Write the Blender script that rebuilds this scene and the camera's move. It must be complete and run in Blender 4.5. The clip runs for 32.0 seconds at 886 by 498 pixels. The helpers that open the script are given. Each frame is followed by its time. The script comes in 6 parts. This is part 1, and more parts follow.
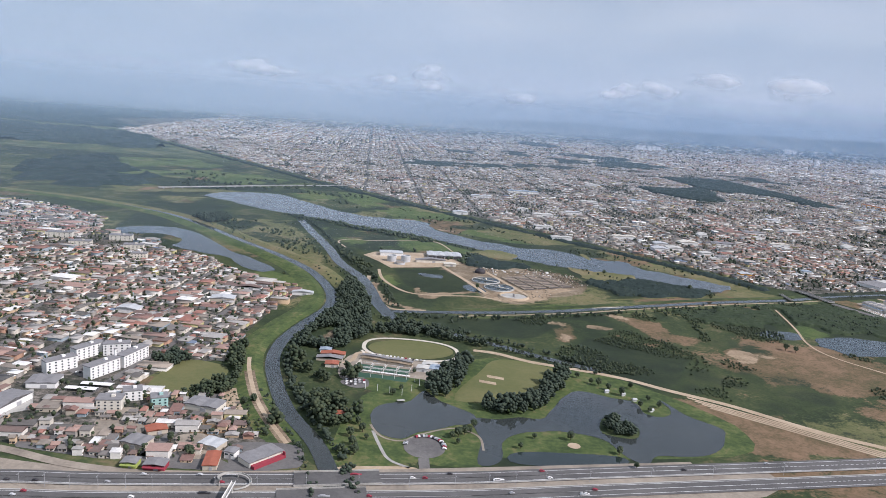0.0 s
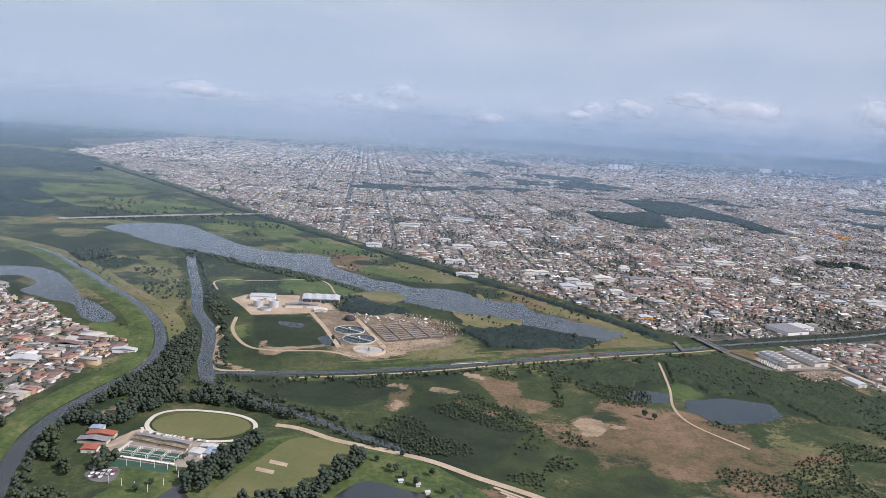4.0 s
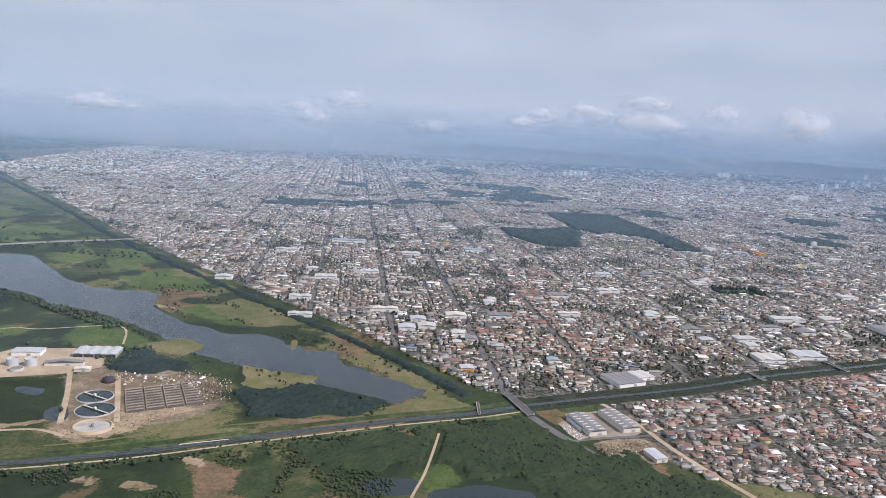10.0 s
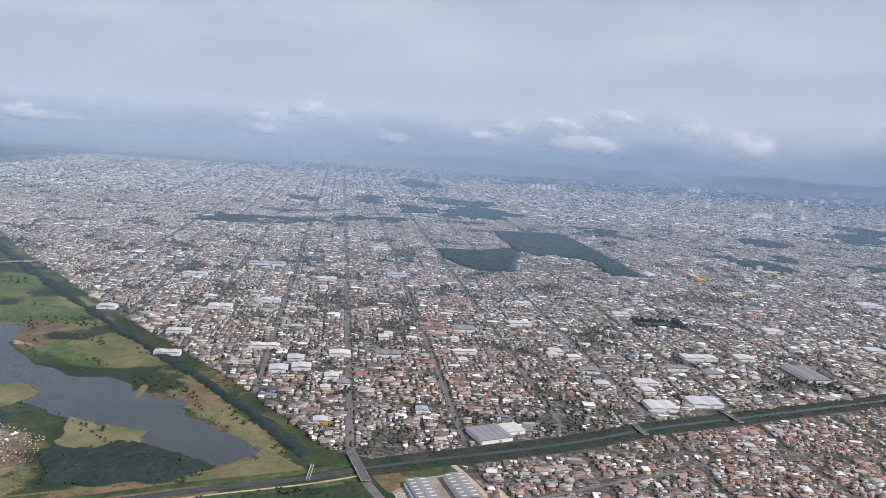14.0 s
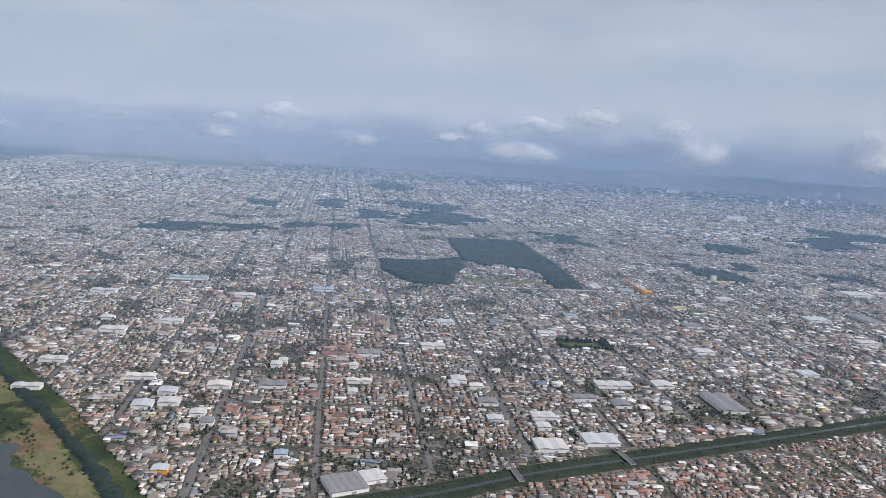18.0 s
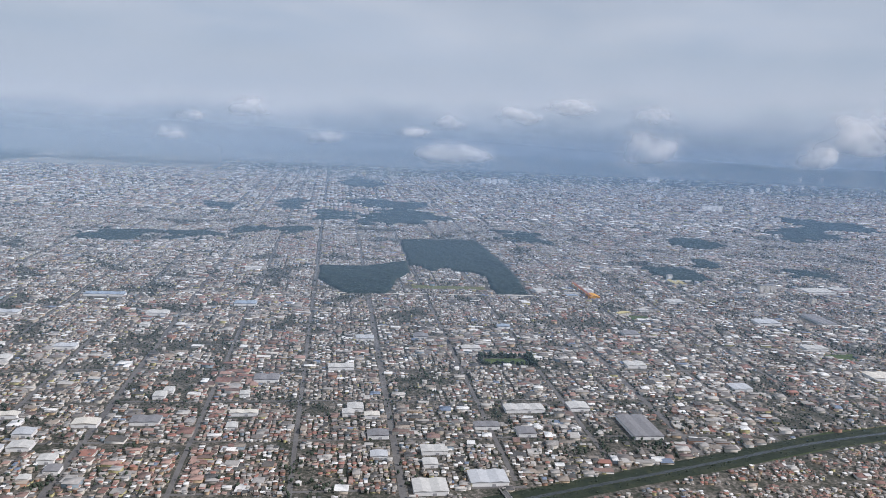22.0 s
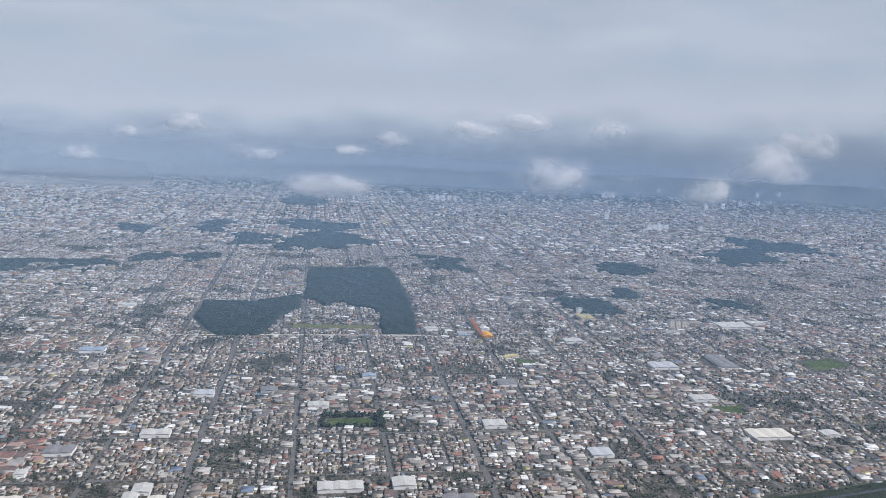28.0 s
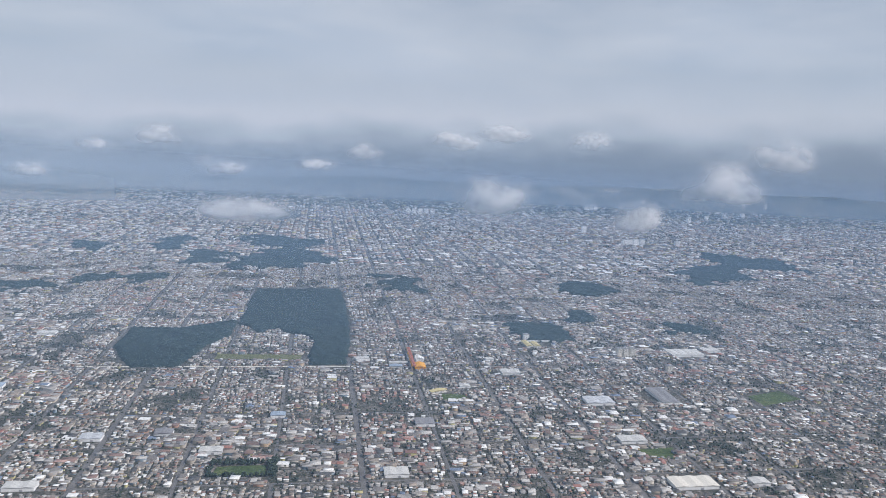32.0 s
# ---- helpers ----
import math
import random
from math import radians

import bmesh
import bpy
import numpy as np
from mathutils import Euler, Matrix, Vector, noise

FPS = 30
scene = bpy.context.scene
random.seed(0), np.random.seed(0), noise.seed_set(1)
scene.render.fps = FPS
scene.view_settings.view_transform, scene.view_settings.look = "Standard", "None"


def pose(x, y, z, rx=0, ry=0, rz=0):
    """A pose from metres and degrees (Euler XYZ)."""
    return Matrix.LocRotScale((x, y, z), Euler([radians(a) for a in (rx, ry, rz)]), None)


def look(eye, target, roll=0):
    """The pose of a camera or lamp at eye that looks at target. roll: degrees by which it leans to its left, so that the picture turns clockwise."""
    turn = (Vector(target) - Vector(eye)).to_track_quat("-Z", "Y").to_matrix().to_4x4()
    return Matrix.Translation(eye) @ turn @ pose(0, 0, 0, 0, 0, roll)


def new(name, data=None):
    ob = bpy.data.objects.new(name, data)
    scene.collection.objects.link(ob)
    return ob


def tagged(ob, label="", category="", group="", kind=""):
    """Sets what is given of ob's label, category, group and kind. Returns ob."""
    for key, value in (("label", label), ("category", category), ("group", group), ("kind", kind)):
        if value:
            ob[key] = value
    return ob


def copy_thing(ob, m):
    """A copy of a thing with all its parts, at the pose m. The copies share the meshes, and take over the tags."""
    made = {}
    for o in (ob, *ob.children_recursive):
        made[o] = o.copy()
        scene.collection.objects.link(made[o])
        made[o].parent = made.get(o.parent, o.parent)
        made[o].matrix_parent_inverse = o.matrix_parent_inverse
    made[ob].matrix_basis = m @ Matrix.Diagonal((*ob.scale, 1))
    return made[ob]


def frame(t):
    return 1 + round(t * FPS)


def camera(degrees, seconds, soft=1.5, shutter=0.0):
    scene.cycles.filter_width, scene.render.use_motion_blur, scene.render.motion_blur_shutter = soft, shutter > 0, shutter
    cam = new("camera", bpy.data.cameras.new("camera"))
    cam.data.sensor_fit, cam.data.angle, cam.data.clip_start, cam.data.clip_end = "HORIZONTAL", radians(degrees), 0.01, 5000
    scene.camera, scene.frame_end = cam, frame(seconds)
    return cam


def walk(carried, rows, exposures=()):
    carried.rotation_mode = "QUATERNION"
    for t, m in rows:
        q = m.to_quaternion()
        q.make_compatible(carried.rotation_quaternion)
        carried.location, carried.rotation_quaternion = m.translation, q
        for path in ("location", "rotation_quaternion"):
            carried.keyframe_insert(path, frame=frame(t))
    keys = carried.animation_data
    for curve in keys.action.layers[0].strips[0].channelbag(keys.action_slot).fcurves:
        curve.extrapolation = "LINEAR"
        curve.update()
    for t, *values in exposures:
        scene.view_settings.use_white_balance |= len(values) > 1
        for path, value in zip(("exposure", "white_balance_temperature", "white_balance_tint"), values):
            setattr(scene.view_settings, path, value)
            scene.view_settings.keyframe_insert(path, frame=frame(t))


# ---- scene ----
# ---- camera and its way ----
scene.cycles.transparent_max_bounces = 24  # painted haze sheets and cloud lie in many layers
cam = camera(62, 32.0, soft=0.5)
PATH = [
    (0.0, look((0.0, -0.0, 160.0), (0.00, 490.58, 63.41), 4.081)),
    (0.5, look((14.0, 7.6, 163.0), (15.13, 498.47, 67.83), 3.914)),
    (1.0, look((28.0, 15.2, 166.0), (29.05, 506.13, 71.09), 3.954)),
    (1.5, look((42.1, 22.8, 169.1), (42.17, 513.76, 74.17), 3.965)),
    (2.0, look((56.1, 30.4, 172.0), (57.65, 521.70, 78.97), 4.077)),
    (2.5, look((70.2, 38.0, 175.0), (72.55, 529.65, 84.02), 4.082)),
    (3.0, look((84.3, 45.5, 178.0), (86.55, 537.59, 89.21), 4.057)),
    (3.5, look((98.4, 53.0, 180.9), (101.39, 545.34, 93.77), 4.054)),
    (5.5, look((155.7, 81.4, 192.1), (161.73, 574.25, 107.80), 3.823)),
    (6.0, look((169.9, 88.4, 194.9), (177.70, 581.41, 111.74), 3.932)),
    (6.5, look((184.0, 95.4, 197.8), (190.95, 588.43, 114.70), 3.801)),
    (7.0, look((198.2, 102.4, 200.6), (206.02, 595.34, 117.18), 3.863)),
    (7.5, look((212.3, 109.4, 203.5), (222.17, 602.46, 121.09), 3.866)),
    (8.0, look((226.3, 116.4, 206.5), (236.80, 609.42, 124.09), 3.639)),
    (8.5, look((240.3, 123.3, 209.5), (251.21, 616.20, 126.25), 3.411)),
    (9.0, look((254.2, 130.2, 212.5), (266.33, 623.09, 129.42), 3.457)),
    (9.5, look((268.1, 137.0, 215.5), (281.22, 629.82, 132.07), 3.609)),
    (10.0, look((281.9, 143.8, 218.6), (294.40, 636.41, 134.03), 3.597)),
    (10.5, look((295.7, 150.5, 221.8), (309.09, 643.27, 138.22), 3.702)),
    (11.0, look((309.6, 157.1, 225.0), (325.04, 650.11, 142.87), 3.926)),
    (11.5, look((323.5, 163.8, 228.3), (340.03, 656.78, 146.73), 4.055)),
    (12.0, look((337.4, 170.4, 231.8), (353.36, 663.39, 150.18), 4.084)),
    (12.5, look((351.3, 176.9, 235.3), (368.61, 670.01, 154.31), 4.139)),
    (13.0, look((365.2, 183.4, 238.9), (383.81, 676.69, 159.08), 4.263)),
    (13.5, look((379.1, 189.9, 242.5), (399.18, 683.31, 163.86), 4.350)),
    (15.5, look((434.6, 215.1, 256.2), (453.86, 708.07, 174.84), 4.299)),
    (16.0, look((448.4, 221.7, 259.5), (468.53, 714.77, 178.75), 4.262)),
    (16.5, look((462.2, 228.5, 262.8), (483.95, 721.68, 183.64), 4.414)),
    (17.0, look((476.0, 235.3, 266.1), (498.70, 728.46, 186.99), 4.473)),
    (17.5, look((489.7, 242.2, 269.4), (512.45, 735.35, 190.02), 4.424)),
    (18.0, look((503.5, 249.2, 272.6), (525.60, 742.10, 191.39), 4.291)),
    (18.5, look((517.2, 256.4, 275.9), (539.13, 748.93, 192.68), 4.121)),
    (19.0, look((531.0, 263.6, 279.1), (554.02, 756.02, 195.42), 3.892)),
    (19.5, look((544.7, 270.9, 282.2), (567.32, 763.12, 197.31), 3.572)),
    (20.0, look((558.4, 278.2, 285.4), (581.12, 770.32, 199.77), 3.450)),
    (20.5, look((572.1, 285.6, 288.5), (595.32, 777.43, 201.68), 3.317)),
    (21.0, look((585.8, 292.9, 291.6), (607.84, 784.59, 203.51), 3.228)),
    (21.5, look((599.5, 300.2, 294.6), (622.53, 791.93, 206.97), 3.040)),
    (22.0, look((613.2, 307.5, 297.7), (636.48, 799.13, 209.71), 3.002)),
    (22.5, look((626.9, 314.7, 300.8), (650.23, 806.26, 212.13), 2.752)),
    (23.0, look((640.6, 321.9, 303.8), (664.23, 813.28, 214.24), 2.680)),
    (23.5, look((654.3, 329.1, 306.9), (676.86, 820.22, 215.71), 2.580)),
    (24.0, look((668.1, 336.3, 310.0), (690.37, 827.25, 218.09), 2.592)),
    (24.5, look((681.8, 343.4, 313.1), (703.76, 834.43, 221.31), 2.589)),
    (25.0, look((695.6, 350.6, 316.3), (719.10, 841.75, 225.74), 2.596)),
    (25.5, look((709.4, 357.7, 319.4), (734.05, 848.88, 229.05), 2.741)),
    (27.5, look((765.8, 386.5, 332.4), (796.29, 878.10, 246.09), 3.440)),
    (28.0, look((779.9, 393.5, 335.6), (814.04, 885.55, 253.74), 3.049)),
    (28.5, look((794.0, 400.4, 338.8), (829.62, 892.60, 258.60), 2.803)),
    (29.0, look((808.2, 407.2, 342.0), (837.14, 900.36, 264.85), 3.200)),
    (29.5, look((822.4, 414.0, 345.2), (850.67, 907.01, 266.76), 3.142)),
    (30.0, look((836.5, 420.8, 348.4), (864.89, 913.78, 269.82), 3.067)),
    (30.5, look((850.7, 427.6, 351.6), (879.98, 920.45, 272.74), 2.992)),
    (31.0, look((864.9, 434.3, 354.8), (895.88, 927.14, 276.17), 2.906)),
    (31.5, look((879.0, 441.1, 358.0), (910.10, 933.97, 279.92), 2.839)),
    (32.0, look((893.2, 447.8, 361.2), (925.96, 940.78, 284.21), 2.982)),
]
walk(cam, PATH, exposures=[(0.0, 0.03, 6190, 18), (6.0, 0.04, 6340, 20), (13.0, 0.0, 6290, 18), (16.0, 0.02, 6270, 18), (17.0, -0.12, 6220, 17), (20.0, -0.15, 6200, 16), (32.0, -0.12, 6220, 15)])

# ---- world, sun ----
SUN_FROM = Vector((0.73, -0.30, 0.67)).normalized()
sun_data = bpy.data.lights.new("sun", "SUN")
sun_data.energy, sun_data.angle, sun_data.color = 4.4, radians(1.5), (1.0, 0.955, 0.89)
sun = new("sun", sun_data)
sun.matrix_world = look(SUN_FROM * 1000, (0, 0, 0))


class Tree:
    """Short hand for building a node tree."""

    def __init__(self, tree):
        self.t = tree
        tree.nodes.clear()

    def node(self, kind, inputs=None, **settings):
        n = self.t.nodes.new(kind)
        for key, value in settings.items():
            setattr(n, key, value)
        for key, value in (inputs or {}).items():
            if isinstance(value, bpy.types.NodeSocket):
                self.t.links.new(value, n.inputs[key])
            else:
                n.inputs[key].default_value = value
        return n

    def ramp(self, fac, stops, mode="LINEAR"):
        n = self.t.nodes.new("ShaderNodeValToRGB")
        n.color_ramp.interpolation = mode
        els = n.color_ramp.elements
        while len(els) < len(stops):
            els.new(0.5)
        for e, (p, c) in zip(els, stops):
            e.position, e.color = p, (*c, 1) if len(c) == 3 else c
        self.t.links.new(fac, n.inputs[0])
        return n.outputs[0]

    def mix(self, fac, a, b, mode="MIX"):
        n = self.node("ShaderNodeMix", {0: fac, 6: a, 7: b}, data_type="RGBA", blend_type=mode)
        return n.outputs[2]

    def math(self, op, a, b=0.0, c=0.0):
        return self.node("ShaderNodeMath", {0: a, 1: b, 2: c}, operation=op).outputs[0]

    def noise(self, vec, scale, detail=3.0, rough=0.55, dist=0.0):
        return self.node("ShaderNodeTexNoise", {"Vector": vec, "Scale": scale, "Detail": detail, "Roughness": rough, "Distortion": dist}).outputs[0]


def grey(v):
    return (v, v, v, 1)


world = bpy.data.worlds.new("sky")
world.use_nodes = True
scene.world = world
w = Tree(world.node_tree)
way = w.node("ShaderNodeTexCoord").outputs["Generated"]
axis = w.node("ShaderNodeSeparateXYZ", {0: way}).outputs
sky = w.node("ShaderNodeTexSky", sky_type="NISHITA", sun_disc=False, sun_elevation=math.asin(SUN_FROM.z),
             sun_rotation=math.atan2(SUN_FROM.x, SUN_FROM.y), altitude=900.0, dust_density=2.0).outputs[0]
sky = w.mix(1.0, sky, grey(0.07), "MULTIPLY")
# a high veil of broken stratus over the blue, thinner overhead
flat = w.node("ShaderNodeVectorMath", {0: way, 1: (1.0, 1.0, 4.5)}, operation="MULTIPLY").outputs[0]
veil = w.ramp(w.noise(flat, 1.7, 4.0, 0.5, 0.3), [(0.25, (0.55,) * 3), (0.70, (0.95,) * 3)])
stratus = w.ramp(w.noise(flat, 4.6, 5.0, 0.6), [(0.28, (0.455, 0.55, 0.65)), (0.75, (0.612, 0.675, 0.735))])
sky = w.mix(veil, sky, stratus)
# bank of low cloud along the horizon and the dim blue distance under it
low = w.node("ShaderNodeVectorMath", {0: way, 1: (1.0, 1.0, 2.6)}, operation="MULTIPLY").outputs[0]
edge = w.math("MULTIPLY_ADD", w.noise(low, 8.5, 7.0, 0.62), 0.07, w.math("MULTIPLY_ADD", axis[0], -0.045, w.math("SUBTRACT", axis[2], 0.008)))
bank = w.ramp(w.math("MULTIPLY_ADD", edge, 6.0, 0.5),
              [(0.20, (0.205, 0.250, 0.300)), (0.44, (0.255, 0.312, 0.372)), (0.56, (0.355, 0.420, 0.485)), (0.66, (0.475, 0.540, 0.605)), (0.78, (0.60, 0.65, 0.705)), (0.95, (0.55, 0.615, 0.69))])
fade = w.ramp(w.math("MULTIPLY_ADD", axis[2], 4.0, 0.5), [(0.55, (1,) * 3), (0.90, (0,) * 3)])
sky = w.mix(fade, sky, bank)
w.node("ShaderNodeOutputWorld", {0: w.node("ShaderNodeBackground", {0: sky, 1: 1.0}).outputs[0]})


# ---- materials ----
def material(name):
    m = bpy.data.materials.new(name)
    m.use_nodes = True
    return m, Tree(m.node_tree)


def finish(t, color, rough=0.85, bump=None, depth=0.3, metal=0.0, spec=0.3):
    ins = {"Base Color": color, "Roughness": rough, "Metallic": metal, "Specular IOR Level": spec}
    if bump is not None:
        ins["Normal"] = t.node("ShaderNodeBump", {"Height": bump, "Distance": depth, "Strength": 0.7}).outputs[0]
    b = t.node("ShaderNodeBsdfPrincipled", ins)
    t.node("ShaderNodeOutputMaterial", {0: b.outputs[0]})


def earthy(name, stops, scale, fine, rough=0.9, depth=0.3, fine_amount=0.5, stretch=(1, 1, 1)):
    """A ground or wall surface: a broad noise picks the colour, a fine one breaks it up."""
    m, t = material(name)
    p = t.node("ShaderNodeNewGeometry").outputs["Position"]
    p = t.node("ShaderNodeVectorMath", {0: p, 1: stretch}, operation="MULTIPLY").outputs[0]
    a = t.noise(p, scale, 5.0, 0.6, 0.3)
    b = t.noise(p, fine, 4.0, 0.65)
    f = t.math("MULTIPLY_ADD", t.math("SUBTRACT", b, 0.5), fine_amount, a)
    finish(t, t.ramp(f, stops), rough, b, depth)
    return m


def random_paint(name, stops, wear=0.35, scale=0.35, rough=0.8, by="island", mode="CONSTANT"):
    """One colour for each loose piece, with stains at two scales."""
    m, t = material(name)
    g = t.node("ShaderNodeNewGeometry")
    pick = g.outputs["Random Per Island"] if by == "island" else t.node("ShaderNodeObjectInfo").outputs["Random"]
    c = t.ramp(pick, stops, mode)
    n1 = t.noise(g.outputs["Position"], scale, 3.0, 0.6)
    n2 = t.noise(g.outputs["Position"], scale * 7, 2.0, 0.6)
    f = t.math("MULTIPLY_ADD", n2, 0.5, t.math("MULTIPLY", n1, 0.7))
    c = t.mix(1.0, c, t.ramp(f, [(0.25, (1 - wear,) * 3), (0.85, (1.0 + wear * 0.4,) * 3)]), "MULTIPLY")
    finish(t, c, rough, n2, 0.05)
    return m


M = {}
M["grass"] = earthy("grass", [(0.28, (0.022, 0.036, 0.016)), (0.43, (0.040, 0.060, 0.024)), (0.54, (0.066, 0.086, 0.034)), (0.63, (0.115, 0.112, 0.052)), (0.74, (0.19, 0.145, 0.088))], 0.013, 0.16, fine_amount=0.75)
M["meadow"] = earthy("meadow", [(0.24, (0.030, 0.050, 0.018)), (0.42, (0.052, 0.080, 0.026)), (0.56, (0.078, 0.108, 0.034)), (0.72, (0.14, 0.135, 0.058))], 0.04, 0.3, fine_amount=0.9)
M["mown"] = earthy("mown_grass", [(0.3, (0.105, 0.118, 0.045)), (0.7, (0.150, 0.145, 0.062))], 0.03, 0.3)
M["dry"] = earthy("dry_grass", [(0.28, (0.085, 0.10, 0.036)), (0.5, (0.145, 0.140, 0.062)), (0.7, (0.22, 0.175, 0.10))], 0.03, 0.3)
M["brown"] = earthy("brown_marsh", [(0.28, (0.075, 0.075, 0.03)), (0.45, (0.16, 0.11, 0.06)), (0.7, (0.26, 0.165, 0.105))], 0.03, 0.3)
M["sand"] = earthy("sand", [(0.3, (0.33, 0.25, 0.17)), (0.7, (0.50, 0.40, 0.29))], 0.05, 0.5)
M["gravel"] = earthy("gravel", [(0.3, (0.20, 0.17, 0.14)), (0.7, (0.36, 0.31, 0.25))], 0.06, 0.6)
M["urban"] = earthy("urban_ground", [(0.27, (0.026, 0.034, 0.023)), (0.45, (0.060, 0.060, 0.048)), (0.60, (0.125, 0.112, 0.096)), (0.82, (0.28, 0.25, 0.22))], 0.05, 0.30, fine_amount=1.25)
M["asphalt"] = earthy("asphalt", [(0.3, (0.105, 0.10, 0.10)), (0.7, (0.175, 0.168, 0.16))], 0.05, 0.6)
M["tarmac"] = earthy("tarmac", [(0.3, (0.085, 0.083, 0.083)), (0.7, (0.140, 0.135, 0.132))], 0.05, 0.6)
M["chalk"] = earthy("chalky_sand", [(0.3, (0.50, 0.46, 0.38)), (0.7, (0.62, 0.58, 0.50))], 0.1, 0.9)
M["soil"] = earthy("trodden_soil", [(0.28, (0.095, 0.072, 0.048)), (0.5, (0.195, 0.148, 0.098)), (0.72, (0.33, 0.26, 0.185))], 0.06, 0.45, fine_amount=0.9)
M["wet"] = earthy("wet_field", [(0.28, (0.018, 0.030, 0.018)), (0.5, (0.030, 0.048, 0.022)), (0.74, (0.055, 0.068, 0.030))], 0.03, 0.3, fine_amount=0.7)
M["overgrown"] = earthy("overgrown_bank", [(0.25, (0.014, 0.023, 0.017)), (0.5, (0.024, 0.034, 0.022)), (0.75, (0.048, 0.055, 0.034))], 0.06, 0.5, fine_amount=0.9)
M["concrete"] = earthy("concrete", [(0.3, (0.30, 0.29, 0.27)), (0.7, (0.46, 0.45, 0.42))], 0.1, 0.9)
M["mark"] = earthy("road_paint", [(0.3, (0.55,) * 3), (0.7, (0.75,) * 3)], 0.3, 2.0)
M["canopy"] = earthy("wood_canopy", [(0.25, (0.014, 0.027, 0.026)), (0.5, (0.020, 0.035, 0.032)), (0.75, (0.031, 0.047, 0.039))], 0.05, 0.5, fine_amount=0.6)
M["thicket"] = earthy("thicket_leaves", [(0.25, (0.020, 0.034, 0.018)), (0.5, (0.029, 0.046, 0.022)), (0.75, (0.044, 0.062, 0.028))], 0.05, 0.6, fine_amount=0.6)
M["bark"] = earthy("bark", [(0.3, (0.045, 0.032, 0.022)), (0.7, (0.10, 0.075, 0.05))], 0.8, 5.0)


def water(name, colors, rough):
    m, t = material(name)
    p = t.node("ShaderNodeNewGeometry").outputs["Position"]
    c = t.ramp(t.noise(p, 0.02, 4.0), [(0.3, colors[0]), (0.7, colors[1])])
    finish(t, c, rough, t.noise(p, 0.5, 2.0), 0.00006, spec=0.5)
    return m


M["lake"] = water("lake_water", [(0.030, 0.038, 0.040), (0.046, 0.052, 0.050)], 0.04)
M["river"] = water("river_water", [(0.026, 0.032, 0.030), (0.042, 0.046, 0.040)], 0.07)
M["marshwater"] = water("marsh_water", [(0.016, 0.026, 0.026), (0.026, 0.036, 0.034)], 0.08)

ROOFS = [(0.0, (0.195, 0.178, 0.165)), (0.15, (0.325, 0.305, 0.282)), (0.32, (0.098, 0.096, 0.094)), (0.45, (0.475, 0.450, 0.415)), (0.58, (0.74, 0.73, 0.70)),
         (0.69, (0.245, 0.165, 0.140)), (0.76, (0.18, 0.130, 0.112)), (0.81, (0.34, 0.285, 0.235)), (0.88, (0.26, 0.225, 0.19)), (0.975, (0.17, 0.21, 0.28))]
REDS = [(0.0, (0.33, 0.165, 0.130)), (0.16, (0.235, 0.140, 0.118)), (0.36, (0.37, 0.245, 0.205)), (0.54, (0.18, 0.130, 0.115)), (0.66, (0.37, 0.35, 0.33)), (0.84, (0.68, 0.66, 0.63)), (0.92, (0.14, 0.13, 0.12))]
WALLS = [(0.0, (0.64, 0.59, 0.51)), (0.25, (0.75, 0.72, 0.67)), (0.45, (0.50, 0.44, 0.36)), (0.60, (0.36, 0.33, 0.30)), (0.72, (0.56, 0.42, 0.28)), (0.80, (0.45, 0.27, 0.19)), (0.88, (0.30, 0.36, 0.40)), (0.94, (0.55, 0.50, 0.26))]
LEAVES = [(0.0, (0.032, 0.048, 0.028)), (0.35, (0.042, 0.060, 0.033)), (0.7, (0.054, 0.072, 0.038)), (1.0, (0.070, 0.086, 0.044))]
PINES = [(0.0, (0.034, 0.050, 0.036)), (0.5, (0.042, 0.060, 0.041)), (1.0, (0.052, 0.070, 0.045))]
M["roof"] = random_paint("mixed_roofing", ROOFS)
FAR_ROOFS = [(0.0, (0.32, 0.27, 0.225)), (0.2, (0.53, 0.46, 0.385)), (0.38, (0.12, 0.115, 0.11)), (0.52, (0.78, 0.76, 0.72)), (0.76, (0.36, 0.22, 0.165)), (0.88, (0.20, 0.17, 0.15))]
M["farroof"] = random_paint("distant_roofing", FAR_ROOFS)
M["redroof"] = random_paint("clay_roof_tiles", REDS)
M["wall"] = random_paint("rendered_walls", WALLS, wear=0.25)
M["leaf"] = random_paint("leaves", LEAVES, wear=0.5, scale=0.3, mode="LINEAR")
M["pine"] = random_paint("dark_leaves", PINES, wear=0.3, scale=0.3, mode="LINEAR")
M["debris"] = random_paint("mixed_debris", [(0.0, (0.20, 0.16, 0.12)), (0.3, (0.10, 0.085, 0.07)), (0.5, (0.36, 0.31, 0.25)), (0.72, (0.62, 0.58, 0.52)), (0.86, (0.05, 0.05, 0.045)), (0.94, (0.24, 0.12, 0.08))])
M["red_one"] = random_paint("house_clay_tiles", REDS, by="object")
M["palesheet"] = random_paint("pale_sheet_roof", [(0.0, (0.54, 0.53, 0.50)), (1.0, (0.62, 0.60, 0.57))], 0.35)
M["roof_one"] = random_paint("house_roofing", ROOFS, by="object")
M["wall_one"] = random_paint("house_walls", WALLS, wear=0.25, by="object")


def plain(name, color, wear=0.25, rough=0.75, scale=0.4):
    return random_paint(name, [(0.0, color), (1.0, color)], wear, scale, rough)


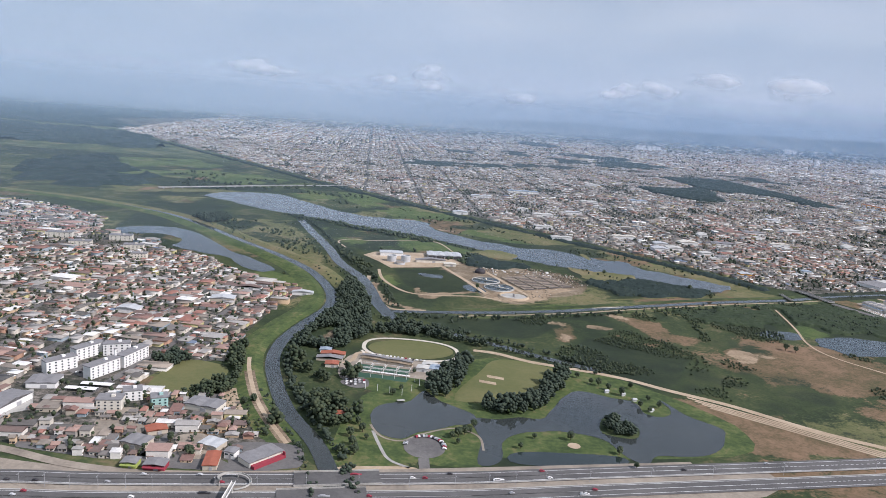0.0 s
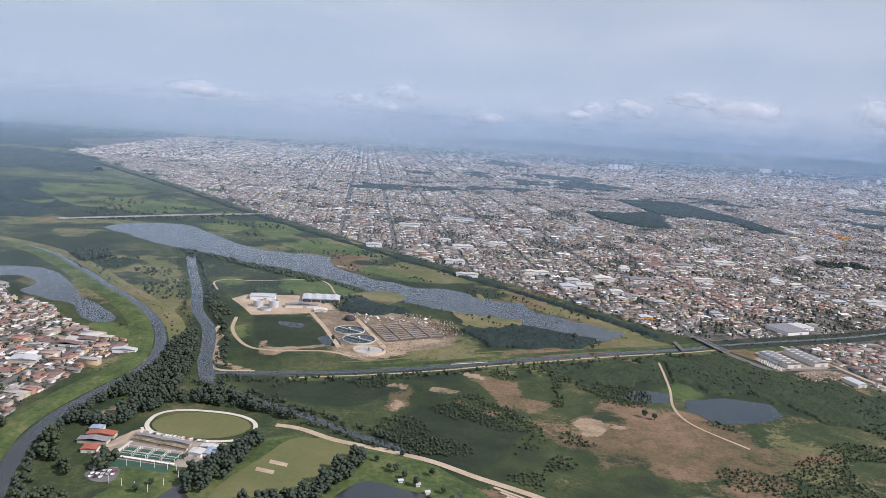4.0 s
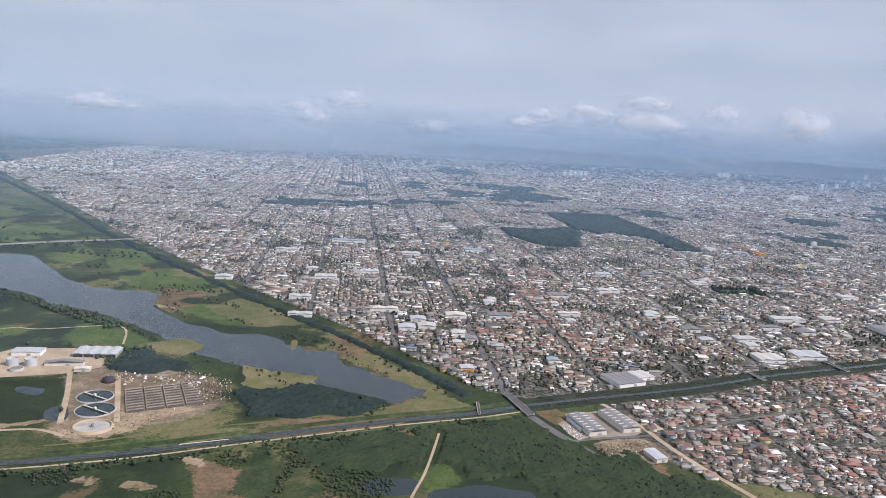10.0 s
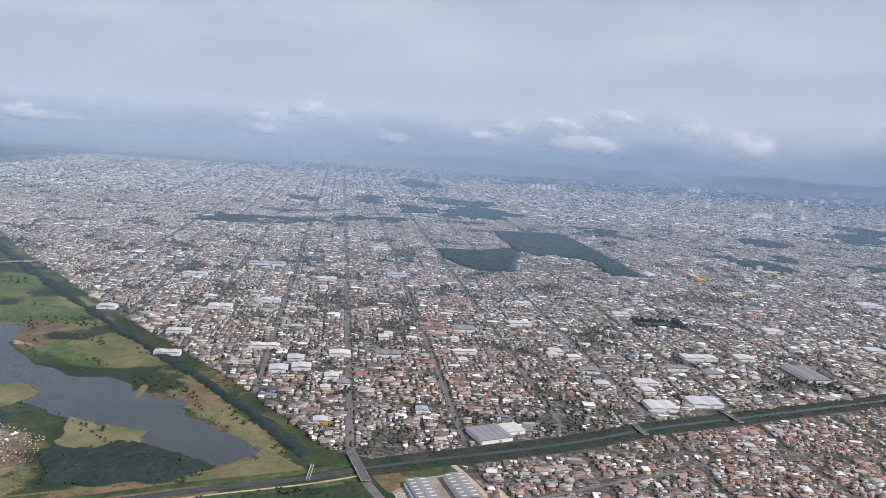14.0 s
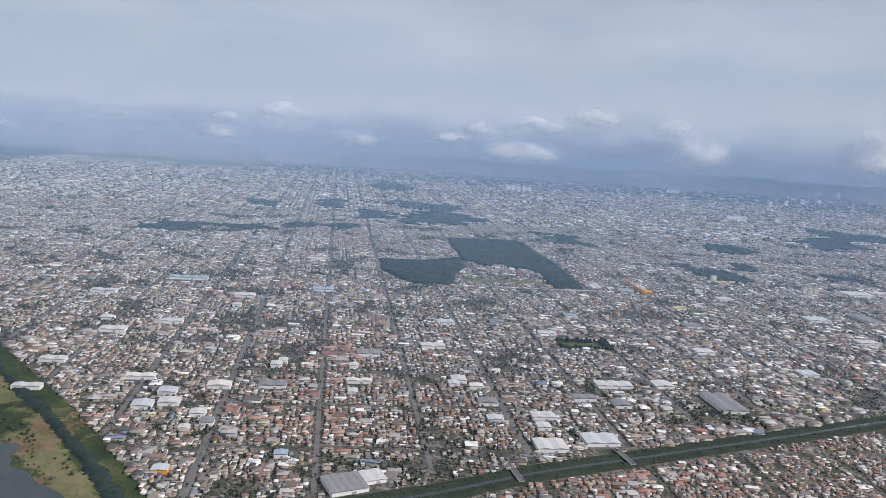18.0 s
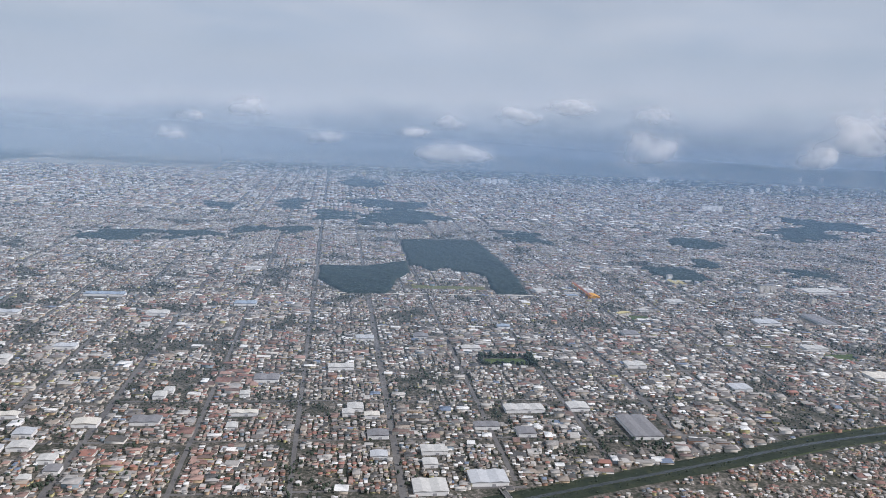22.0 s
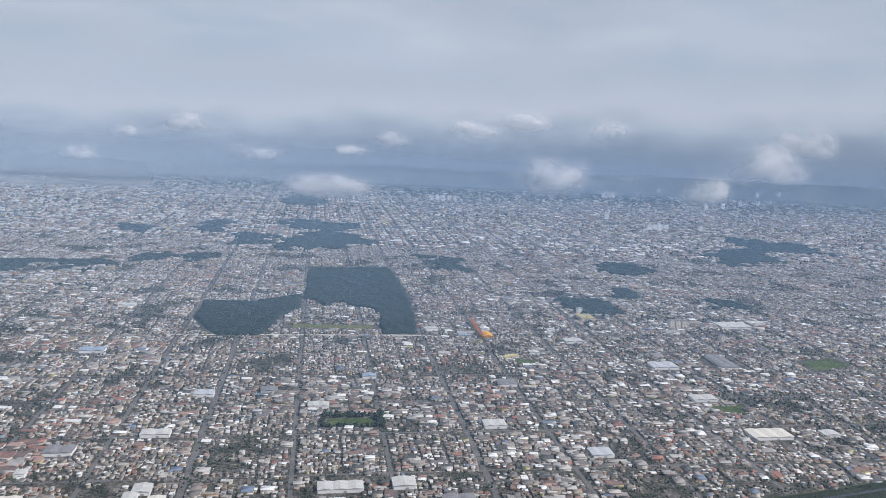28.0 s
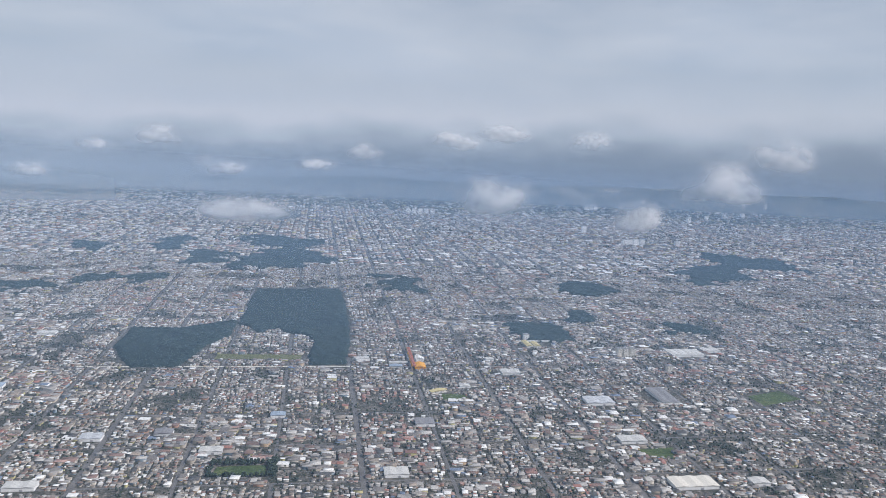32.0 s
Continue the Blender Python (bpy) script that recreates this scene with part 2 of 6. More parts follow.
M["white"] = plain("white_paint", (0.78, 0.77, 0.75), 0.15)
M["cream"] = plain("cream_render", (0.66, 0.62, 0.54), 0.2)
M["zinc"] = plain("zinc_sheet", (0.50, 0.51, 0.52), 0.3, 0.5)
M["slate"] = plain("fibre_cement", (0.24, 0.235, 0.24), 0.35)
M["rust"] = plain("clay_red", (0.36, 0.12, 0.075), 0.3)
M["crimson"] = plain("crimson_paint", (0.30, 0.045, 0.065), 0.2)
M["lime"] = plain("lime_paint", (0.33, 0.40, 0.11), 0.2)
M["straw"] = plain("straw_sheet", (0.55, 0.47, 0.24), 0.35)
M["amber"] = plain("amber_sheet", (0.75, 0.36, 0.04), 0.2)
M["mint"] = plain("mint_render", (0.36, 0.56, 0.52), 0.15)
M["bluegrey"] = plain("blue_grey_sheet", (0.30, 0.36, 0.43), 0.25)
M["glass"] = plain("dark_window_glass", (0.03, 0.04, 0.05), 0.1, 0.15)
M["sludge"] = plain("settled_sludge", (0.055, 0.05, 0.055), 0.5, 0.6, 0.1)
M["dry_sludge"] = plain("dried_sludge", (0.105, 0.092, 0.088), 0.5, 0.9, 0.12)
M["courtgreen"] = plain("court_green", (0.040, 0.092, 0.062), 0.3, 0.8, 0.1)
M["steel"] = plain("grey_steel", (0.35, 0.35, 0.36), 0.2, 0.45)


# ---- plan tools ----
def part(name, verts, faces, mats, parent=None, label="", picks=None):
    """One mesh object from plain lists; picks gives each face its material slot."""
    me = bpy.data.meshes.new(name)
    me.from_pydata([tuple(v) for v in verts], [], [tuple(f) for f in faces])
    for m in mats if isinstance(mats, (list, tuple)) else [mats]:
        me.materials.append(m)
    if picks is not None:
        me.polygons.foreach_set("material_index", np.asarray(picks, dtype=np.int32))
    ob = new(name, me)
    if parent is not None:
        ob.parent = parent
    if label:
        ob["label"] = label
    return ob


def bulk(name, verts, tris, mats, picks=None):
    """A large joined mesh from arrays of triangles."""
    me = bpy.data.meshes.new(name)
    verts, tris = np.asarray(verts, np.float32), np.asarray(tris, np.int32)
    me.vertices.add(len(verts))
    me.vertices.foreach_set("co", verts.ravel())
    me.loops.add(tris.size)
    me.loops.foreach_set("vertex_index", tris.ravel())
    me.polygons.add(len(tris))
    me.polygons.foreach_set("loop_start", np.arange(0, tris.size, 3, dtype=np.int32))
    for m in mats:
        me.materials.append(m)
    if picks is not None:
        me.polygons.foreach_set("material_index", np.asarray(picks, np.int32))
    me.update(calc_edges=True)
    return new(name, me)


def inside(poly, x, y):
    """Which of the points lie inside a polygon."""
    x, y = np.asarray(x, float), np.asarray(y, float)
    hit = np.zeros(x.shape, bool)
    for (x0, y0), (x1, y1) in zip(poly, poly[1:] + poly[:1]):
        cross = (y0 > y) != (y1 > y)
        hit ^= cross & (x < (x1 - x0) * (y - y0) / ((y1 - y0) or 1e-9) + x0)
    return hit


def away(line, x, y):
    """Distance of the points from a polyline."""
    x, y = np.asarray(x, float), np.asarray(y, float)
    best = np.full(x.shape, 1e9)
    for (x0, y0), (x1, y1) in zip(line, line[1:]):
        dx, dy = x1 - x0, y1 - y0
        s = np.clip(((x - x0) * dx + (y - y0) * dy) / (dx * dx + dy * dy), 0, 1)
        best = np.minimum(best, np.hypot(x - x0 - s * dx, y - y0 - s * dy))
    return best


def smooth(pts, steps=6, closed=False):
    """A rounded line through plan points."""
    n, out = len(pts), []
    for i in range(n if closed else n - 1):
        a, b, c, d = [Vector(pts[j % n] if closed else pts[min(max(j, 0), n - 1)]) for j in (i - 1, i, i + 1, i + 2)]
        for k in range(steps):
            s = k / steps
            out.append(0.5 * (2 * b + (c - a) * s + (2 * a - 5 * b + 4 * c - d) * s * s + (3 * b - a - 3 * c + d) * s ** 3))
    return out if closed else out + [Vector(pts[-1])]


def sheet(name, pts, z, mat, ragged=0.0, steps=4, label="", parent=None, rounded=True, rim=0.0):
    """A flat piece of ground with a rounded, slightly ragged outline; rim gives it a sloping edge down to the ground."""
    line = smooth([Vector(p) for p in pts], steps, True) if rounded else [Vector(p) for p in pts]
    if ragged:
        line = [p + Vector((noise.noise((p.x * 0.08, p.y * 0.08, 3.1)), noise.noise((p.x * 0.08, p.y * 0.08, 7.7)))) * ragged for p in line]
    n = len(line)
    mid = sum(line, Vector((0, 0))) / n
    verts = [(p.x, p.y, z) for p in line]
    faces = [list(range(n))]
    if rim:
        verts += [(p.x + (p - mid).normalized().x * rim, p.y + (p - mid).normalized().y * rim, -0.3) for p in line]
        faces += [(i, i + n, (i + 1) % n + n, (i + 1) % n) for i in range(n)]
    ob = part(name, verts, faces, mat, parent)
    return tagged(ob, label or name.replace("_", " "), kind="structure") if parent is None else ob


def ribbon(name, pts, profile, mat, label="", steps=6, kind="structure", parent=None, taper=0):
    """A strip swept along a line; profile: offsets to the right and heights."""
    line = smooth([Vector(p) for p in pts], steps)
    verts, faces, m = [], [], len(profile)
    for i, p in enumerate(line):
        d = (line[min(i + 1, len(line) - 1)] - line[max(i - 1, 0)]).normalized()
        k = min(1.0, i / taper, (len(line) - 1 - i) / taper) if taper else 1.0
        for o, z in profile:
            verts.append((p.x + d.y * o, p.y - d.x * o, z * k))
    for i in range(len(line) - 1):
        for k in range(m - 1):
            a = i * m + k
            faces.append((a, a + m, a + m + 1, a + 1)[::-1])
    ob = part(name, verts, faces, mat, parent)
    return tagged(ob, label or name.replace("_", " "), kind=kind) if parent is None else ob


def flat_strip(width, z):
    return [(-width / 2, z), (width / 2, z)]


# ---- ground and water ----
EMBANK = [(-1500, 2960), (-900, 2180), (-451, 1641), (-253, 1382), (-50, 1144), (102, 974), (203, 868), (282, 773), (326, 717), (366, 703)]
RIVER_A = [(-22, 225), (-36, 275), (-52, 318), (-71, 349), (-85, 381), (-98, 423), (-101, 461), (-95, 500), (-85, 550), (-93, 600), (-122, 665), (-165, 722), (-214, 775), (-270, 838), (-338, 905), (-420, 955), (-540, 1000), (-800, 1060)]
RIVER_B = [(-186, 941), (-157, 862), (-123, 775), (-100, 706), (-74, 655), (-60, 612), (-50, 572), (-36, 535)]
CANAL_D = [(-36, 535), (-24, 521), (-1, 509), (37, 487), (73, 464), (107, 446)]
CANAL_C = [(-42, 548), (-12, 553), (13, 558), (56, 569), (111, 589), (150, 607), (200, 629), (261, 655), (331, 681), (366, 700)]
CANAL_E = [(366, 700), (427, 725), (485, 747), (543, 772), (619, 811), (698, 843), (784, 878), (900, 925), (1050, 985), (1300, 1060)]
ground = sheet("ground", [(-9000, -6000), (12000, -6000), (12000, 9000), (-9000, 9000)], 0.0, M["grass"], rounded=False, label="open grassland and fields reaching the horizon")
LAKE_M = [(-365, 1100), (-341, 1150), (-268, 1165), (-178, 1062), (-109, 1006), (-50, 1002), (-25, 990), (-8, 935), (33, 888), (88, 852), (136, 850), (165, 820), (205, 806), (215, 778), (250, 750), (287, 722),
          (262, 692), (233, 705), (194, 721), (163, 741), (114, 767), (79, 789), (39, 824), (-5, 862), (-58, 900), (-108, 917), (-171, 963), (-220, 983), (-274, 1022), (-348, 1083)]
POND_L = [(-363, 797), (-345, 821), (-314, 826), (-290, 817), (-260, 789), (-213, 724), (-181, 694), (-154, 660), (-162, 646), (-187, 664), (-209, 697), (-240, 709), (-272, 729), (-273, 757), (-290, 777), (-306, 785), (-328, 779), (-347, 771)]
POND_P = [(-31, 362), (-22, 374), (-12, 378), (-5, 394), (5, 381), (22, 366), (20, 354), (11, 350), (-3, 341), (-14, 331), (-26, 337)]
POND_Q = [(20, 360), (34, 361), (47, 366), (60, 369), (74, 398), (86, 410), (101, 404), (114, 399), (118, 384), (127, 380), (134, 388), (132, 406), (141, 385), (155, 370), (149, 349), (133, 335), (111, 332), (103, 322), (96, 328),
          (88, 344), (79, 350), (66, 352), (44, 346), (36, 335), (33, 314), (23, 312), (25, 338)]
POND_R = [(288, 547), (311, 565), (345, 560), (358, 545), (340, 529), (315, 521), (295, 527)]

# ---- what grows on the river plain ----
def lattice(x, y, size, seed):
    """Smooth value noise from 0 to 1 over the plan."""
    g = np.random.default_rng(seed)
    table = g.random((256, 256))
    u, v = x / size + 1000.3, y / size + 1000.7
    i, j = np.floor(u).astype(int), np.floor(v).astype(int)
    a, b = u - i, v - j
    a, b = a * a * (3 - 2 * a), b * b * (3 - 2 * b)
    t00, t10, t01, t11 = table[i % 256, j % 256], table[(i + 1) % 256, j % 256], table[i % 256, (j + 1) % 256], table[(i + 1) % 256, (j + 1) % 256]
    return (t00 * (1 - a) + t10 * a) * (1 - b) + (t01 * (1 - a) + t11 * a) * b


def rough_noise(x, y, size, seed):
    return sum(lattice(x, y, size / 2 ** k, seed + k) * w_ for k, w_ in enumerate((0.5, 0.28, 0.14, 0.08)))


GROWTH = {
    "meadow": [[(-170, 950), (-60, 890), (30, 815), (40, 790), (-20, 790), (-95, 790), (-150, 880)], [(-60, 1000), (0, 945), (80, 880), (180, 835), (225, 795), (300, 730), (290, 745), (200, 865), (95, 978), (-50, 1135), (-200, 1310), (-160, 1160)],
               [(-255, 1180), (-248, 1280), (-173, 1175), (-199, 1105)], [(-350, 1400), (-240, 1330), (-300, 1240), (-520, 1150), (-700, 1250), (-720, 1600), (-560, 1640)], [(-167, 644), (-154, 660), (-129, 632), (-112, 618), (-109, 588), (-126, 604), (-153, 618)],
               [(-56, 653), (-56, 674), (-44, 667), (-33, 643), (-41, 632)], [(285, 575), (300, 600), (318, 570), (300, 545)], [(205, 628), (262, 664), (276, 655), (240, 625), (212, 612)], [(60, 590), (160, 632), (170, 620), (80, 582)]],
    "dry": [[(-330, 905), (-198, 930), (-140, 780), (-81, 615), (-100, 640), (-180, 750), (-250, 835)], [(4, 992), (94, 893), (168, 846), (224, 783), (281, 715), (317, 698), (300, 735), (220, 833), (124, 950), (38, 1065)], [(232, 653), (260, 700), (292, 712), (330, 692), (300, 676)],
            [(138, 700), (150, 740), (200, 742), (196, 706), (160, 694)], [(20, 800), (60, 832), (84, 806), (70, 778), (40, 776)]],
    "brown": [[(201, 506), (228, 543), (274, 532), (283, 521), (308, 487), (300, 440), (240, 430), (223, 490), (206, 481)], [(137, 588), (160, 584), (176, 568), (178, 540), (196, 523), (184, 517), (166, 522), (159, 546), (149, 568)], [(41, 541), (55, 558), (70, 558), (58, 532)],
              [(-32, 1025), (18, 1012), (27, 966), (21, 920), (-4, 927), (-17, 948)], [(128, 380), (140, 410), (180, 392), (230, 350), (180, 340), (160, 350)], [(-370, 755), (-306, 785), (-290, 777), (-306, 744), (-334, 706)], [(83, 539), (102, 550), (102, 527), (98, 498), (90, 500)],
              [(376, 698), (393, 704), (404, 678), (391, 665), (377, 684)]],
    "soil": [[(-84, 465), (-79, 492), (-69, 499), (-67, 478), (-75, 464)], [(20, 738), (60, 740), (112, 728), (140, 690), (126, 650), (96, 624), (60, 594), (40, 612), (0, 712)], [(-82, 752), (-72, 770), (-24, 782), (0, 775), (22, 740), (-2, 718), (-50, 700), (-62, 722)], [(-117, 355), (-104, 376), (-96, 345), (-100, 330)]],
    "wet": [[(214, 618), (245, 636), (280, 630), (274, 574), (253, 560), (230, 562), (212, 584)], [(300, 646), (334, 672), (373, 646), (420, 600), (376, 560), (331, 577), (311, 579), (308, 600)], [(-47, 693), (4, 708), (35, 642), (37, 629), (-4, 609), (-20, 618), (-38, 663)],
            [(-387, 902), (-342, 900), (-313, 839), (-345, 821), (-364, 800)], [(108, 512), (134, 524), (171, 483), (166, 450), (102, 442), (95, 473)], [(146, 697), (190, 718), (264, 700), (258, 676), (159, 648)], [(-20, 545), (60, 562), (100, 540), (60, 500), (0, 512)],
            [(-430, 1160), (-330, 1180), (-270, 1175), (-300, 1240), (-520, 1300), (-640, 1250)], [(-900, 1500), (-560, 1640), (-700, 1900), (-1100, 1800)], [(-110, 800), (-60, 690), (-50, 590), (-70, 600), (-96, 700), (-130, 800)]],
    "sand": [[(206, 510), (218, 514), (224, 501), (216, 488), (206, 482), (203, 498)], [(221, 510), (241, 504), (237, 498), (221, 503)], [(84, 541), (90, 549), (102, 546), (98, 536)], [(94, 520), (98, 507), (95, 498), (90, 508)], [(115, 546), (132, 545), (143, 542), (133, 537), (118, 539)],
             [(-20, 631), (-24, 618), (-16, 600), (-3, 602), (15, 613), (37, 626), (48, 617), (48, 624), (37, 634), (15, 620), (-3, 609), (-14, 610)], [(-64, 640), (-58, 600), (-46, 572), (-36, 560), (-12, 556), (-12, 563), (-34, 568), (-44, 584), (-54, 606), (-58, 640)], [(40, 612), (59, 601), (82, 609), (97, 628), (105, 646), (120, 662), (110, 664), (84, 646), (60, 640)],
             [(20, 936), (-8, 930), (-14, 948), (0, 940)], [(137, 588), (150, 588), (156, 576), (142, 578)]],
}
SOFT = {"meadow": 14, "dry": 12, "brown": 9, "soil": 7, "wet": 12, "sand": 3.5}


def growth_material(name):
    """Grass, dry grass, soil and sand that run into one another with frayed edges."""
    m, t = material(name)
    p = t.node("ShaderNodeNewGeometry").outputs["Position"]
    fine, mid, broad = t.noise(p, 0.42, 5.0, 0.68), t.noise(p, 0.09, 5.0, 0.62, 0.4), t.noise(p, 0.014, 4.0, 0.6, 0.3)
    f = t.math("MULTIPLY_ADD", t.math("SUBTRACT", fine, 0.5), 0.75, t.math("MULTIPLY_ADD", t.math("SUBTRACT", mid, 0.5), 0.7, broad))
    col = t.ramp(f, [(0.26, (0.018, 0.031, 0.014)), (0.43, (0.030, 0.046, 0.018)), (0.56, (0.046, 0.063, 0.024)), (0.66, (0.076, 0.082, 0.036)), (0.78, (0.130, 0.108, 0.062))])
    tones = {"meadow": [(0.28, (0.044, 0.074, 0.024)), (0.5, (0.072, 0.106, 0.032)), (0.74, (0.125, 0.138, 0.052))], "dry": [(0.26, (0.070, 0.088, 0.032)), (0.5, (0.125, 0.125, 0.055)), (0.74, (0.20, 0.165, 0.092))],
             "brown": [(0.26, (0.062, 0.066, 0.028)), (0.46, (0.130, 0.094, 0.052)), (0.72, (0.225, 0.145, 0.092))], "soil": [(0.26, (0.085, 0.066, 0.044)), (0.5, (0.175, 0.136, 0.092)), (0.74, (0.32, 0.26, 0.19))],
             "wet": [(0.26, (0.014, 0.024, 0.014)), (0.5, (0.021, 0.034, 0.017)), (0.76, (0.036, 0.048, 0.022))], "sand": [(0.28, (0.17, 0.125, 0.078)), (0.72, (0.40, 0.305, 0.21))]}
    fray = t.math("MULTIPLY_ADD", t.math("SUBTRACT", mid, 0.5), 1.3, t.math("MULTIPLY", t.math("SUBTRACT", fine, 0.5), 1.1))
    for key, stops in tones.items():
        share = t.node("ShaderNodeAttribute", attribute_name=key).outputs["Fac"]
        fac = t.node("ShaderNodeMapRange", {0: t.math("ADD", share, t.math("MULTIPLY", fray, t.math("MULTIPLY", share, 1.7) if key == "sand" else 1.0)), 1: 0.34, 2: 0.66, 3: 0.0, 4: 1.0}, interpolation_type="SMOOTHSTEP").outputs[0]
        col = t.mix(fac, col, t.ramp(f, stops))
    finish(t, col, 0.92, fine, 0.3)
    return m


gx, gy = np.meshgrid(np.arange(-1100, 640, 4.0), np.arange(300, 1660, 4.0))
across, down = gx.shape[1], gx.shape[0]
gx, gy = gx.ravel(), gy.ravel()
cell = np.arange(across * down).reshape(down, across)
a_, b_, c_, d_ = cell[:-1, :-1].ravel(), cell[:-1, 1:].ravel(), cell[1:, 1:].ravel(), cell[1:, :-1].ravel()
plain_ob = bulk("river_plain", np.stack([gx, gy, 0 * gx + 0.03], -1), np.concatenate([np.stack([a_, b_, c_], -1), np.stack([a_, c_, d_], -1)]), [growth_material("plain_growth")])
tagged(plain_ob, "green and brown marshy river plain with patchy grass", kind="structure")
wander_x, wander_y = gx + 16 * (rough_noise(gx, gy, 34, 3) - 0.5), gy + 22 * (rough_noise(gx, gy, 34, 9) - 0.5)
for key, polys in GROWTH.items():
    share = np.zeros(len(gx))
    for poly in polys:
        x0, x1, y0, y1 = min(q[0] for q in poly) - 30, max(q[0] for q in poly) + 30, min(q[1] for q in poly) - 30, max(q[1] for q in poly) + 30
        k = np.flatnonzero((gx > x0) & (gx < x1) & (gy > y0) & (gy < y1))
        deep = away(poly + poly[:1], wander_x[k], wander_y[k]) * np.where(inside(poly, wander_x[k], wander_y[k]), 1, -1)
        share[k] = np.maximum(share[k], np.clip(0.5 + deep / SOFT[key], 0, 1))
    if key == "wet":
        share = np.maximum(share, np.clip((rough_noise(gx, gy, 60, 21) - 0.50) * 4, 0, 0.8))
    if key == "brown":
        share = np.maximum(share, np.clip((rough_noise(gx, gy, 70, 31) - 0.60) * 6, 0, 0.75))
    if key == "dry":
        share = np.maximum(share, np.clip((rough_noise(gx, gy, 90, 41) - 0.56) * 5, 0, 0.7))
    plain_ob.data.attributes.new(key, "FLOAT", "POINT").data.foreach_set("value", share.astype(np.float32))
sheet("lake", [(-20, 684), (-1, 684), (2, 675), (-3, 670), (-15, 674)], 0.12, M["marshwater"], 3, label="shallow dark pool in the wet field")
sheet("lake", [(20, 646), (31, 653), (41, 630), (28, 628)], 0.12, M["marshwater"], 1, label="shallow dark pool beside the works road")
sheet("lake", [(249, 560), (270, 569), (286, 566), (283, 551), (262, 548)], 0.12, M["marshwater"], 4, label="small dark marsh pool")

# ---- added rise behind the city, stands in for the hazy far plain ----
def climb(x, y):
    """Height of the made-up rise behind the city."""
    x, y = np.asarray(x, float), np.asarray(y, float)
    s_ = np.clip((y - 3900) / 800, 0, 1)
    crest = 92 + 44 * (lattice(x, y, 900, 61) - 0.5) + 14 * (lattice(x, y, 210, 62) - 0.5)
    crest = crest * (0.45 + 0.55 * np.clip((x + 1500) / 3000, 0, 1))
    return crest * s_ ** 1.3 * np.clip((4950 - y) / 220, 0.3, 1)


def far_land_material(name):
    """Dim woods and fields with pale built-up patches."""
    m, t = material(name)
    p = t.node("ShaderNodeVectorMath", {0: t.node("ShaderNodeNewGeometry").outputs["Position"], 1: (1.0, 0.6, 0.6)}, operation="MULTIPLY").outputs[0]
    broad, mid, fine = t.noise(p, 0.0035, 4.0, 0.6), t.noise(p, 0.016, 4.0, 0.65), t.noise(p, 0.10, 3.0, 0.7)
    col = t.ramp(t.math("MULTIPLY_ADD", t.math("SUBTRACT", mid, 0.5), 0.8, broad), [(0.30, (0.020, 0.032, 0.022)), (0.50, (0.034, 0.046, 0.028)), (0.70, (0.080, 0.085, 0.050))])
    town = t.node("ShaderNodeMapRange", {0: t.math("MULTIPLY_ADD", fine, 0.9, t.math("MULTIPLY", broad, 0.8)), 1: 0.93, 2: 1.05, 3: 0.0, 4: 0.8}).outputs[0]
    finish(t, t.mix(town, col, (0.48, 0.44, 0.40, 1)), 0.9)
    return m


hx, hy = np.meshgrid(np.arange(-5000, 6001, 50.0), np.arange(3850, 5001, 25.0))
across, down = hx.shape[1], hx.shape[0]
hx, hy = hx.ravel(), hy.ravel()
cell = np.arange(across * down).reshape(down, across)
a_, b_, c_, d_ = cell[:-1, :-1].ravel(), cell[:-1, 1:].ravel(), cell[1:, 1:].ravel(), cell[1:, :-1].ravel()
tagged(bulk("far_hills", np.stack([hx, hy, climb(hx, hy) + 0.2], -1), np.concatenate([np.stack([a_, b_, c_], -1), np.stack([a_, c_, d_], -1)]), [far_land_material("far_land")]), "added rise of dim woods and pale suburbs standing in for the hazy distance", kind="structure")

sheet("lake", LAKE_M, 0.18, M["lake"], 9, label="long grey-blue lake with ragged grassy shores")
sheet("shore", [(33, 809), (59, 825), (79, 807), (74, 782), (47, 785)], 0.22, M["dry"], 7, label="yellow-green grassy point in the lake")
sheet("shore", [(129, 757), (158, 753), (193, 742), (198, 718), (171, 703), (149, 710), (139, 733)], 0.22, M["dry"], 9, label="yellow-green grassy point in the lake")
sheet("shore", [(158, 838), (164, 838), (166, 812), (162, 812)], 0.22, M["dry"], 1, label="narrow grassy spit in the lake")
sheet("lake", POND_L, 0.18, M["lake"], 3, label="grey flooded pond beside the housing area")
sheet("park_lawn", [(-40, 308), (30, 318), (150, 338), (165, 375), (120, 430), (60, 455), (25, 452), (-10, 400), (-38, 380)], 0.10, M["meadow"], 2, label="green park lawn round the ponds")
sheet("lake", POND_P, 0.18, M["lake"], 1.5, label="dark grey park pond")
sheet("lake", POND_Q, 0.19, M["lake"], 1.5, label="winding grey park lake")
sheet("islet", [(88, 357), (94, 374), (108, 366), (106, 352), (95, 350)], 0.24, M["grass"], 1, label="small wooded islet in the park lake")
sheet("lake", [(43, 326), (90, 329), (89, 319), (42, 314)], 0.19, M["marshwater"], 0.5, label="narrow dark rectangular basin")
sheet("lake", POND_R, 0.19, M["marshwater"], 11, label="dark marsh pond")
sheet("sports_field", [(42, 456), (79, 442), (74, 419), (61, 408), (47, 388), (12, 384), (26, 425)], 0.20, M["mown"], 1, label="mown yellow-green sports field")
sheet("sports_field", [(-153, 370), (-154, 398), (-146, 416), (-121, 408), (-118, 384), (-122, 363), (-146, 366)], 0.20, M["mown"], 1, label="mown football field beside the houses")
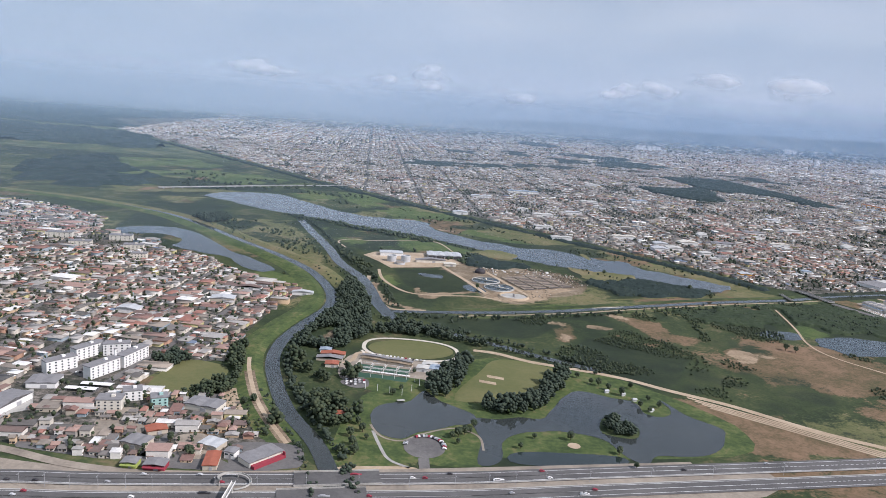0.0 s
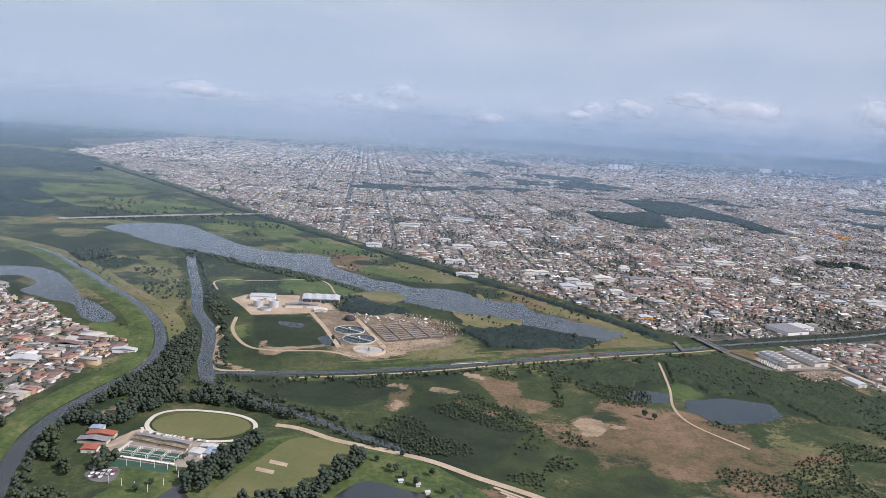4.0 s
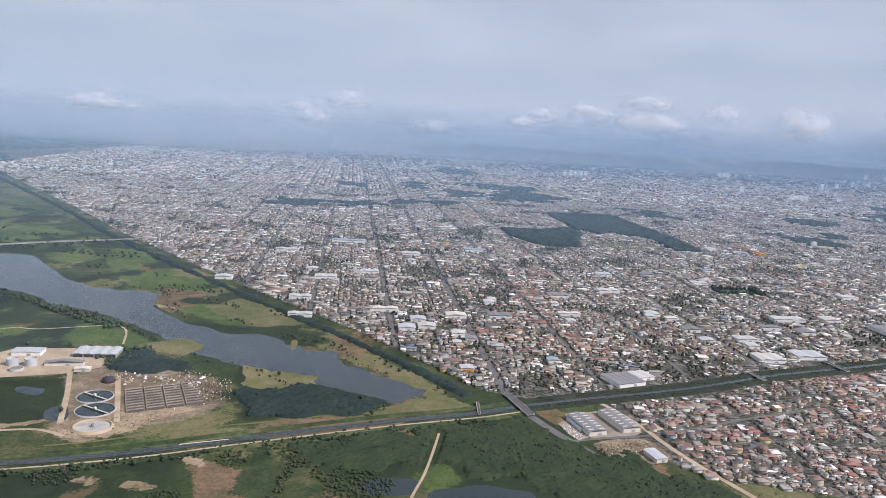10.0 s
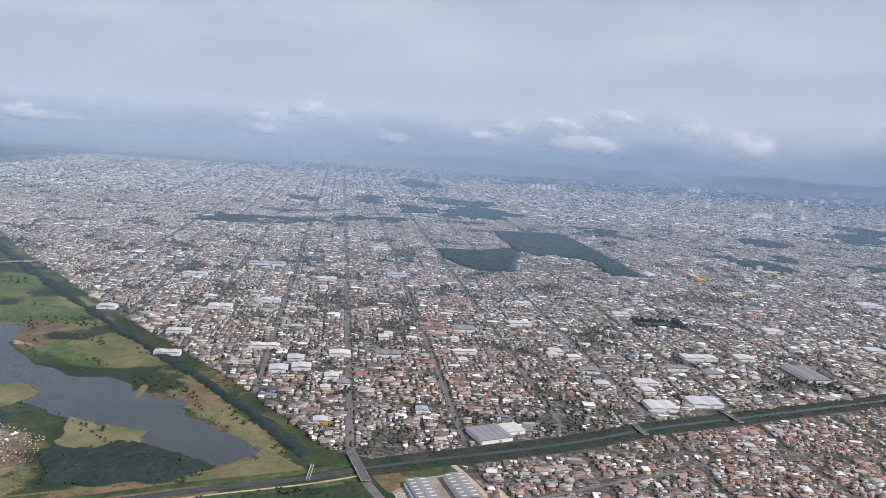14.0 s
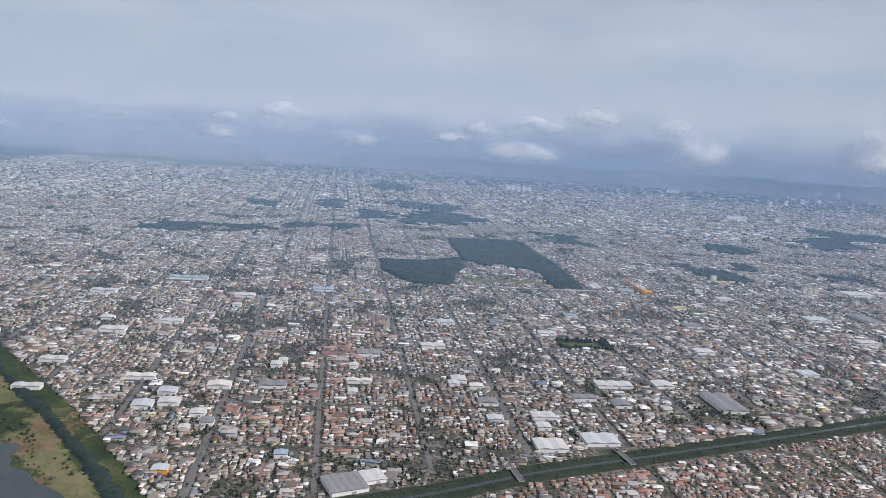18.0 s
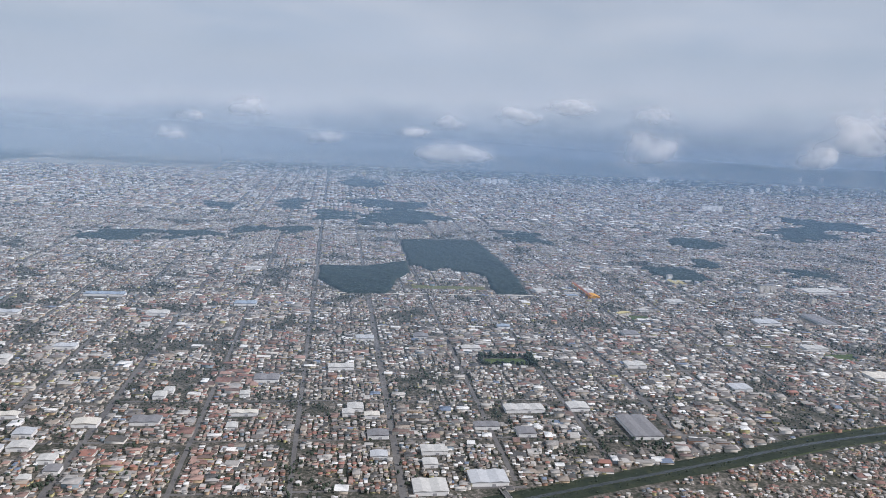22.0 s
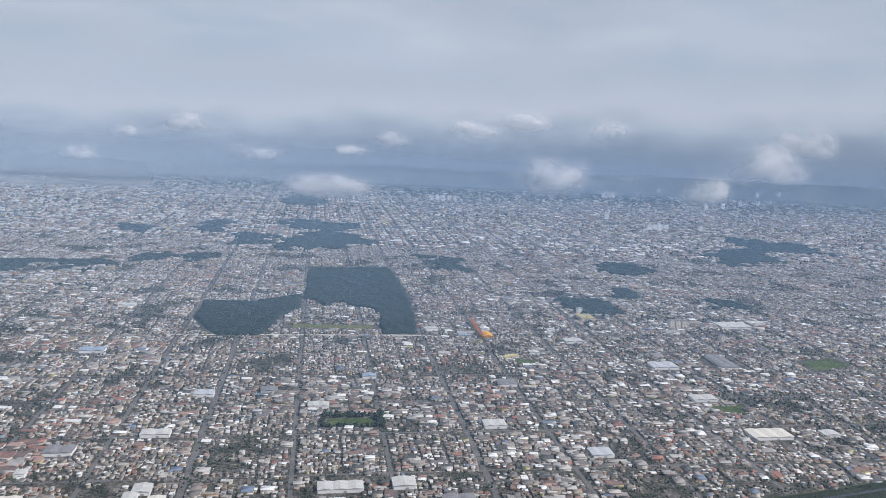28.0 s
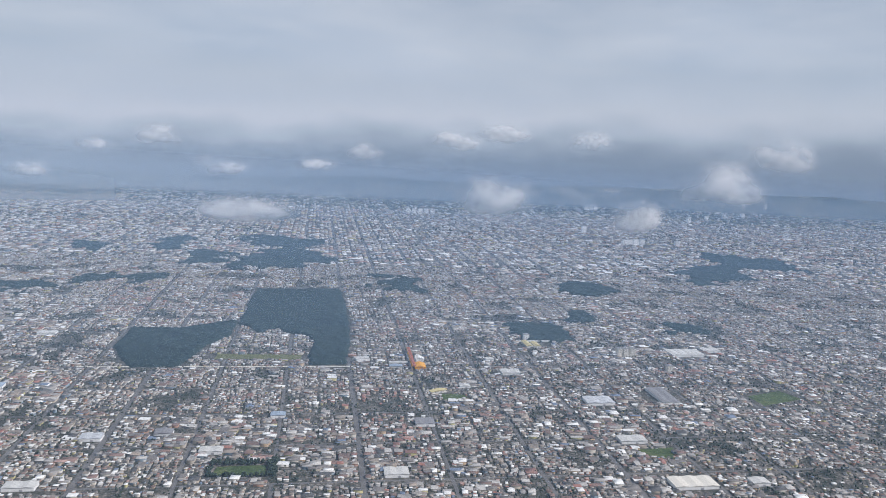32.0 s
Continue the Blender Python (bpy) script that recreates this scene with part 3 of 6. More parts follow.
tagged(ribbon("levee", [(p[0] - 14, p[1]) for p in RIVER_A[2:]], [(-10, 0.02), (-3, 1.3), (3, 1.3), (8, 0.1)], M["meadow"], taper=6), "grassy flood levee along the river", kind="structure")
tagged(ribbon("levee", [(p[0] + 13, p[1] + 4) for p in RIVER_A[9:]], [(-7, 0.1), (-2, 1.3), (2, 1.3), (8, 0.02)], M["dry"], taper=6), "dry grassy flood levee along the river", kind="structure")
ribbon("river", RIVER_A, flat_strip(8.6, 0.24), M["river"], "dark grey slow river between levees")
ribbon("river", RIVER_B, flat_strip(10.5, 0.25), M["river"], "grey-blue side arm of the river")
ribbon("river", CANAL_D, flat_strip(6.5, 0.23), M["river"], "narrow dark channel under the trees")
ribbon("canal", CANAL_C, flat_strip(7, 0.26), M["river"], "straight grey drainage canal")
ribbon("canal", CANAL_E, flat_strip(4.4, 0.24), M["river"], "narrow canal between grassy banks")
for off, mat, wide in ((11, M["grass"], 9), (-10, M["grass"], 7)):
    ribbon("canal_bank", CANAL_C[2:], [(off - wide / 2, 0.05), (off - wide / 5, 0.9), (off + wide / 5, 0.9), (off + wide / 2, 0.05)], mat, "grassy bank along the canal", taper=5)
for off in (8.0, -8.0):
    ribbon("canal_bank", CANAL_E, [(off - 5.5, 0.12), (off - 1.8, 0.9), (off + 2, 0.9), (off + 5.5, 0.12)], M["overgrown"], "dark overgrown bank along the canal")

# ---- built-up land ----
LEFT_TOWN = [(-64, 302), (-80, 335), (-105, 352), (-112, 372), (-130, 362), (-162, 374), (-152, 410), (-124, 420), (-128, 470), (-124, 540), (-112, 575), (-118, 605), (-150, 612), (-186, 645), (-230, 692), (-266, 706), (-292, 738), (-325, 768),
             (-372, 776), (-400, 850), (-470, 905), (-560, 945), (-760, 960), (-900, 700), (-700, 300), (-220, 306), (-140, 292)]
MAIN_TOWN = [(376, 716), (420, 737), (480, 761), (543, 787), (619, 826), (698, 858), (784, 893), (900, 940), (1050, 1003), (1300, 1075), (2600, 1500), (5200, 3000), (5200, 5600), (-3600, 5600), (-2300, 3900), (-1480, 2985), (-880, 2205), (-436, 1660), (-236, 1398), (-33, 1160), (118, 990), (220, 880), (300, 782), (338, 730)]
SOUTH_TOWN = [(392, 690), (430, 712), (490, 736), (550, 760), (626, 799), (705, 831), (790, 866), (900, 910), (1050, 970), (1300, 1045), (1300, 700), (900, 500), (480, 590), (430, 640)]
sheet("town_ground", LEFT_TOWN, 0.06, M["urban"], rounded=False, label="worn yards and streets of the riverside housing area")
sheet("town_ground", MAIN_TOWN, 0.06, M["urban"], rounded=False, label="worn yards and streets of the city")
sheet("town_ground", SOUTH_TOWN, 0.07, M["urban"], rounded=False, label="worn yards south of the canal")
HWY = [(-700, 190), (-300, 236), (-187, 262), (-134, 268), (-81, 275), (11, 289), (87, 305), (300, 350), (900, 480)]
sheet("verge", [(-230, 290), (-150, 284), (-60, 292), (40, 306), (150, 330), (150, 300), (60, 280), (-80, 255), (-230, 240)], 0.09, M["gravel"], 1, label="dusty highway verge")
for off in (7.5, -7.5):
    ribbon("road", HWY, [(off - 5.5, 0.30), (off + 5.5, 0.30)], M["tarmac"], "grey asphalt highway carriageway")
ribbon("road", [(-230, 300), (-187, 295), (-149, 285), (-107, 283), (-57, 291), (11, 303), (126, 326)], flat_strip(5, 0.28), M["gravel"], "dusty grey service road beside the highway")
STREETS = [-960, -866, -772, -678, -584, -490, -396, -302, -208, -114, -20, 62, 152, 242, 327, 419, 512, 602, 699, 795, 889, 984, 1086, 1180, 1274, 1368, 1462, 1556, 1650, 1744, 1838, 1932, 2026, 2120]


def street_x(x0, y):
    return x0 - 0.105 * (y - 1000)


FOREST_1 = [(459, 1605), (441, 1728), (482, 1720), (523, 1726), (563, 1758), (608, 1791), (616, 1693), (595, 1637), (587, 1563), (577, 1521), (514, 1513), (477, 1568)]
FOREST_2 = [(596, 2001), (599, 2066), (773, 2094), (794, 1971), (810, 1825), (819, 1724), (826, 1595), (826, 1557), (772, 1550), (763, 1607), (763, 1679), (749, 1713), (711, 1727), (686, 1752), (663, 1715), (642, 1755), (617, 1767)]
WOODS = [FOREST_1, FOREST_2,
         [(465, 2343), (500, 2593), (622, 2629), (734, 2499), (723, 2429), (559, 2289), (478, 2304)],
         [(423, 2691), (421, 2872), (549, 2847), (674, 2814), (680, 2686), (580, 2633)],
         [(181, 2122), (262, 2194), (366, 2197), (375, 2117), (273, 2104), (201, 2078)],
         [(188, 2676), (207, 2799), (259, 2752), (289, 2546), (233, 2529)],
         [(310, 3427), (347, 3767), (482, 3577), (483, 3344), (366, 3296)],
         [(60, 2065), (146, 2051), (172, 1955), (80, 1949)],
         [(-140, 1890), (-100, 2040), (20, 2040), (10, 1910)],
         [(1696, 2467), (1800, 2640), (1957, 2682), (1886, 2420), (1700, 2310)],
         [(1118, 1850), (1210, 1859), (1212, 1744), (1121, 1731)],
         [(849, 2269), (964, 2277), (963, 2118), (877, 2115)],
         [(1275, 2023), (1321, 2003), (1294, 1884), (1248, 1886)], [(1463, 1875), (1513, 1868), (1502, 1814), (1445, 1815)], [(1309, 2324), (1426, 2309), (1440, 2205), (1347, 2123), (1291, 2178)],
         [(1957, 2912), (2176, 2790), (2154, 2583), (2001, 2597), (1896, 2725)], [(-27, 2610), (79, 2584), (116, 2440), (38, 2468)],
         [(334, 2309), (346, 2533), (448, 2504), (445, 2356)]]
PITCH = [(706, 1170), (708, 1206), (776, 1214), (780, 1176)]

# ---- streets of the city ----
CROSS = [1460 + 95 * n for n in range(-13, 36)]


def runs(points, keep):
    """The stretches of a row of points that are kept."""
    out, cur = [], []
    for p, k in zip(points, keep):
        if k:
            cur.append(p)
        elif cur:
            out.append(cur)
            cur = []
    return [r for r in out + [cur] if len(r) > 3]


def wooded(poly, x, y, reach, fray, grain):
    """Over zero where a frayed wood stands."""
    return away(poly + poly[:1], x, y) * np.where(inside(poly, x, y), 1, -1) / reach + fray * 1.5 * (rough_noise(x, y, grain, 77) - 0.5)


def blocked(x, y, gap=0.0):
    x, y = np.asarray(x, float), np.asarray(y, float)
    bad = np.zeros(x.shape, bool)
    for poly in WOODS[2:]:
        (x0, y0), (x1, y1) = np.min(poly, 0) - 60, np.max(poly, 0) + 60
        near_ = np.flatnonzero((x > x0) & (x < x1) & (y > y0) & (y < y1))
        if len(near_):
            bad[near_] |= wooded(poly, x[near_], y[near_], 34, 2.6, 42.0) > -0.04
    for poly in WOODS[:2] + [PITCH] + GREENS:
        cx, cy = np.mean([p[0] for p in poly]), np.mean([p[1] for p in poly])
        k = 1 + gap / 60
        bad |= inside([(cx + (p[0] - cx) * k, cy + (p[1] - cy) * k) for p in poly], x, y)
    return bad


GREENS = [[(967, 1440), (999, 1438), (1005, 1420), (969, 1413)], [(1195, 1268), (1240, 1276), (1232, 1246), (1194, 1247)], [(612, 1560), (612, 1590), (760, 1600), (762, 1572)], [(1428, 1425), (1420, 1470), (1490, 1500), (1510, 1460)], [(455, 1530), (600, 1530), (600, 1548), (455, 1552)]]
for n, x0 in enumerate(STREETS):
    ys = np.arange(700, 3900, 20.0)
    xs = street_x(x0, ys)
    for run in runs(list(zip(xs, ys)), inside(MAIN_TOWN, xs, ys) & ~blocked(xs, ys)):
        wide = 6.2 if n % 3 == 2 else 4.2
        ribbon("road", [run[0], run[-1]], flat_strip(wide, 0.16), M["asphalt"], "straight worn asphalt street of the city grid", steps=1)
for n, y0 in enumerate(CROSS):
    xs = np.arange(-3200, 4300, 20.0)
    ys = y0 + 0.105 * xs
    for run in runs(list(zip(xs, ys)), inside(MAIN_TOWN, xs, ys) & ~blocked(xs, ys) & (ys < 3900)):
        ribbon("road", [run[0], run[-1]], flat_strip(5 if n == 13 else 3.2, 0.15), M["asphalt"], "worn asphalt cross street of the city grid", steps=1)
ribbon("road", [(440, 1508), (640, 1529), (840, 1550)], flat_strip(5, 0.19), M["chalk"], "pale concrete street along the walled wood", steps=2)


# ---- houses ----
def house_mesh(name, a, label, mats, category="houses", lift=0.0):
    """Joined houses. Rows of a: x, y, angle, width, depth, wall height, roof rise, hip inset, slot of the roof."""
    n = len(a)
    x, y, ang, wd, dp, h, rise, hip, slot = a.T
    sx, sy = np.array([-1, 1, 1, -1]), np.array([-1, -1, 1, 1])
    loc = np.zeros((n, 14, 3))
    for k in range(4):
        loc[:, k] = np.stack([sx[k] * wd / 2, sy[k] * dp / 2, 0 * h], -1)
        loc[:, 4 + k] = np.stack([sx[k] * wd / 2, sy[k] * dp / 2, h], -1)
        loc[:, 8 + k] = np.stack([sx[k] * (wd / 2 + 0.3), sy[k] * (dp / 2 + 0.3), h + 0.05], -1)
    loc[:, 12] = np.stack([-wd / 2 - 0.3 + hip, 0 * h, h + rise], -1)
    loc[:, 13] = np.stack([wd / 2 + 0.3 - hip, 0 * h, h + rise], -1)
    c, s = np.cos(ang)[:, None], np.sin(ang)[:, None]
    verts = np.stack([x[:, None] + loc[..., 0] * c - loc[..., 1] * s, y[:, None] + loc[..., 0] * s + loc[..., 1] * c, loc[..., 2] + np.reshape(lift, (-1, 1))], -1)
    tri = []
    for k in range(4):
        j = (k + 1) % 4
        tri += [(k, j, 4 + j), (k, 4 + j, 4 + k)]
    tri += [(8, 9, 13), (8, 13, 12), (10, 11, 12), (10, 12, 13), (9, 10, 13), (11, 8, 12)]
    tris = (np.array(tri)[None] + 14 * np.arange(n)[:, None, None]).reshape(-1, 3)
    picks = np.zeros((n, 14), int)
    picks[:, 8:] = slot.astype(int)[:, None]
    return tagged(bulk(name, verts.reshape(-1, 3), tris, mats, picks.ravel()), label, category, kind="stuff")


rng = np.random.default_rng(5)
SPOTS = []  # x, y and reach of the large buildings, which keep the small ones off


def lots(cols, v0, v1, lot, far, cell=(3.7, 5.9)):
    """House rows for columns given as (u0, u1) in grid places, between cross streets."""
    out = []
    for u0, u1 in cols:
        rows = max(1, int((u1 - u0) / (rng.uniform(*cell) if not far else 12.0)))
        step = (u1 - u0) / rows
        for r in range(rows):
            v = v0 + np.cumsum(rng.uniform(0.6, 1.5, int((v1 - v0) / lot) + 3) * lot)
            gap = np.diff(np.concatenate([[v0], v]))
            ok = v < v1
            v, gap = (v - gap / 2)[ok], gap[ok]
            ok = rng.random(len(v)) < 0.84
            v, gap = v[ok], gap[ok]
            m = len(v)
            wd, dp = rng.uniform(0.52, 0.98, m) * step, rng.uniform(0.55, 0.96, m) * gap
            uu = u0 + step * (r + 0.5) + rng.normal(0, 0.7, m)
            big = rng.random(m) < (0.09 + 0.26 * np.clip((lattice(uu - 0.105 * v, v + 1000, 150, 91) - 0.58) * 5, 0, 1) if not far else 0.05)
            wd[big] *= rng.uniform(1.4, 3.0, big.sum())
            dp[big] *= rng.uniform(1.3, 2.6, big.sum())
            out.append(np.stack([uu, v + rng.normal(0, 0.5, m), wd, dp], -1))
            if not far:
                k = rng.random(m) < 0.15
                out.append(np.stack([uu[k] + rng.choice([-1, 1], k.sum()) * step * 0.4, v[k] + rng.normal(0, 1.6, k.sum()), rng.uniform(1.6, 3.4, k.sum()), rng.uniform(1.6, 3.4, k.sum())], -1))
    return np.concatenate(out)


def red_part(x, y):
    """Where clay tiles prevail."""
    v = np.array([noise.noise((a * 0.006, b * 0.006, 2.0)) for a, b in zip(x, y)])
    v += 0.5 * inside([(360, 790), (330, 960), (440, 1010), (560, 990), (600, 830)], x, y) + 0.6 * inside([(339, 1826), (423, 1839), (376, 2104), (295, 2057)], x, y)
    return (rng.random(len(v)) < np.clip((v - 0.16) * 1.7, 0.05, 0.62))


def dress(p, shift, far):
    """Angles, heights and roofs for rows of x, y, width, depth."""
    n = len(p)
    out = np.zeros((n, 9))
    out[:, 0:2] = p[:, 0:2]
    out[:, 2] = shift + rng.choice([0, math.pi / 2], n, p=[0.72, 0.28]) + rng.normal(0, 0.03, n)
    turned = np.abs(np.sin(out[:, 2] - shift)) > 0.7
    out[:, 3] = np.where(turned, p[:, 3], p[:, 2])
    out[:, 4] = np.where(turned, p[:, 2], p[:, 3])
    out[:, 5] = rng.uniform(1.15, 1.9, n) + (rng.random(n) < 0.18) * 1.4
    out[:, 5] += np.where(p[:, 2] * p[:, 3] > 42, 0.9, 0.0)
    kind = rng.random(n)
    out[:, 6] = np.where(kind < 0.4, 0.2, rng.uniform(0.5, 1.05, n))
    out[:, 7] = np.where((kind > 0.4) & (kind < 0.65), np.minimum(out[:, 3], out[:, 4]) * 0.45, 0)
    return out


def grid_houses(y_lo, y_hi, far):
    rows = []
    for i in range(len(STREETS) - 1 + (24 if far else 4)):
        a = STREETS[i] if i < len(STREETS) else STREETS[-1] + 94 * (i - len(STREETS) + 1)
        b = STREETS[i + 1] if i + 1 < len(STREETS) else a + 94
        for y0 in CROSS:
            ym = y0 + 0.105 * a
            if not y_lo <= ym < y_hi:
                continue
            k = rng.choice([2, 3]) if not far else 2
            w = (b - a - 6.4) / k
            cols = [(a + 3.2 + j * w + 1.2, a + 3.2 + (j + 1) * w - 1.2) for j in range(k)]
            rows.append(lots(cols, ym - 1000 + 3.5, ym - 1000 + 91.5, 4.5 if not far else 9.6, far))
    p = np.concatenate(rows)
    u, v = p[:, 0].copy(), p[:, 1].copy()
    p[:, 0], p[:, 1] = u - 0.105 * v, v + 1000
    return p


def keep_main(p, margin=6):
    x, y = p[:, 0], p[:, 1]
    ok = inside(MAIN_TOWN, x, y) & ~blocked(x, y, 4) & (away(EMBANK, x, y) > 14) & (away(CANAL_E, x, y) > 13)
    ok &= (x > -0.64 * y - 120) & (x < 1090 + (y - 448) * 0.7) & (x < 980 + (y - 800) * 1.45)
    for sx, sy, r in SPOTS:
        ok &= np.hypot(x - sx, y - sy) > r
    return p[ok]


def leafy(x, y):
    """How thickly the yards are planted."""
    return np.array([noise.noise((a * 0.012, b * 0.012, 9.0)) + 0.6 * noise.noise((a * 0.04, b * 0.04, 4.0)) for a, b in zip(x, y)])

# ---- large buildings ----
def base(name, x, y, turn, label, category, group=""):
    e = new(name)
    e.matrix_world = pose(x, y, 0, 0, 0, turn)
    return tagged(e, label, category, group)


def block(name, size, at, mat, parent, label="", bevel=0.0):
    """A box with chamfered upright edges, standing at its foot."""
    (w, d, h), (x, y, z) = size, at
    c = min(w, d) * 0.03 if bevel == 0 else bevel
    ring = [(-w / 2 + c, -d / 2), (w / 2 - c, -d / 2), (w / 2, -d / 2 + c), (w / 2, d / 2 - c), (w / 2 - c, d / 2), (-w / 2 + c, d / 2), (-w / 2, d / 2 - c), (-w / 2, -d / 2 + c)]
    v = [(x + a, y + b, z) for a, b in ring] + [(x + a, y + b, z + h) for a, b in ring]
    f = [tuple(range(8, 16)), tuple(range(7, -1, -1))] + [(i, (i + 1) % 8, (i + 1) % 8 + 8, i + 8) for i in range(8)]
    return part(name, v, f, mat, parent, label)


def pitched(name, w, d, z, rise, mat, parent, over=0.6, thick=0.25, at=(0, 0), hip=0.0, label=""):
    """A ridged roof slab with overhang, ridge along its width."""
    x, y = at
    a, b = w / 2 + over, d / 2 + over
    top = [(-a, -b, 0), (a, -b, 0), (a, b, 0), (-a, b, 0), (-a + hip, 0, rise), (a - hip, 0, rise)]
    v = [(x + p, y + q, z + r + thick) for p, q, r in top] + [(x + p, y + q, z + r) for p, q, r in top]
    f = [(0, 1, 5, 4), (2, 3, 4, 5), (1, 2, 5), (3, 0, 4), (10, 11, 7, 6), (11, 10, 9, 8), (11, 8, 7), (10, 6, 9), (0, 6, 7, 1), (1, 7, 8, 2), (2, 8, 9, 3), (3, 9, 6, 0)]
    return part(name, v, f, mat, parent, label)


def reserve(x, y, r):
    SPOTS.append((x, y, r))


def hall(name, x, y, turn, w, d, h, wall, roof, label, category="warehouse", bays=1, rise=None, group="", windows=0):
    """A hall with one or more ridged roof bays side by side along its width."""
    e = base(name, x, y, turn, label, category, group)
    h = h * 0.66
    block("wall", (w, d, h), (0, 0, 0), wall, e)
    bw = w / bays
    for i in range(bays):
        r = pitched("roof", d, bw, h, (rise or max(0.4, bw * 0.08)) * 0.8, roof, e, 0.3, 0.2, label="ridged sheet roof")
        r.matrix_parent_inverse.identity()
        r.matrix_basis = pose(-w / 2 + bw * (i + 0.5), 0, 0, 0, 0, 90)
    block("door", (min(3, w * 0.2), 0.3, min(2.2, h * 0.7)), (w * 0.1, -d / 2 - 0.1, 0.02), M["steel"], e, "grey roller door")
    for i in range(windows):
        block("window", (w / windows * 0.55, 0.2, 0.6), (-w / 2 + w / windows * (i + 0.5), -d / 2 - 0.06, h * 0.6), M["glass"], e, "dark strip window")
    reserve(x, y, math.hypot(w, d) * 0.5)
    return e


def flats(x, y, turn, w, d, storeys, wall, label, group="", cols=None, category="apartment block"):
    """A block of flats with rows of windows on both long sides and a parapet roof."""
    e = base("apartment_building", x, y, turn, label, category, group)
    h = storeys * 1.65 + 0.4
    block("wall", (w, d, h), (0, 0, 0), wall, e)
    block("roof", (w + 0.5, d + 0.5, 0.4), (0, 0, h), M["slate"], e, "grey flat roof")
    block("stair_head", (1.8, 1.8, 1.0), (w * 0.12, 0, h + 0.4), wall, e)
    cols = cols or max(3, int(w / 3))
    for side in (-1, 1):
        for s in range(storeys):
            for i in range(cols):
                block("window", (0.9, 0.14, 0.75), (-w / 2 + w / cols * (i + 0.5), side * (d / 2 + 0.03), 0.5 + s * 1.65), M["glass"], e)
    reserve(x, y, math.hypot(w, d) * 0.5)
    return e


def tank(name, x, y, r, h, mat, label, rim=True):
    e = base(name, x, y, 0, label, "tank")
    ring = [(math.cos(i * math.tau / 28), math.sin(i * math.tau / 28)) for i in range(28)]
    n = 28
    v = [(a * r, b * r, 0) for a, b in ring] + [(a * r, b * r, h) for a, b in ring] + [(a * (r - 0.35), b * (r - 0.35), h) for a, b in ring] + [(a * (r - 0.35), b * (r - 0.35), h * 0.75) for a, b in ring]
    f = []
    for k in range(3):
        f += [(k * n + i, k * n + (i + 1) % n, k * n + n + (i + 1) % n, k * n + n + i) for i in range(n)]
    part("shell", v, f, mat, e)
    part("cover", [(a * (r - 0.35), b * (r - 0.35), h * 0.78) for a, b in ring] + [(0, 0, h * 0.86)], [(i, (i + 1) % n, n) for i in range(n)], M["zinc"] if rim else M["gravel"], e, "shallow cone cover")
    return e


# riverside estate
WHITE_FLATS = "white blocks of the walled estate"
for x, y, turn, w in ((-208, 387, 53, 17), (-204, 411, 63, 19), (-190, 418, 20, 15), (-184, 386, 66, 20), (-176, 407, 76, 22)):
    flats(x, y, turn, w, 6.0, 4, M["white"], "four-storey white apartment block round a car park", WHITE_FLATS)
e = base("water_tower", -181, 396, 0, "slim white cylindrical water tower among the blocks", "water tower")
block("shaft", (1.3, 1.3, 11), (0, 0, 0), M["white"], e, bevel=0.5)
block("cap", (1.6, 1.6, 0.5), (0, 0, 11), M["slate"], e, bevel=0.6)
sheet("car_park", [(-203, 386), (-201, 398), (-195, 408), (-186, 408), (-186, 398), (-191, 378)], 0.2, M["asphalt"], rounded=False, label="dark asphalt car park of the estate")
hall("depot", -205, 366, 10, 15, 12, 4.5, M["white"], M["slate"], "white depot with grey flat-pitched roofs", bays=2)
hall("warehouse", -209, 337, 80, 24, 12, 5, M["white"], M["slate"], "long white-walled warehouse with a dark grey roof")
for i, (cx, cy) in enumerate(((-183, 361), (-178, 368))):
    c = base("canopy", cx, cy, 0, "white corrugated parking canopy on thin posts", "canopy", "parking canopies")
    for px, py in ((-7, -1.5), (7, -1.5), (-7, 1.5), (7, 1.5)):
        block("post", (0.15, 0.15, 1.6), (px, py, 0), M["steel"], c)
    pitched("roof", 16, 3.6, 1.6, 0.4, M["white"], c, 0.2, 0.12)
flats(-138, 350, 25, 8, 7, 3, M["mint"], "small three-storey mint-green apartment house")
flats(-154, 356, 25, 9, 7, 3, M["white"], "white three-storey apartment house", cols=3)
flats(-160, 344, 10, 12, 8, 3, M["cream"], "cream three-storey apartment house", cols=4)
hall("factory_hall", -115, 351, -12, 18, 10, 4.5, M["cream"], M["slate"], "grey-roofed factory hall by the playing field", bays=2)
hall("tiled_hall", -128, 321, 30, 9, 7, 3.2, M["wall"], M["rust"], "low hall with a bright orange tiled roof", "hall")
hall("grey_shed", -131, 307, -15, 11, 9, 4, M["wall"], M["slate"], "weathered grey-roofed shed beside the service road", bays=2)
hall("workshop", -98, 310, -20, 10, 8, 3.8, M["wall"], M["zinc"], "workshop with light grey sheet roofs", bays=2)
hall("white_house", -87, 302, -12, 5, 5, 5, M["white"], M["slate"], "two-storey white house with a grey roof", "house", windows=2)
hall("brown_shed", -93.5, 295, 8, 6, 13, 3.5, M["wall"], M["rust"], "long shed with a rusty brown roof", "shed")
r = hall("restaurant", -74, 302, 50, 18, 9, 4, M["cream"], M["slate"], "roadside restaurant with a crimson porch and grey roof", "restaurant", bays=2)
block("sign", (0.4, 1.6, 3.2), (8, -6, 0), M["crimson"], r, "tall crimson sign board")
block("porch", (17, 2.4, 1.6), (0, -5.6, 0), M["crimson"], r, "crimson porch")
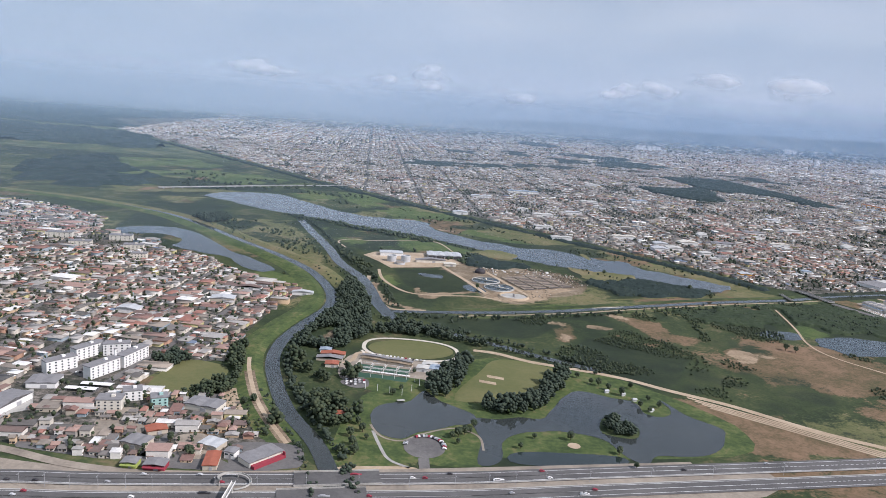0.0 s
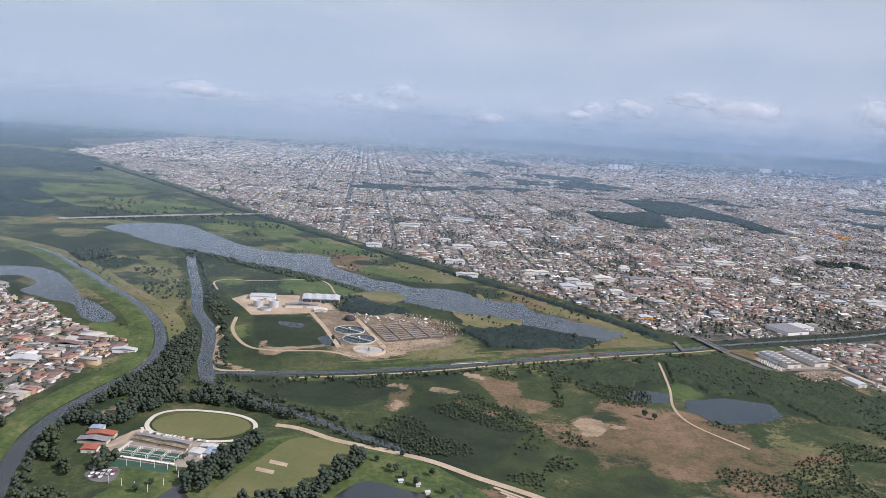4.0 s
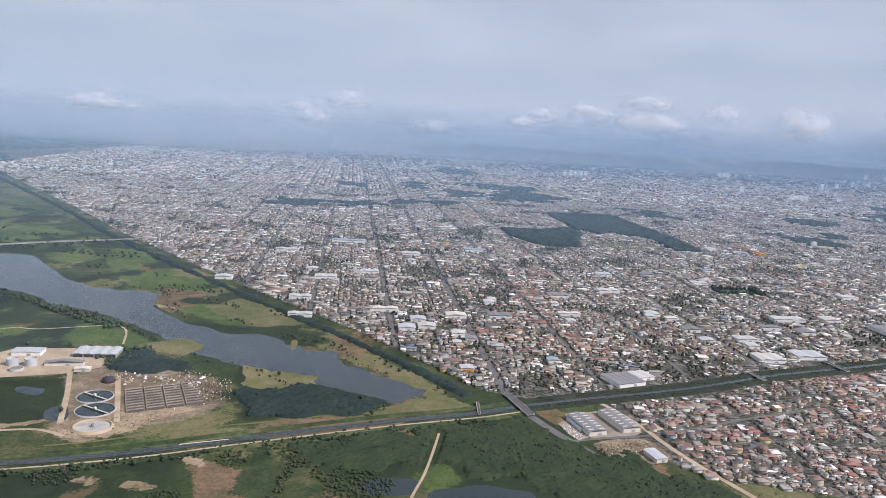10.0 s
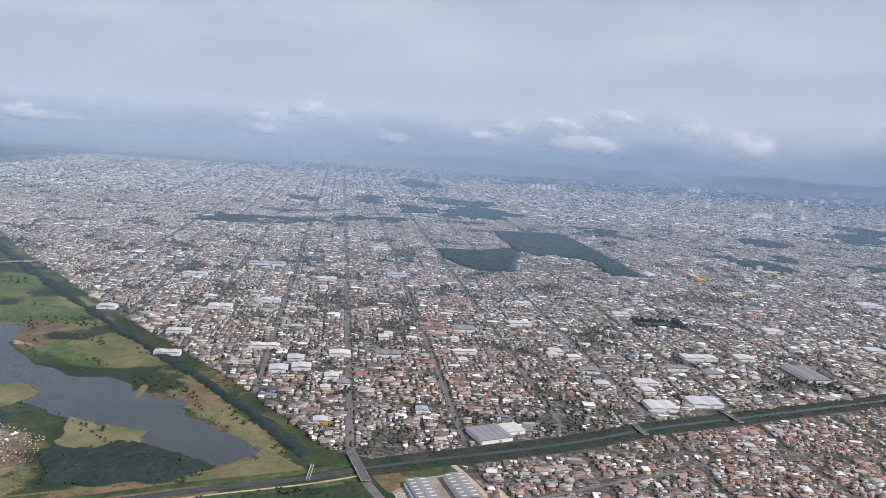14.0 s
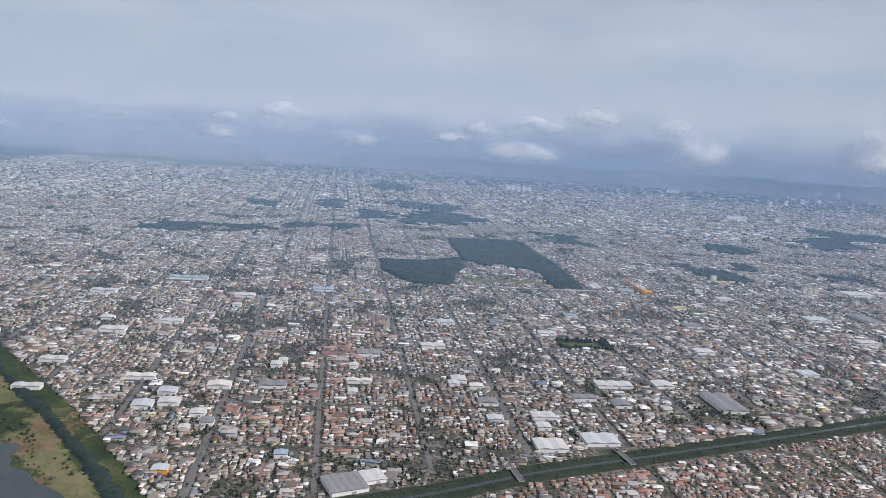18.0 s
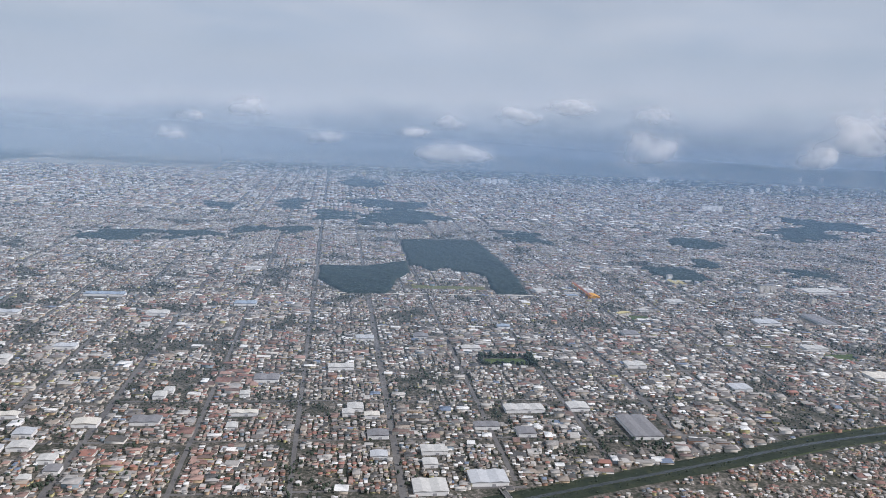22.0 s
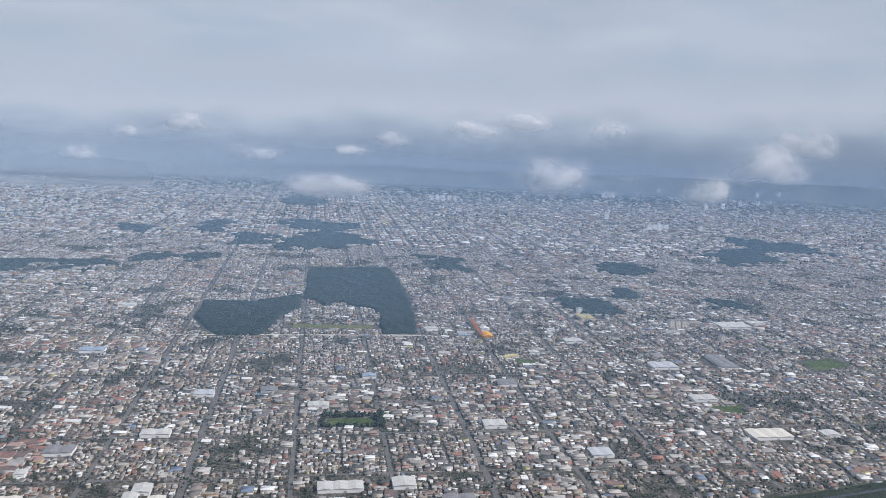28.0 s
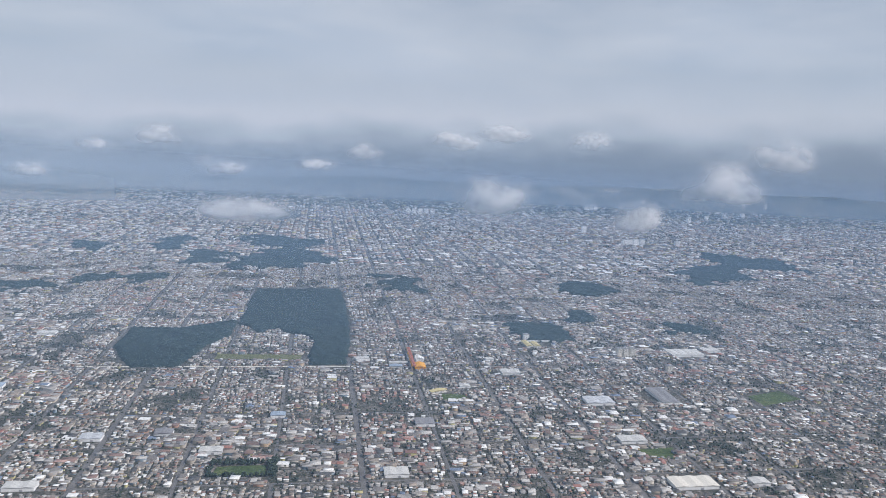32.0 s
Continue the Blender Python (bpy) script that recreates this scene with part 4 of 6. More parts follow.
r = hall("shop", -115, 288, 0, 9, 6, 3.8, M["crimson"], M["slate"], "roadside shop with a crimson front", "shop", windows=3)
block("awning", (9, 1.6, 0.25), (0, -3.7, 1.7), M["crimson"], r, "crimson awning")
r = hall("shop", -126, 288.5, 0, 6.5, 5.5, 3.6, M["lime"], M["slate"], "roadside shop with a lime-green front", "shop", windows=2)
block("awning", (6.5, 1.4, 0.25), (0, -3.4, 1.6), M["lime"], r, "lime-green awning")
hall("school", -156, 585, 0, 20, 6, 3.4, M["white"], M["redroof"], "long white school wing with a red roof", "school")
hall("school", -148, 597, 5, 16, 6, 3.4, M["white"], M["redroof"], "white school wing with a red roof", "school")
hall("market_hall", -166, 547, 8, 18, 10, 4, M["wall"], M["zinc"], "wide hall with a pale grey sheet roof")
hall("white_hall", -111, 579, 3, 17, 5, 4, M["white"], M["zinc"], "long white hall on the river levee", "hall")
hall("white_hall", -219, 503, -8, 16, 9, 4.5, M["white"], M["zinc"], "white hall among the houses", "hall")
for x, y, w in ((-330, 740, 22), (-300, 700, 18), (-352, 700, 20), (-280, 665, 14), (-390, 735, 24)):
    flats(x, y, 12, w, 9, 3, M["cream"], "cream three-storey block by the flooded pond", cols=5)

# footbridge with a round ramp over the highway
fb = base("footbridge", -79, 279, 0, "white concrete footbridge with a round ramp beside the highway", "footbridge")
arc = [(math.cos(math.radians(a)) * 7, math.sin(math.radians(a)) * 5.5) for a in range(-80, 230, 12)]
v, f = [], []
for i, (a, b) in enumerate(arc):
    z = 0.4 + 2.8 * i / len(arc)
    v += [(a * 0.86, b * 0.86, z), (a, b, z), (a, b, z + 0.7), (a * 0.97, b * 0.97, z + 0.7), (a * 0.97, b * 0.97, z + 0.1), (a * 0.86, b * 0.86, z + 0.1)]
for i in range(len(arc) - 1):
    f += [(i * 6 + k, i * 6 + (k + 1) % 6, i * 6 + 6 + (k + 1) % 6, i * 6 + 6 + k) for k in range(6)]
part("ramp", v, f, M["concrete"], fb, "round white ramp")
for a in (20, 90, 160, 210):
    block("pier", (0.4, 0.4, 2), (math.cos(math.radians(a)) * 6.5, math.sin(math.radians(a)) * 5, 0), M["concrete"], fb, bevel=0.12)
block("deck", (1.6, 30, 0.4), (1, -20, 3.4), M["concrete"], fb)
for y in (-7, -20, -34):
    block("pier", (0.5, 0.5, 3.4), (1, y, 0), M["concrete"], fb, bevel=0.15)
for x in (0.25, 1.75):
    block("railing", (0.08, 30, 0.7), (x, -20, 3.8), M["white"], fb)

# park: riding track, club, courts, kiosks
sheet("track_infield", [(math.cos(a * math.tau / 40) * (27 if abs(math.cos(a * math.tau / 40)) > 2 else 28) - 16.5, math.sin(a * math.tau / 40) * 18 + 463) for a in range(40)], 0.2, M["mown"], rounded=False, label="mown olive infield of the riding track")
oval = [(-16.5 + 31 * math.copysign(abs(math.cos(a * math.tau / 48)) ** 0.8, math.cos(a * math.tau / 48)), 463 - 0.09 * 31 * math.cos(a * math.tau / 48) + 20 * math.copysign(abs(math.sin(a * math.tau / 48)) ** 0.8, math.sin(a * math.tau / 48))) for a in range(49)]
ribbon("riding_track", oval, flat_strip(2.6, 0.26), M["chalk"], "pale sand oval riding track", steps=2)
sheet("club_ground", [(-54, 404), (-50, 450), (-8, 443), (6, 440), (6, 420), (-8, 404)], 0.14, M["gravel"], 1, label="trodden ground of the sports club")
sheet("club_lawn", [(-38, 391), (-17, 385), (-6, 404), (-8, 411), (-38, 410)], 0.16, M["meadow"], 1, label="mown lawn of the sports club with tall posts round it")
sheet("club_court", [(-50, 406), (-48, 416), (-14, 411), (-16, 404), (-34, 408)], 0.2, M["courtgreen"], rounded=False, label="dark green hard court behind the white awnings")
for i in range(4):
    c = base("tennis_court", -42 + 7.9 * i, 424.4 - 1.1 * i, -8, "dark green fenced tennis court with white posts", "court", "club courts")
    block("surface", (7.0, 9, 0.1), (0, 0, 0.16), M["courtgreen"], c)
    for px in (-3.5, 3.5):
        for py in (-4.5, 0, 4.5):
            block("post", (0.2, 0.2, 1.8), (px, py, 0), M["white"], c)
        block("fence_rail", (0.12, 9, 0.15), (px, 0, 1.6), M["white"], c)
    for py in (-4.5, 4.5):
        block("fence_rail", (7.0, 0.12, 0.15), (0, py, 1.6), M["white"], c)
    block("net", (6, 0.1, 0.5), (0, 0, 0.26), M["white"], c)
for i in range(13):
    c = base("awning", -46 + 2.58 * i, 417.3 - 0.42 * i, -9, "small white arched awning in a row along the courts", "awning", "court awnings")
    for px in (-0.9, 0.9):
        block("post", (0.12, 0.12, 1.0), (px, 0, 0.1), M["white"], c)
    pitched("roof", 2.0, 1.3, 1.1, 0.35, M["white"], c, 0.1, 0.1)
for px, py in ((-38, 391), (-31, 389), (-24, 387), (-17, 385), (-12, 392), (-8, 401), (-37, 409), (-30, 409), (-23, 409), (-16, 408), (-11, 407)):
    c = base("lawn_post", px, py, 0, "tall slim white post beside the club lawn", "post", "lawn posts")
    block("pole", (0.22, 0.22, 3.6), (0, 0, 0.1), M["white"], c, bevel=0.06)
    block("cap", (0.34, 0.34, 0.2), (0, 0, 3.7), M["zinc"], c, bevel=0.08)
for i in range(2):
    for k in range(2):
        hall("stable", -38 + 16.5 * k, 436.2 + i * 5.6 - 4.1 * k, -14, 16, 2.2, 2.2, M["wall"], M["slate" if i else "soil"], "long narrow stable with a weathered roof beside the riding track", "stable", rise=0.5)
hall("club_house", -7, 426, -8, 7, 6, 3.5, M["white"], M["palesheet"], "white club house with a pale roof", "club house", bays=1)
hall("club_house", 0.5, 428, -8, 7, 8, 3.0, M["white"], M["bluegrey"], "white club house with a grey-green roof", "club house", bays=2)
hall("club_house", -3, 434, -8, 9, 4, 2.6, M["white"], M["palesheet"], "low white club pavilion with a pale roof", "club house")
hall("club_hall", -64, 440.5, 2, 15, 5, 3.2, M["wall"], M["rust"], "long hall with a brick-red roof at the riding club", "hall")
hall("club_hall", -65, 433, 0, 16, 5, 3.0, M["wall"], M["slate"], "long hall with a grey roof at the riding club", "hall")
hall("club_hall", -62, 423, 4, 8, 6, 3.2, M["cream"], M["rust"], "small hall with a brick-red roof at the riding club", "hall")
hall("club_hall", -70, 448, 2, 7, 5, 2.8, M["white"], M["bluegrey"], "small hall with a blue-grey roof at the riding club", "hall")
hall("white_house", -46, 351, 15, 4.5, 4, 4, M["white"], M["rust"], "small white house among the park trees", "house", windows=2)
ribbon("footpath", [(-52, 405), (-48, 426), (-45, 446), (-48, 455)], flat_strip(1.6, 0.24), M["chalk"], "pale straight path beside the club", steps=2)
ribbon("footpath", [(-56, 428), (-51, 436), (-50, 448), (-44, 452)], flat_strip(3.0, 0.22), M["sand"], "sandy drive of the riding club", steps=3)
sheet("car_park", [(-53, 398), (-49, 405), (-39, 405), (-37, 394), (-45, 391)], 0.2, M["asphalt"], 0.5, label="small grey car park beside the club")
for x, y in ((32, 414), (37, 423)):
    sheet("sand_court", [(x - 5, y + 3), (x + 5, y + 0), (x + 5, y - 4), (x - 5, y - 1)], 0.26, M["sand"], rounded=False, label="pale sand volleyball court")
for x, y in ((102, 411), (111, 408), (116, 401), (122, 387)):
    k = base("kiosk", x, y, 15, "small white picnic kiosk with a grey roof", "kiosk", "lakeside kiosks")
    block("wall", (2, 1.8, 1.3), (0, 0, 0), M["white"], k)
    pitched("roof", 2.2, 2, 1.3, 0.6, M["zinc"], k, 0.3, 0.12)
sheet("plaza", [(-2 + 10 * math.cos(a * math.tau / 32), 324.5 + 11.5 * math.sin(a * math.tau / 32)) for a in range(32)], 0.24, M["asphalt"], rounded=False, label="round grey asphalt plaza in the park")
sheet("pavement", [(71 + 3.2 * math.cos(a * math.tau / 16), 337 + 3.2 * math.sin(a * math.tau / 16)) for a in range(16)], 0.24, M["sand"], rounded=False, label="small round sandy garden bed")
ribbon("footpath", [(-28, 338), (-24, 325), (-18, 310), (-8, 303)], flat_strip(1.6, 0.22), M["concrete"], "pale curved footpath across the lawn")
ribbon("footpath", [(-30, 345), (-24, 333), (-14, 329), (-4, 338), (12, 347), (24, 340), (26, 325)], flat_strip(1.2, 0.22), M["gravel"], "footpath along the pond shore")
ribbon("footpath", [(-2, 313), (-1, 303), (2, 299)], flat_strip(5, 0.23), M["asphalt"], "park entrance drive")
ribbon("dirt_road", [(25, 470), (40, 467), (62, 455), (92, 446), (118, 436), (142, 421), (174, 403), (215, 372), (270, 345)], flat_strip(4.5, 0.2), M["sand"], "sandy dirt road along the park edge")
for k in range(4):
    ribbon("dirt_road", [(150 + k * 3, 412 - k * 4.5), (185 + k * 3, 389 - k * 5), (240 + k * 3, 350 - k * 5)], flat_strip(1.8, 0.18), M["sand"], "bare sandy earthwork strip")
sheet("sand_bank", [(-38, 300), (-8, 304), (-8, 300), (-38, 296)], 0.22, M["sand"], 0.5, label="strip of pale sand beside the highway")
for p in (((-33, 314), 16, 10), ((12, 318), 12, 9)):
    (cx, cy), a, b = p
    sheet("park_lawn", [(cx - a, cy - b), (cx + a, cy - b), (cx + a, cy + b), (cx - a, cy + b)], 0.13, M["meadow"], 1, label="bright green mown lawn")
for x, y in ((-17, 376),):
    j = base("jetty", x, y, 20, "small grey wooden jetty at the pond", "jetty")
    block("deck", (4, 2, 0.2), (0, 0, 0.9), M["concrete"], j)
    for px in (-1.7, 1.7):
        block("post", (0.2, 0.2, 0.9), (px, 0, 0.1), M["bark"], j)

# water works between river arm and canal
sheet("works_yard", [(-82, 752), (-72, 770), (-24, 782), (0, 775), (22, 740), (-2, 718), (-50, 700), (-62, 722)], 0.15, M["sand"], 3, rounded=False, label="bare sandy yard of the water works")
hall("works_hall", -54, 761, 8, 24, 13, 5, M["white"], M["zinc"], "white flat-roofed hall of the water works", "hall", bays=1, rise=0.5)
for i in range(4):
    e = hall("works_shed", -12 + i * 9, 769 + i * 0.9, 6, 8.8, 21, 4.5, M["steel"], M["zinc"], "open shed bay with a pale grey sheet roof", "shed", rise=0.9, group="roofed drying bays")
    # solid dark panel, paints the shade inside an open bay
    block("opening", (7.6, 0.3, 2.4), (0, -10.6, 0.1), M["sludge"], e, "dark panel painted as the shade of an open front")
hall("works_shed", -12, 738, 12, 30, 6, 4, M["cream"], M["slate"], "low long building with a dark grey roof", "building")
hall("works_office", 8, 727, 12, 12, 6, 3.5, M["cream"], M["cream"], "small cream office with a pale roof", "office")
for x, y, r_, h_ in ((-51, 731, 4.6, 6), (-37, 733, 4.8, 6.2), (-42, 720, 5.4, 2.2)):
    tank("steel_tank", x, y, r_, h_, M["zinc"], "round grey steel tank in the sandy yard", h_ > 5)
dm = base("digester", 38, 706, 0, "round digester with a dark domed cover", "tank")
ring = [(math.cos(i * math.tau / 28), math.sin(i * math.tau / 28)) for i in range(28)]
v = [(a * r_, q * r_, z) for r_, z in ((5.2, 0.1), (5.2, 1.6), (4.9, 2.4), (3.6, 3.6), (1.8, 4.3), (0.3, 4.5)) for a, q in ring]
part("dome", v, [(k * 28 + i, k * 28 + (i + 1) % 28, k * 28 + 28 + (i + 1) % 28, k * 28 + 28 + i) for k in range(5) for i in range(28)], M["sludge"], dm, "dark domed cover")
block("hatch", (1.2, 1.2, 0.5), (0, 0, 4.4), M["steel"], dm)
ribbon("works_road", [(0, 722), (20, 676), (40, 624)], flat_strip(4, 0.26), M["sand"], "pale straight works road", steps=2)
ribbon("works_road", [(38, 724), (56, 680), (76, 630)], flat_strip(4, 0.26), M["sand"], "pale straight works road", steps=2)
for cx, cy, r_ in ((42, 673, 12.6), (53, 648.5, 13.2)):
    b = base("clarifier", cx, cy, -28, "round clarifier full of dark water with a pale walkway across", "basin", "round clarifiers")
    ring = [(math.cos(i * math.tau / 36), math.sin(i * math.tau / 36)) for i in range(36)]
    v = [(a * k, q * k, z) for k, z in ((r_ + 0.9, 0.1), (r_ + 0.5, 0.9), (r_, 0.9), (r_ - 0.1, 0.35)) for a, q in ring]
    part("rim", v, [(k * 36 + i, k * 36 + (i + 1) % 36, k * 36 + 36 + (i + 1) % 36, k * 36 + 36 + i) for k in range(3) for i in range(36)], M["concrete"], b, "pale concrete rim")
    part("water", [(a * (r_ - 0.08), q * (r_ - 0.08), 0.36) for a, q in ring], [tuple(range(36))], M["marshwater"], b, "dark water")
    block("walkway", (2 * r_, 1.1, 0.25), (0, 0, 1.0), M["chalk"], b, "pale walkway")
    block("drive_house", (1.6, 1.6, 1.3), (0, 0, 1.25), M["cream"], b)
b = base("round_basin", 64, 620, 0, "drained round concrete basin with a pale floor", "basin")
n = 36
ring = [(math.cos(i * math.tau / n), math.sin(i * math.tau / n)) for i in range(n)]
v = [(a * r_ * 1.0, q * r_ * 0.92, z) for r_, z in ((14, 0.05), (12.6, 1.6), (12.0, 1.6), (11.6, 0.5)) for a, q in ring]
part("rim", v, [(k * n + i, k * n + (i + 1) % n, k * n + n + (i + 1) % n, k * n + n + i) for k in range(3) for i in range(n)], M["sand"], b)
part("floor", [(a * 11.6, q * 10.7, 0.5) for a, q in ring], [tuple(range(n))], M["concrete"], b, "pale dry floor")
block("centre_column", (1.6, 1.6, 2.4), (0, 0, 0.5), M["slate"], b, bevel=0.4)
for i in range(9):
    for j in range(4):
        d = base("drying_bed", 64 + 12.2 * j + i * 2.1, 690 + 6.6 * j - i * 4.9, 28, "dark sludge drying bed between low walls", "drying bed", "sludge drying beds")
        block("sludge", (11.6, 3.7, 0.25), (0, -0.1, 0.12), M["dry_sludge"], d)
        block("kerb", (12.2, 0.6, 1.0), (0, 2.1, 0.1), M["gravel"], d)
        block("kerb", (0.5, 4.2, 0.9), (-6.2, 0, 0.1), M["gravel"], d)
for i in range(60):
    x, y = 50 + rng.random() * 60, 700 + rng.random() * 26
    h_ = rng.uniform(0.5, 1.6)
    s_ = rng.uniform(0.8, 2.4)
    q = base("rubble_heap", x, y, rng.uniform(0, 180), "heap of pale rubble and soil", "rubble", "rubble at the works")
    v = [(math.cos(k) * s_ * (0.8 + 0.4 * math.sin(3 * k + i)), math.sin(k) * s_ * (0.8 + 0.4 * math.cos(2 * k + i)), 0.1) for k in (0, 0.9, 1.8, 2.7, 3.6, 4.5, 5.4)] + [(0.2, 0, h_)]
    part("heap", v, [(k, (k + 1) % 7, 7) for k in range(7)], (M["concrete"], M["gravel"], M["sand"], M["white"])[i % 4], q)
ribbon("dirt_road", [(-60, 690), (-52, 650), (-30, 612), (-5, 606), (30, 612), (52, 604)], flat_strip(3, 0.22), M["sand"], "sandy track round the wet field")
ribbon("dirt_road", [(-66, 660), (-62, 620), (-50, 580), (-36, 556), (-10, 558)], flat_strip(3.5, 0.23), M["sand"], "sandy track along the river arm")
ribbon("dirt_road", [(300, 640), (296, 612), (290, 576), (282, 540), (286, 512), (310, 480)], flat_strip(1.8, 0.28), M["sand"], "pale sandy track through the marsh")

ribbon("dirt_road", smooth([Vector((p[0] - 14, p[1])) for p in RIVER_A[2:]], 6)[:22], [(-3.0, 1.325), (2.9, 1.325)], M["soil"], "bare trodden crown of the levee", steps=1, taper=6)
ribbon("dirt_road", smooth([Vector((p[0] - 14, p[1])) for p in RIVER_A[2:]], 6)[:25], flat_strip(2.4, 1.36), M["sand"], "pale sandy track on the river levee", steps=1, taper=6)
sheet("bare_ground", [(-113, 369), (-103, 380), (-92, 360), (-98, 347)], 0.3, M["sand"], 1, label="bare sandy patch beside the levee")
sheet("bare_ground", [(-118, 335), (-100, 345), (-94, 330), (-108, 318)], 0.2, M["brown"], 1.5, label="vacant lot with dry brown grass")
sheet("bare_ground", [(-117, 318), (-106, 322), (-102, 312), (-113, 309)], 0.22, M["gravel"], 0.5, label="fenced bare lot of trodden earth")
ribbon("dirt_road", [(-105, 783), (-118, 815), (-105, 832), (-80, 832), (-15, 855), (11, 800)], flat_strip(2, 0.2), M["sand"], "narrow sandy track across the meadow")
ribbon("dirt_road", CANAL_C[2:], [(8.6, 0.97), (10.6, 0.97)], M["sand"], "pale sandy path on the canal bank", taper=5)
ribbon("dirt_road", [(47, 589), (77, 600), (124, 624), (193, 650), (240, 673), (280, 691)], flat_strip(2.2, 0.2), M["dry"], "dry grassy track north of the canal")
ribbon("sand_bar", [(129, 600.5), (143, 606), (158, 612)], flat_strip(1.1, 0.32), M["chalk"], "narrow white sand bar in the canal", steps=2)
sheet("paved_lot", [(-128, 303), (-100, 305), (-82, 293), (-80, 289), (-124, 288)], 0.16, M["asphalt"], 0.6, rounded=False, label="grey paved lot beside the service road")
sheet("paved_lot", [(-90, 314), (-62, 317), (-55, 300), (-62, 294), (-82, 290)], 0.17, M["asphalt"], 0.6, label="grey paved forecourt and parking lot")
sheet("paved_lot", [(-184, 302), (-150, 305), (-142, 292), (-180, 297)], 0.16, M["asphalt"], 0.6, rounded=False, label="grey asphalt lot beside the service road")
sheet("paved_lot", [(-217, 347), (-207, 359), (-194, 335), (-204, 327)], 0.16, M["concrete"], 0.4, rounded=False, label="pale concrete yard between warehouses")
sheet("paved_lot", [(-160, 340), (-140, 344), (-134, 318), (-154, 312)], 0.15, M["gravel"], 0.5, label="grey-brown gravel lot among the houses")
sheet("paved_lot", [(-112, 310), (-100, 312), (-96, 300), (-108, 298)], 0.172, M["gravel"], 0.5, label="grey-brown gravel lot among the houses")
# bridges
def bridge(x0, y0, x1, y1, width, z, piers, label, arch=0.0):
    L = math.hypot(x1 - x0, y1 - y0)
    b = base("bridge", (x0 + x1) / 2, (y0 + y1) / 2, math.degrees(math.atan2(y1 - y0, x1 - x0)), label, "bridge")
    block("deck", (L, width, 0.5), (0, 0, z), M["concrete"], b)
    block("roadway", (L, width - 1.2, 0.1), (0, 0, z + 0.5), M["tarmac"], b)
    for s in (-1, 1):
        block("parapet", (L, 0.3, 0.55), (0, s * (width / 2 - 0.2), z + 0.5), M["concrete"], b)
    for i in range(piers):
        block("pier", (1.2, width * 0.7, z), (-L / 2 + L * (i + 0.5) / piers, 0, 0), M["concrete"], b, bevel=0.3)
    return b


bridge(371, 680, 357, 722, 7, 1.0, 3, "concrete street bridge over the canal")
ribbon("road", [(357, 722), (354, 745), (352, 754)], flat_strip(7, 0.22), M["asphalt"], "asphalt street leading to the bridge", steps=2)
ribbon("road", [(371, 680), (384, 655), (405, 620), (450, 560)], flat_strip(7, 0.22), M["asphalt"], "asphalt street south of the canal", steps=3)
bridge(331, 676, 331, 700, 2.5, 0.9, 2, "narrow concrete footbridge over the canal")
bridge(604, 792, 596, 826, 5, 1.0, 2, "concrete street bridge over the canal")
bridge(706, 834, 698, 864, 5, 1.0, 2, "concrete street bridge over the canal")
bridge(-446, 1133, -288, 1262, 6, 2, 14, "long low viaduct across the marsh")
bridge(-288, 1262, -150, 1352, 6, 2, 12, "long low viaduct across the marsh")
for off in (-10, 10):
    bridge(-58 + off * 0.2, 278 + off * 0.75, -22 + off * 0.2, 285 + off * 0.75, 12, 0.05, 1, "highway bridge over the river")

# sheds and halls of the city
for (x, y, w, d) in ((409, 666, 15, 34), (436, 676, 15, 36)):
    e = hall("long_shed", x + 2, y, 18, w, d, 5.5, M["cream"], M["slate"], "long warehouse with pale gable and grey roof", bays=1, group="paired warehouses", rise=1.4)
    for i in range(7):
        block("skylight", (w * 0.86, 1.0, 0.25), (0, -d / 2 + d * (i + 0.5) / 7, 5.5 * 0.66 + 0.75), M["cream"], e, "pale translucent roof strip")
sheet("scrap_yard", [(390, 668), (398, 676), (408, 646), (400, 640)], 0.3, M["gravel"], 2, rounded=False, label="yard strewn with pale scrap")
sheet("yard", [(400, 690), (440, 704), (452, 660), (410, 646)], 0.2, M["gravel"], 1, label="grey-brown yard round the warehouses")
sheet("yard", [(397, 707), (432, 714), (437, 703), (401, 690)], 0.21, M["grass"], 1.5, label="grassy vacant lot by the canal")
sheet("yard", [(376, 698), (396, 706), (401, 688), (391, 665), (377, 684)], 0.19, M["brown"], 1.5, label="brown bare lot beside the street")
sheet("yard", [(410, 635), (449, 647), (460, 617), (427, 605)], 0.2, M["soil"], 2, label="scrap dealer's yard of bare trodden soil")
sheet("yard", [(455, 677), (467, 680), (471, 668), (458, 662)], 0.22, M["sand"], 0.5, rounded=False, label="bare sandy lot with a low wall")
ribbon("dirt_road", [(432, 717), (443, 697), (456, 666), (462, 645), (475, 611), (500, 560)], flat_strip(4.2, 0.3), M["sand"], "orange-brown dirt street of the canal quarter")
ribbon("road", [(392, 636), (401, 640), (417, 645), (456, 655), (495, 672), (544, 696), (620, 730)], flat_strip(3.6, 0.29), M["asphalt"], "narrow worn street of the canal quarter")
SCRAP_YARD = [(410, 635), (449, 647), (458, 618), (427, 608)]
hall("scrap_shed", 449, 618, 18, 9, 16, 4.5, M["cream"], M["zinc"], "long shed with a pale sheet roof in the scrap yard", "shed")
hall("scrap_shed", 404, 667, 18, 6, 22, 3.5, M["cream"], M["bluegrey"], "low lean-to shed beside the paired warehouses", "shed")
hall("factory", 466, 772, 24, 30, 28, 5, M["white"], M["slate"], "white factory with rows of grey ridged roofs", "factory", bays=5)
hall("factory", 486, 786, 24, 18, 18, 4.5, M["white"], M["palesheet"], "white annexe of the factory", "factory", bays=2)
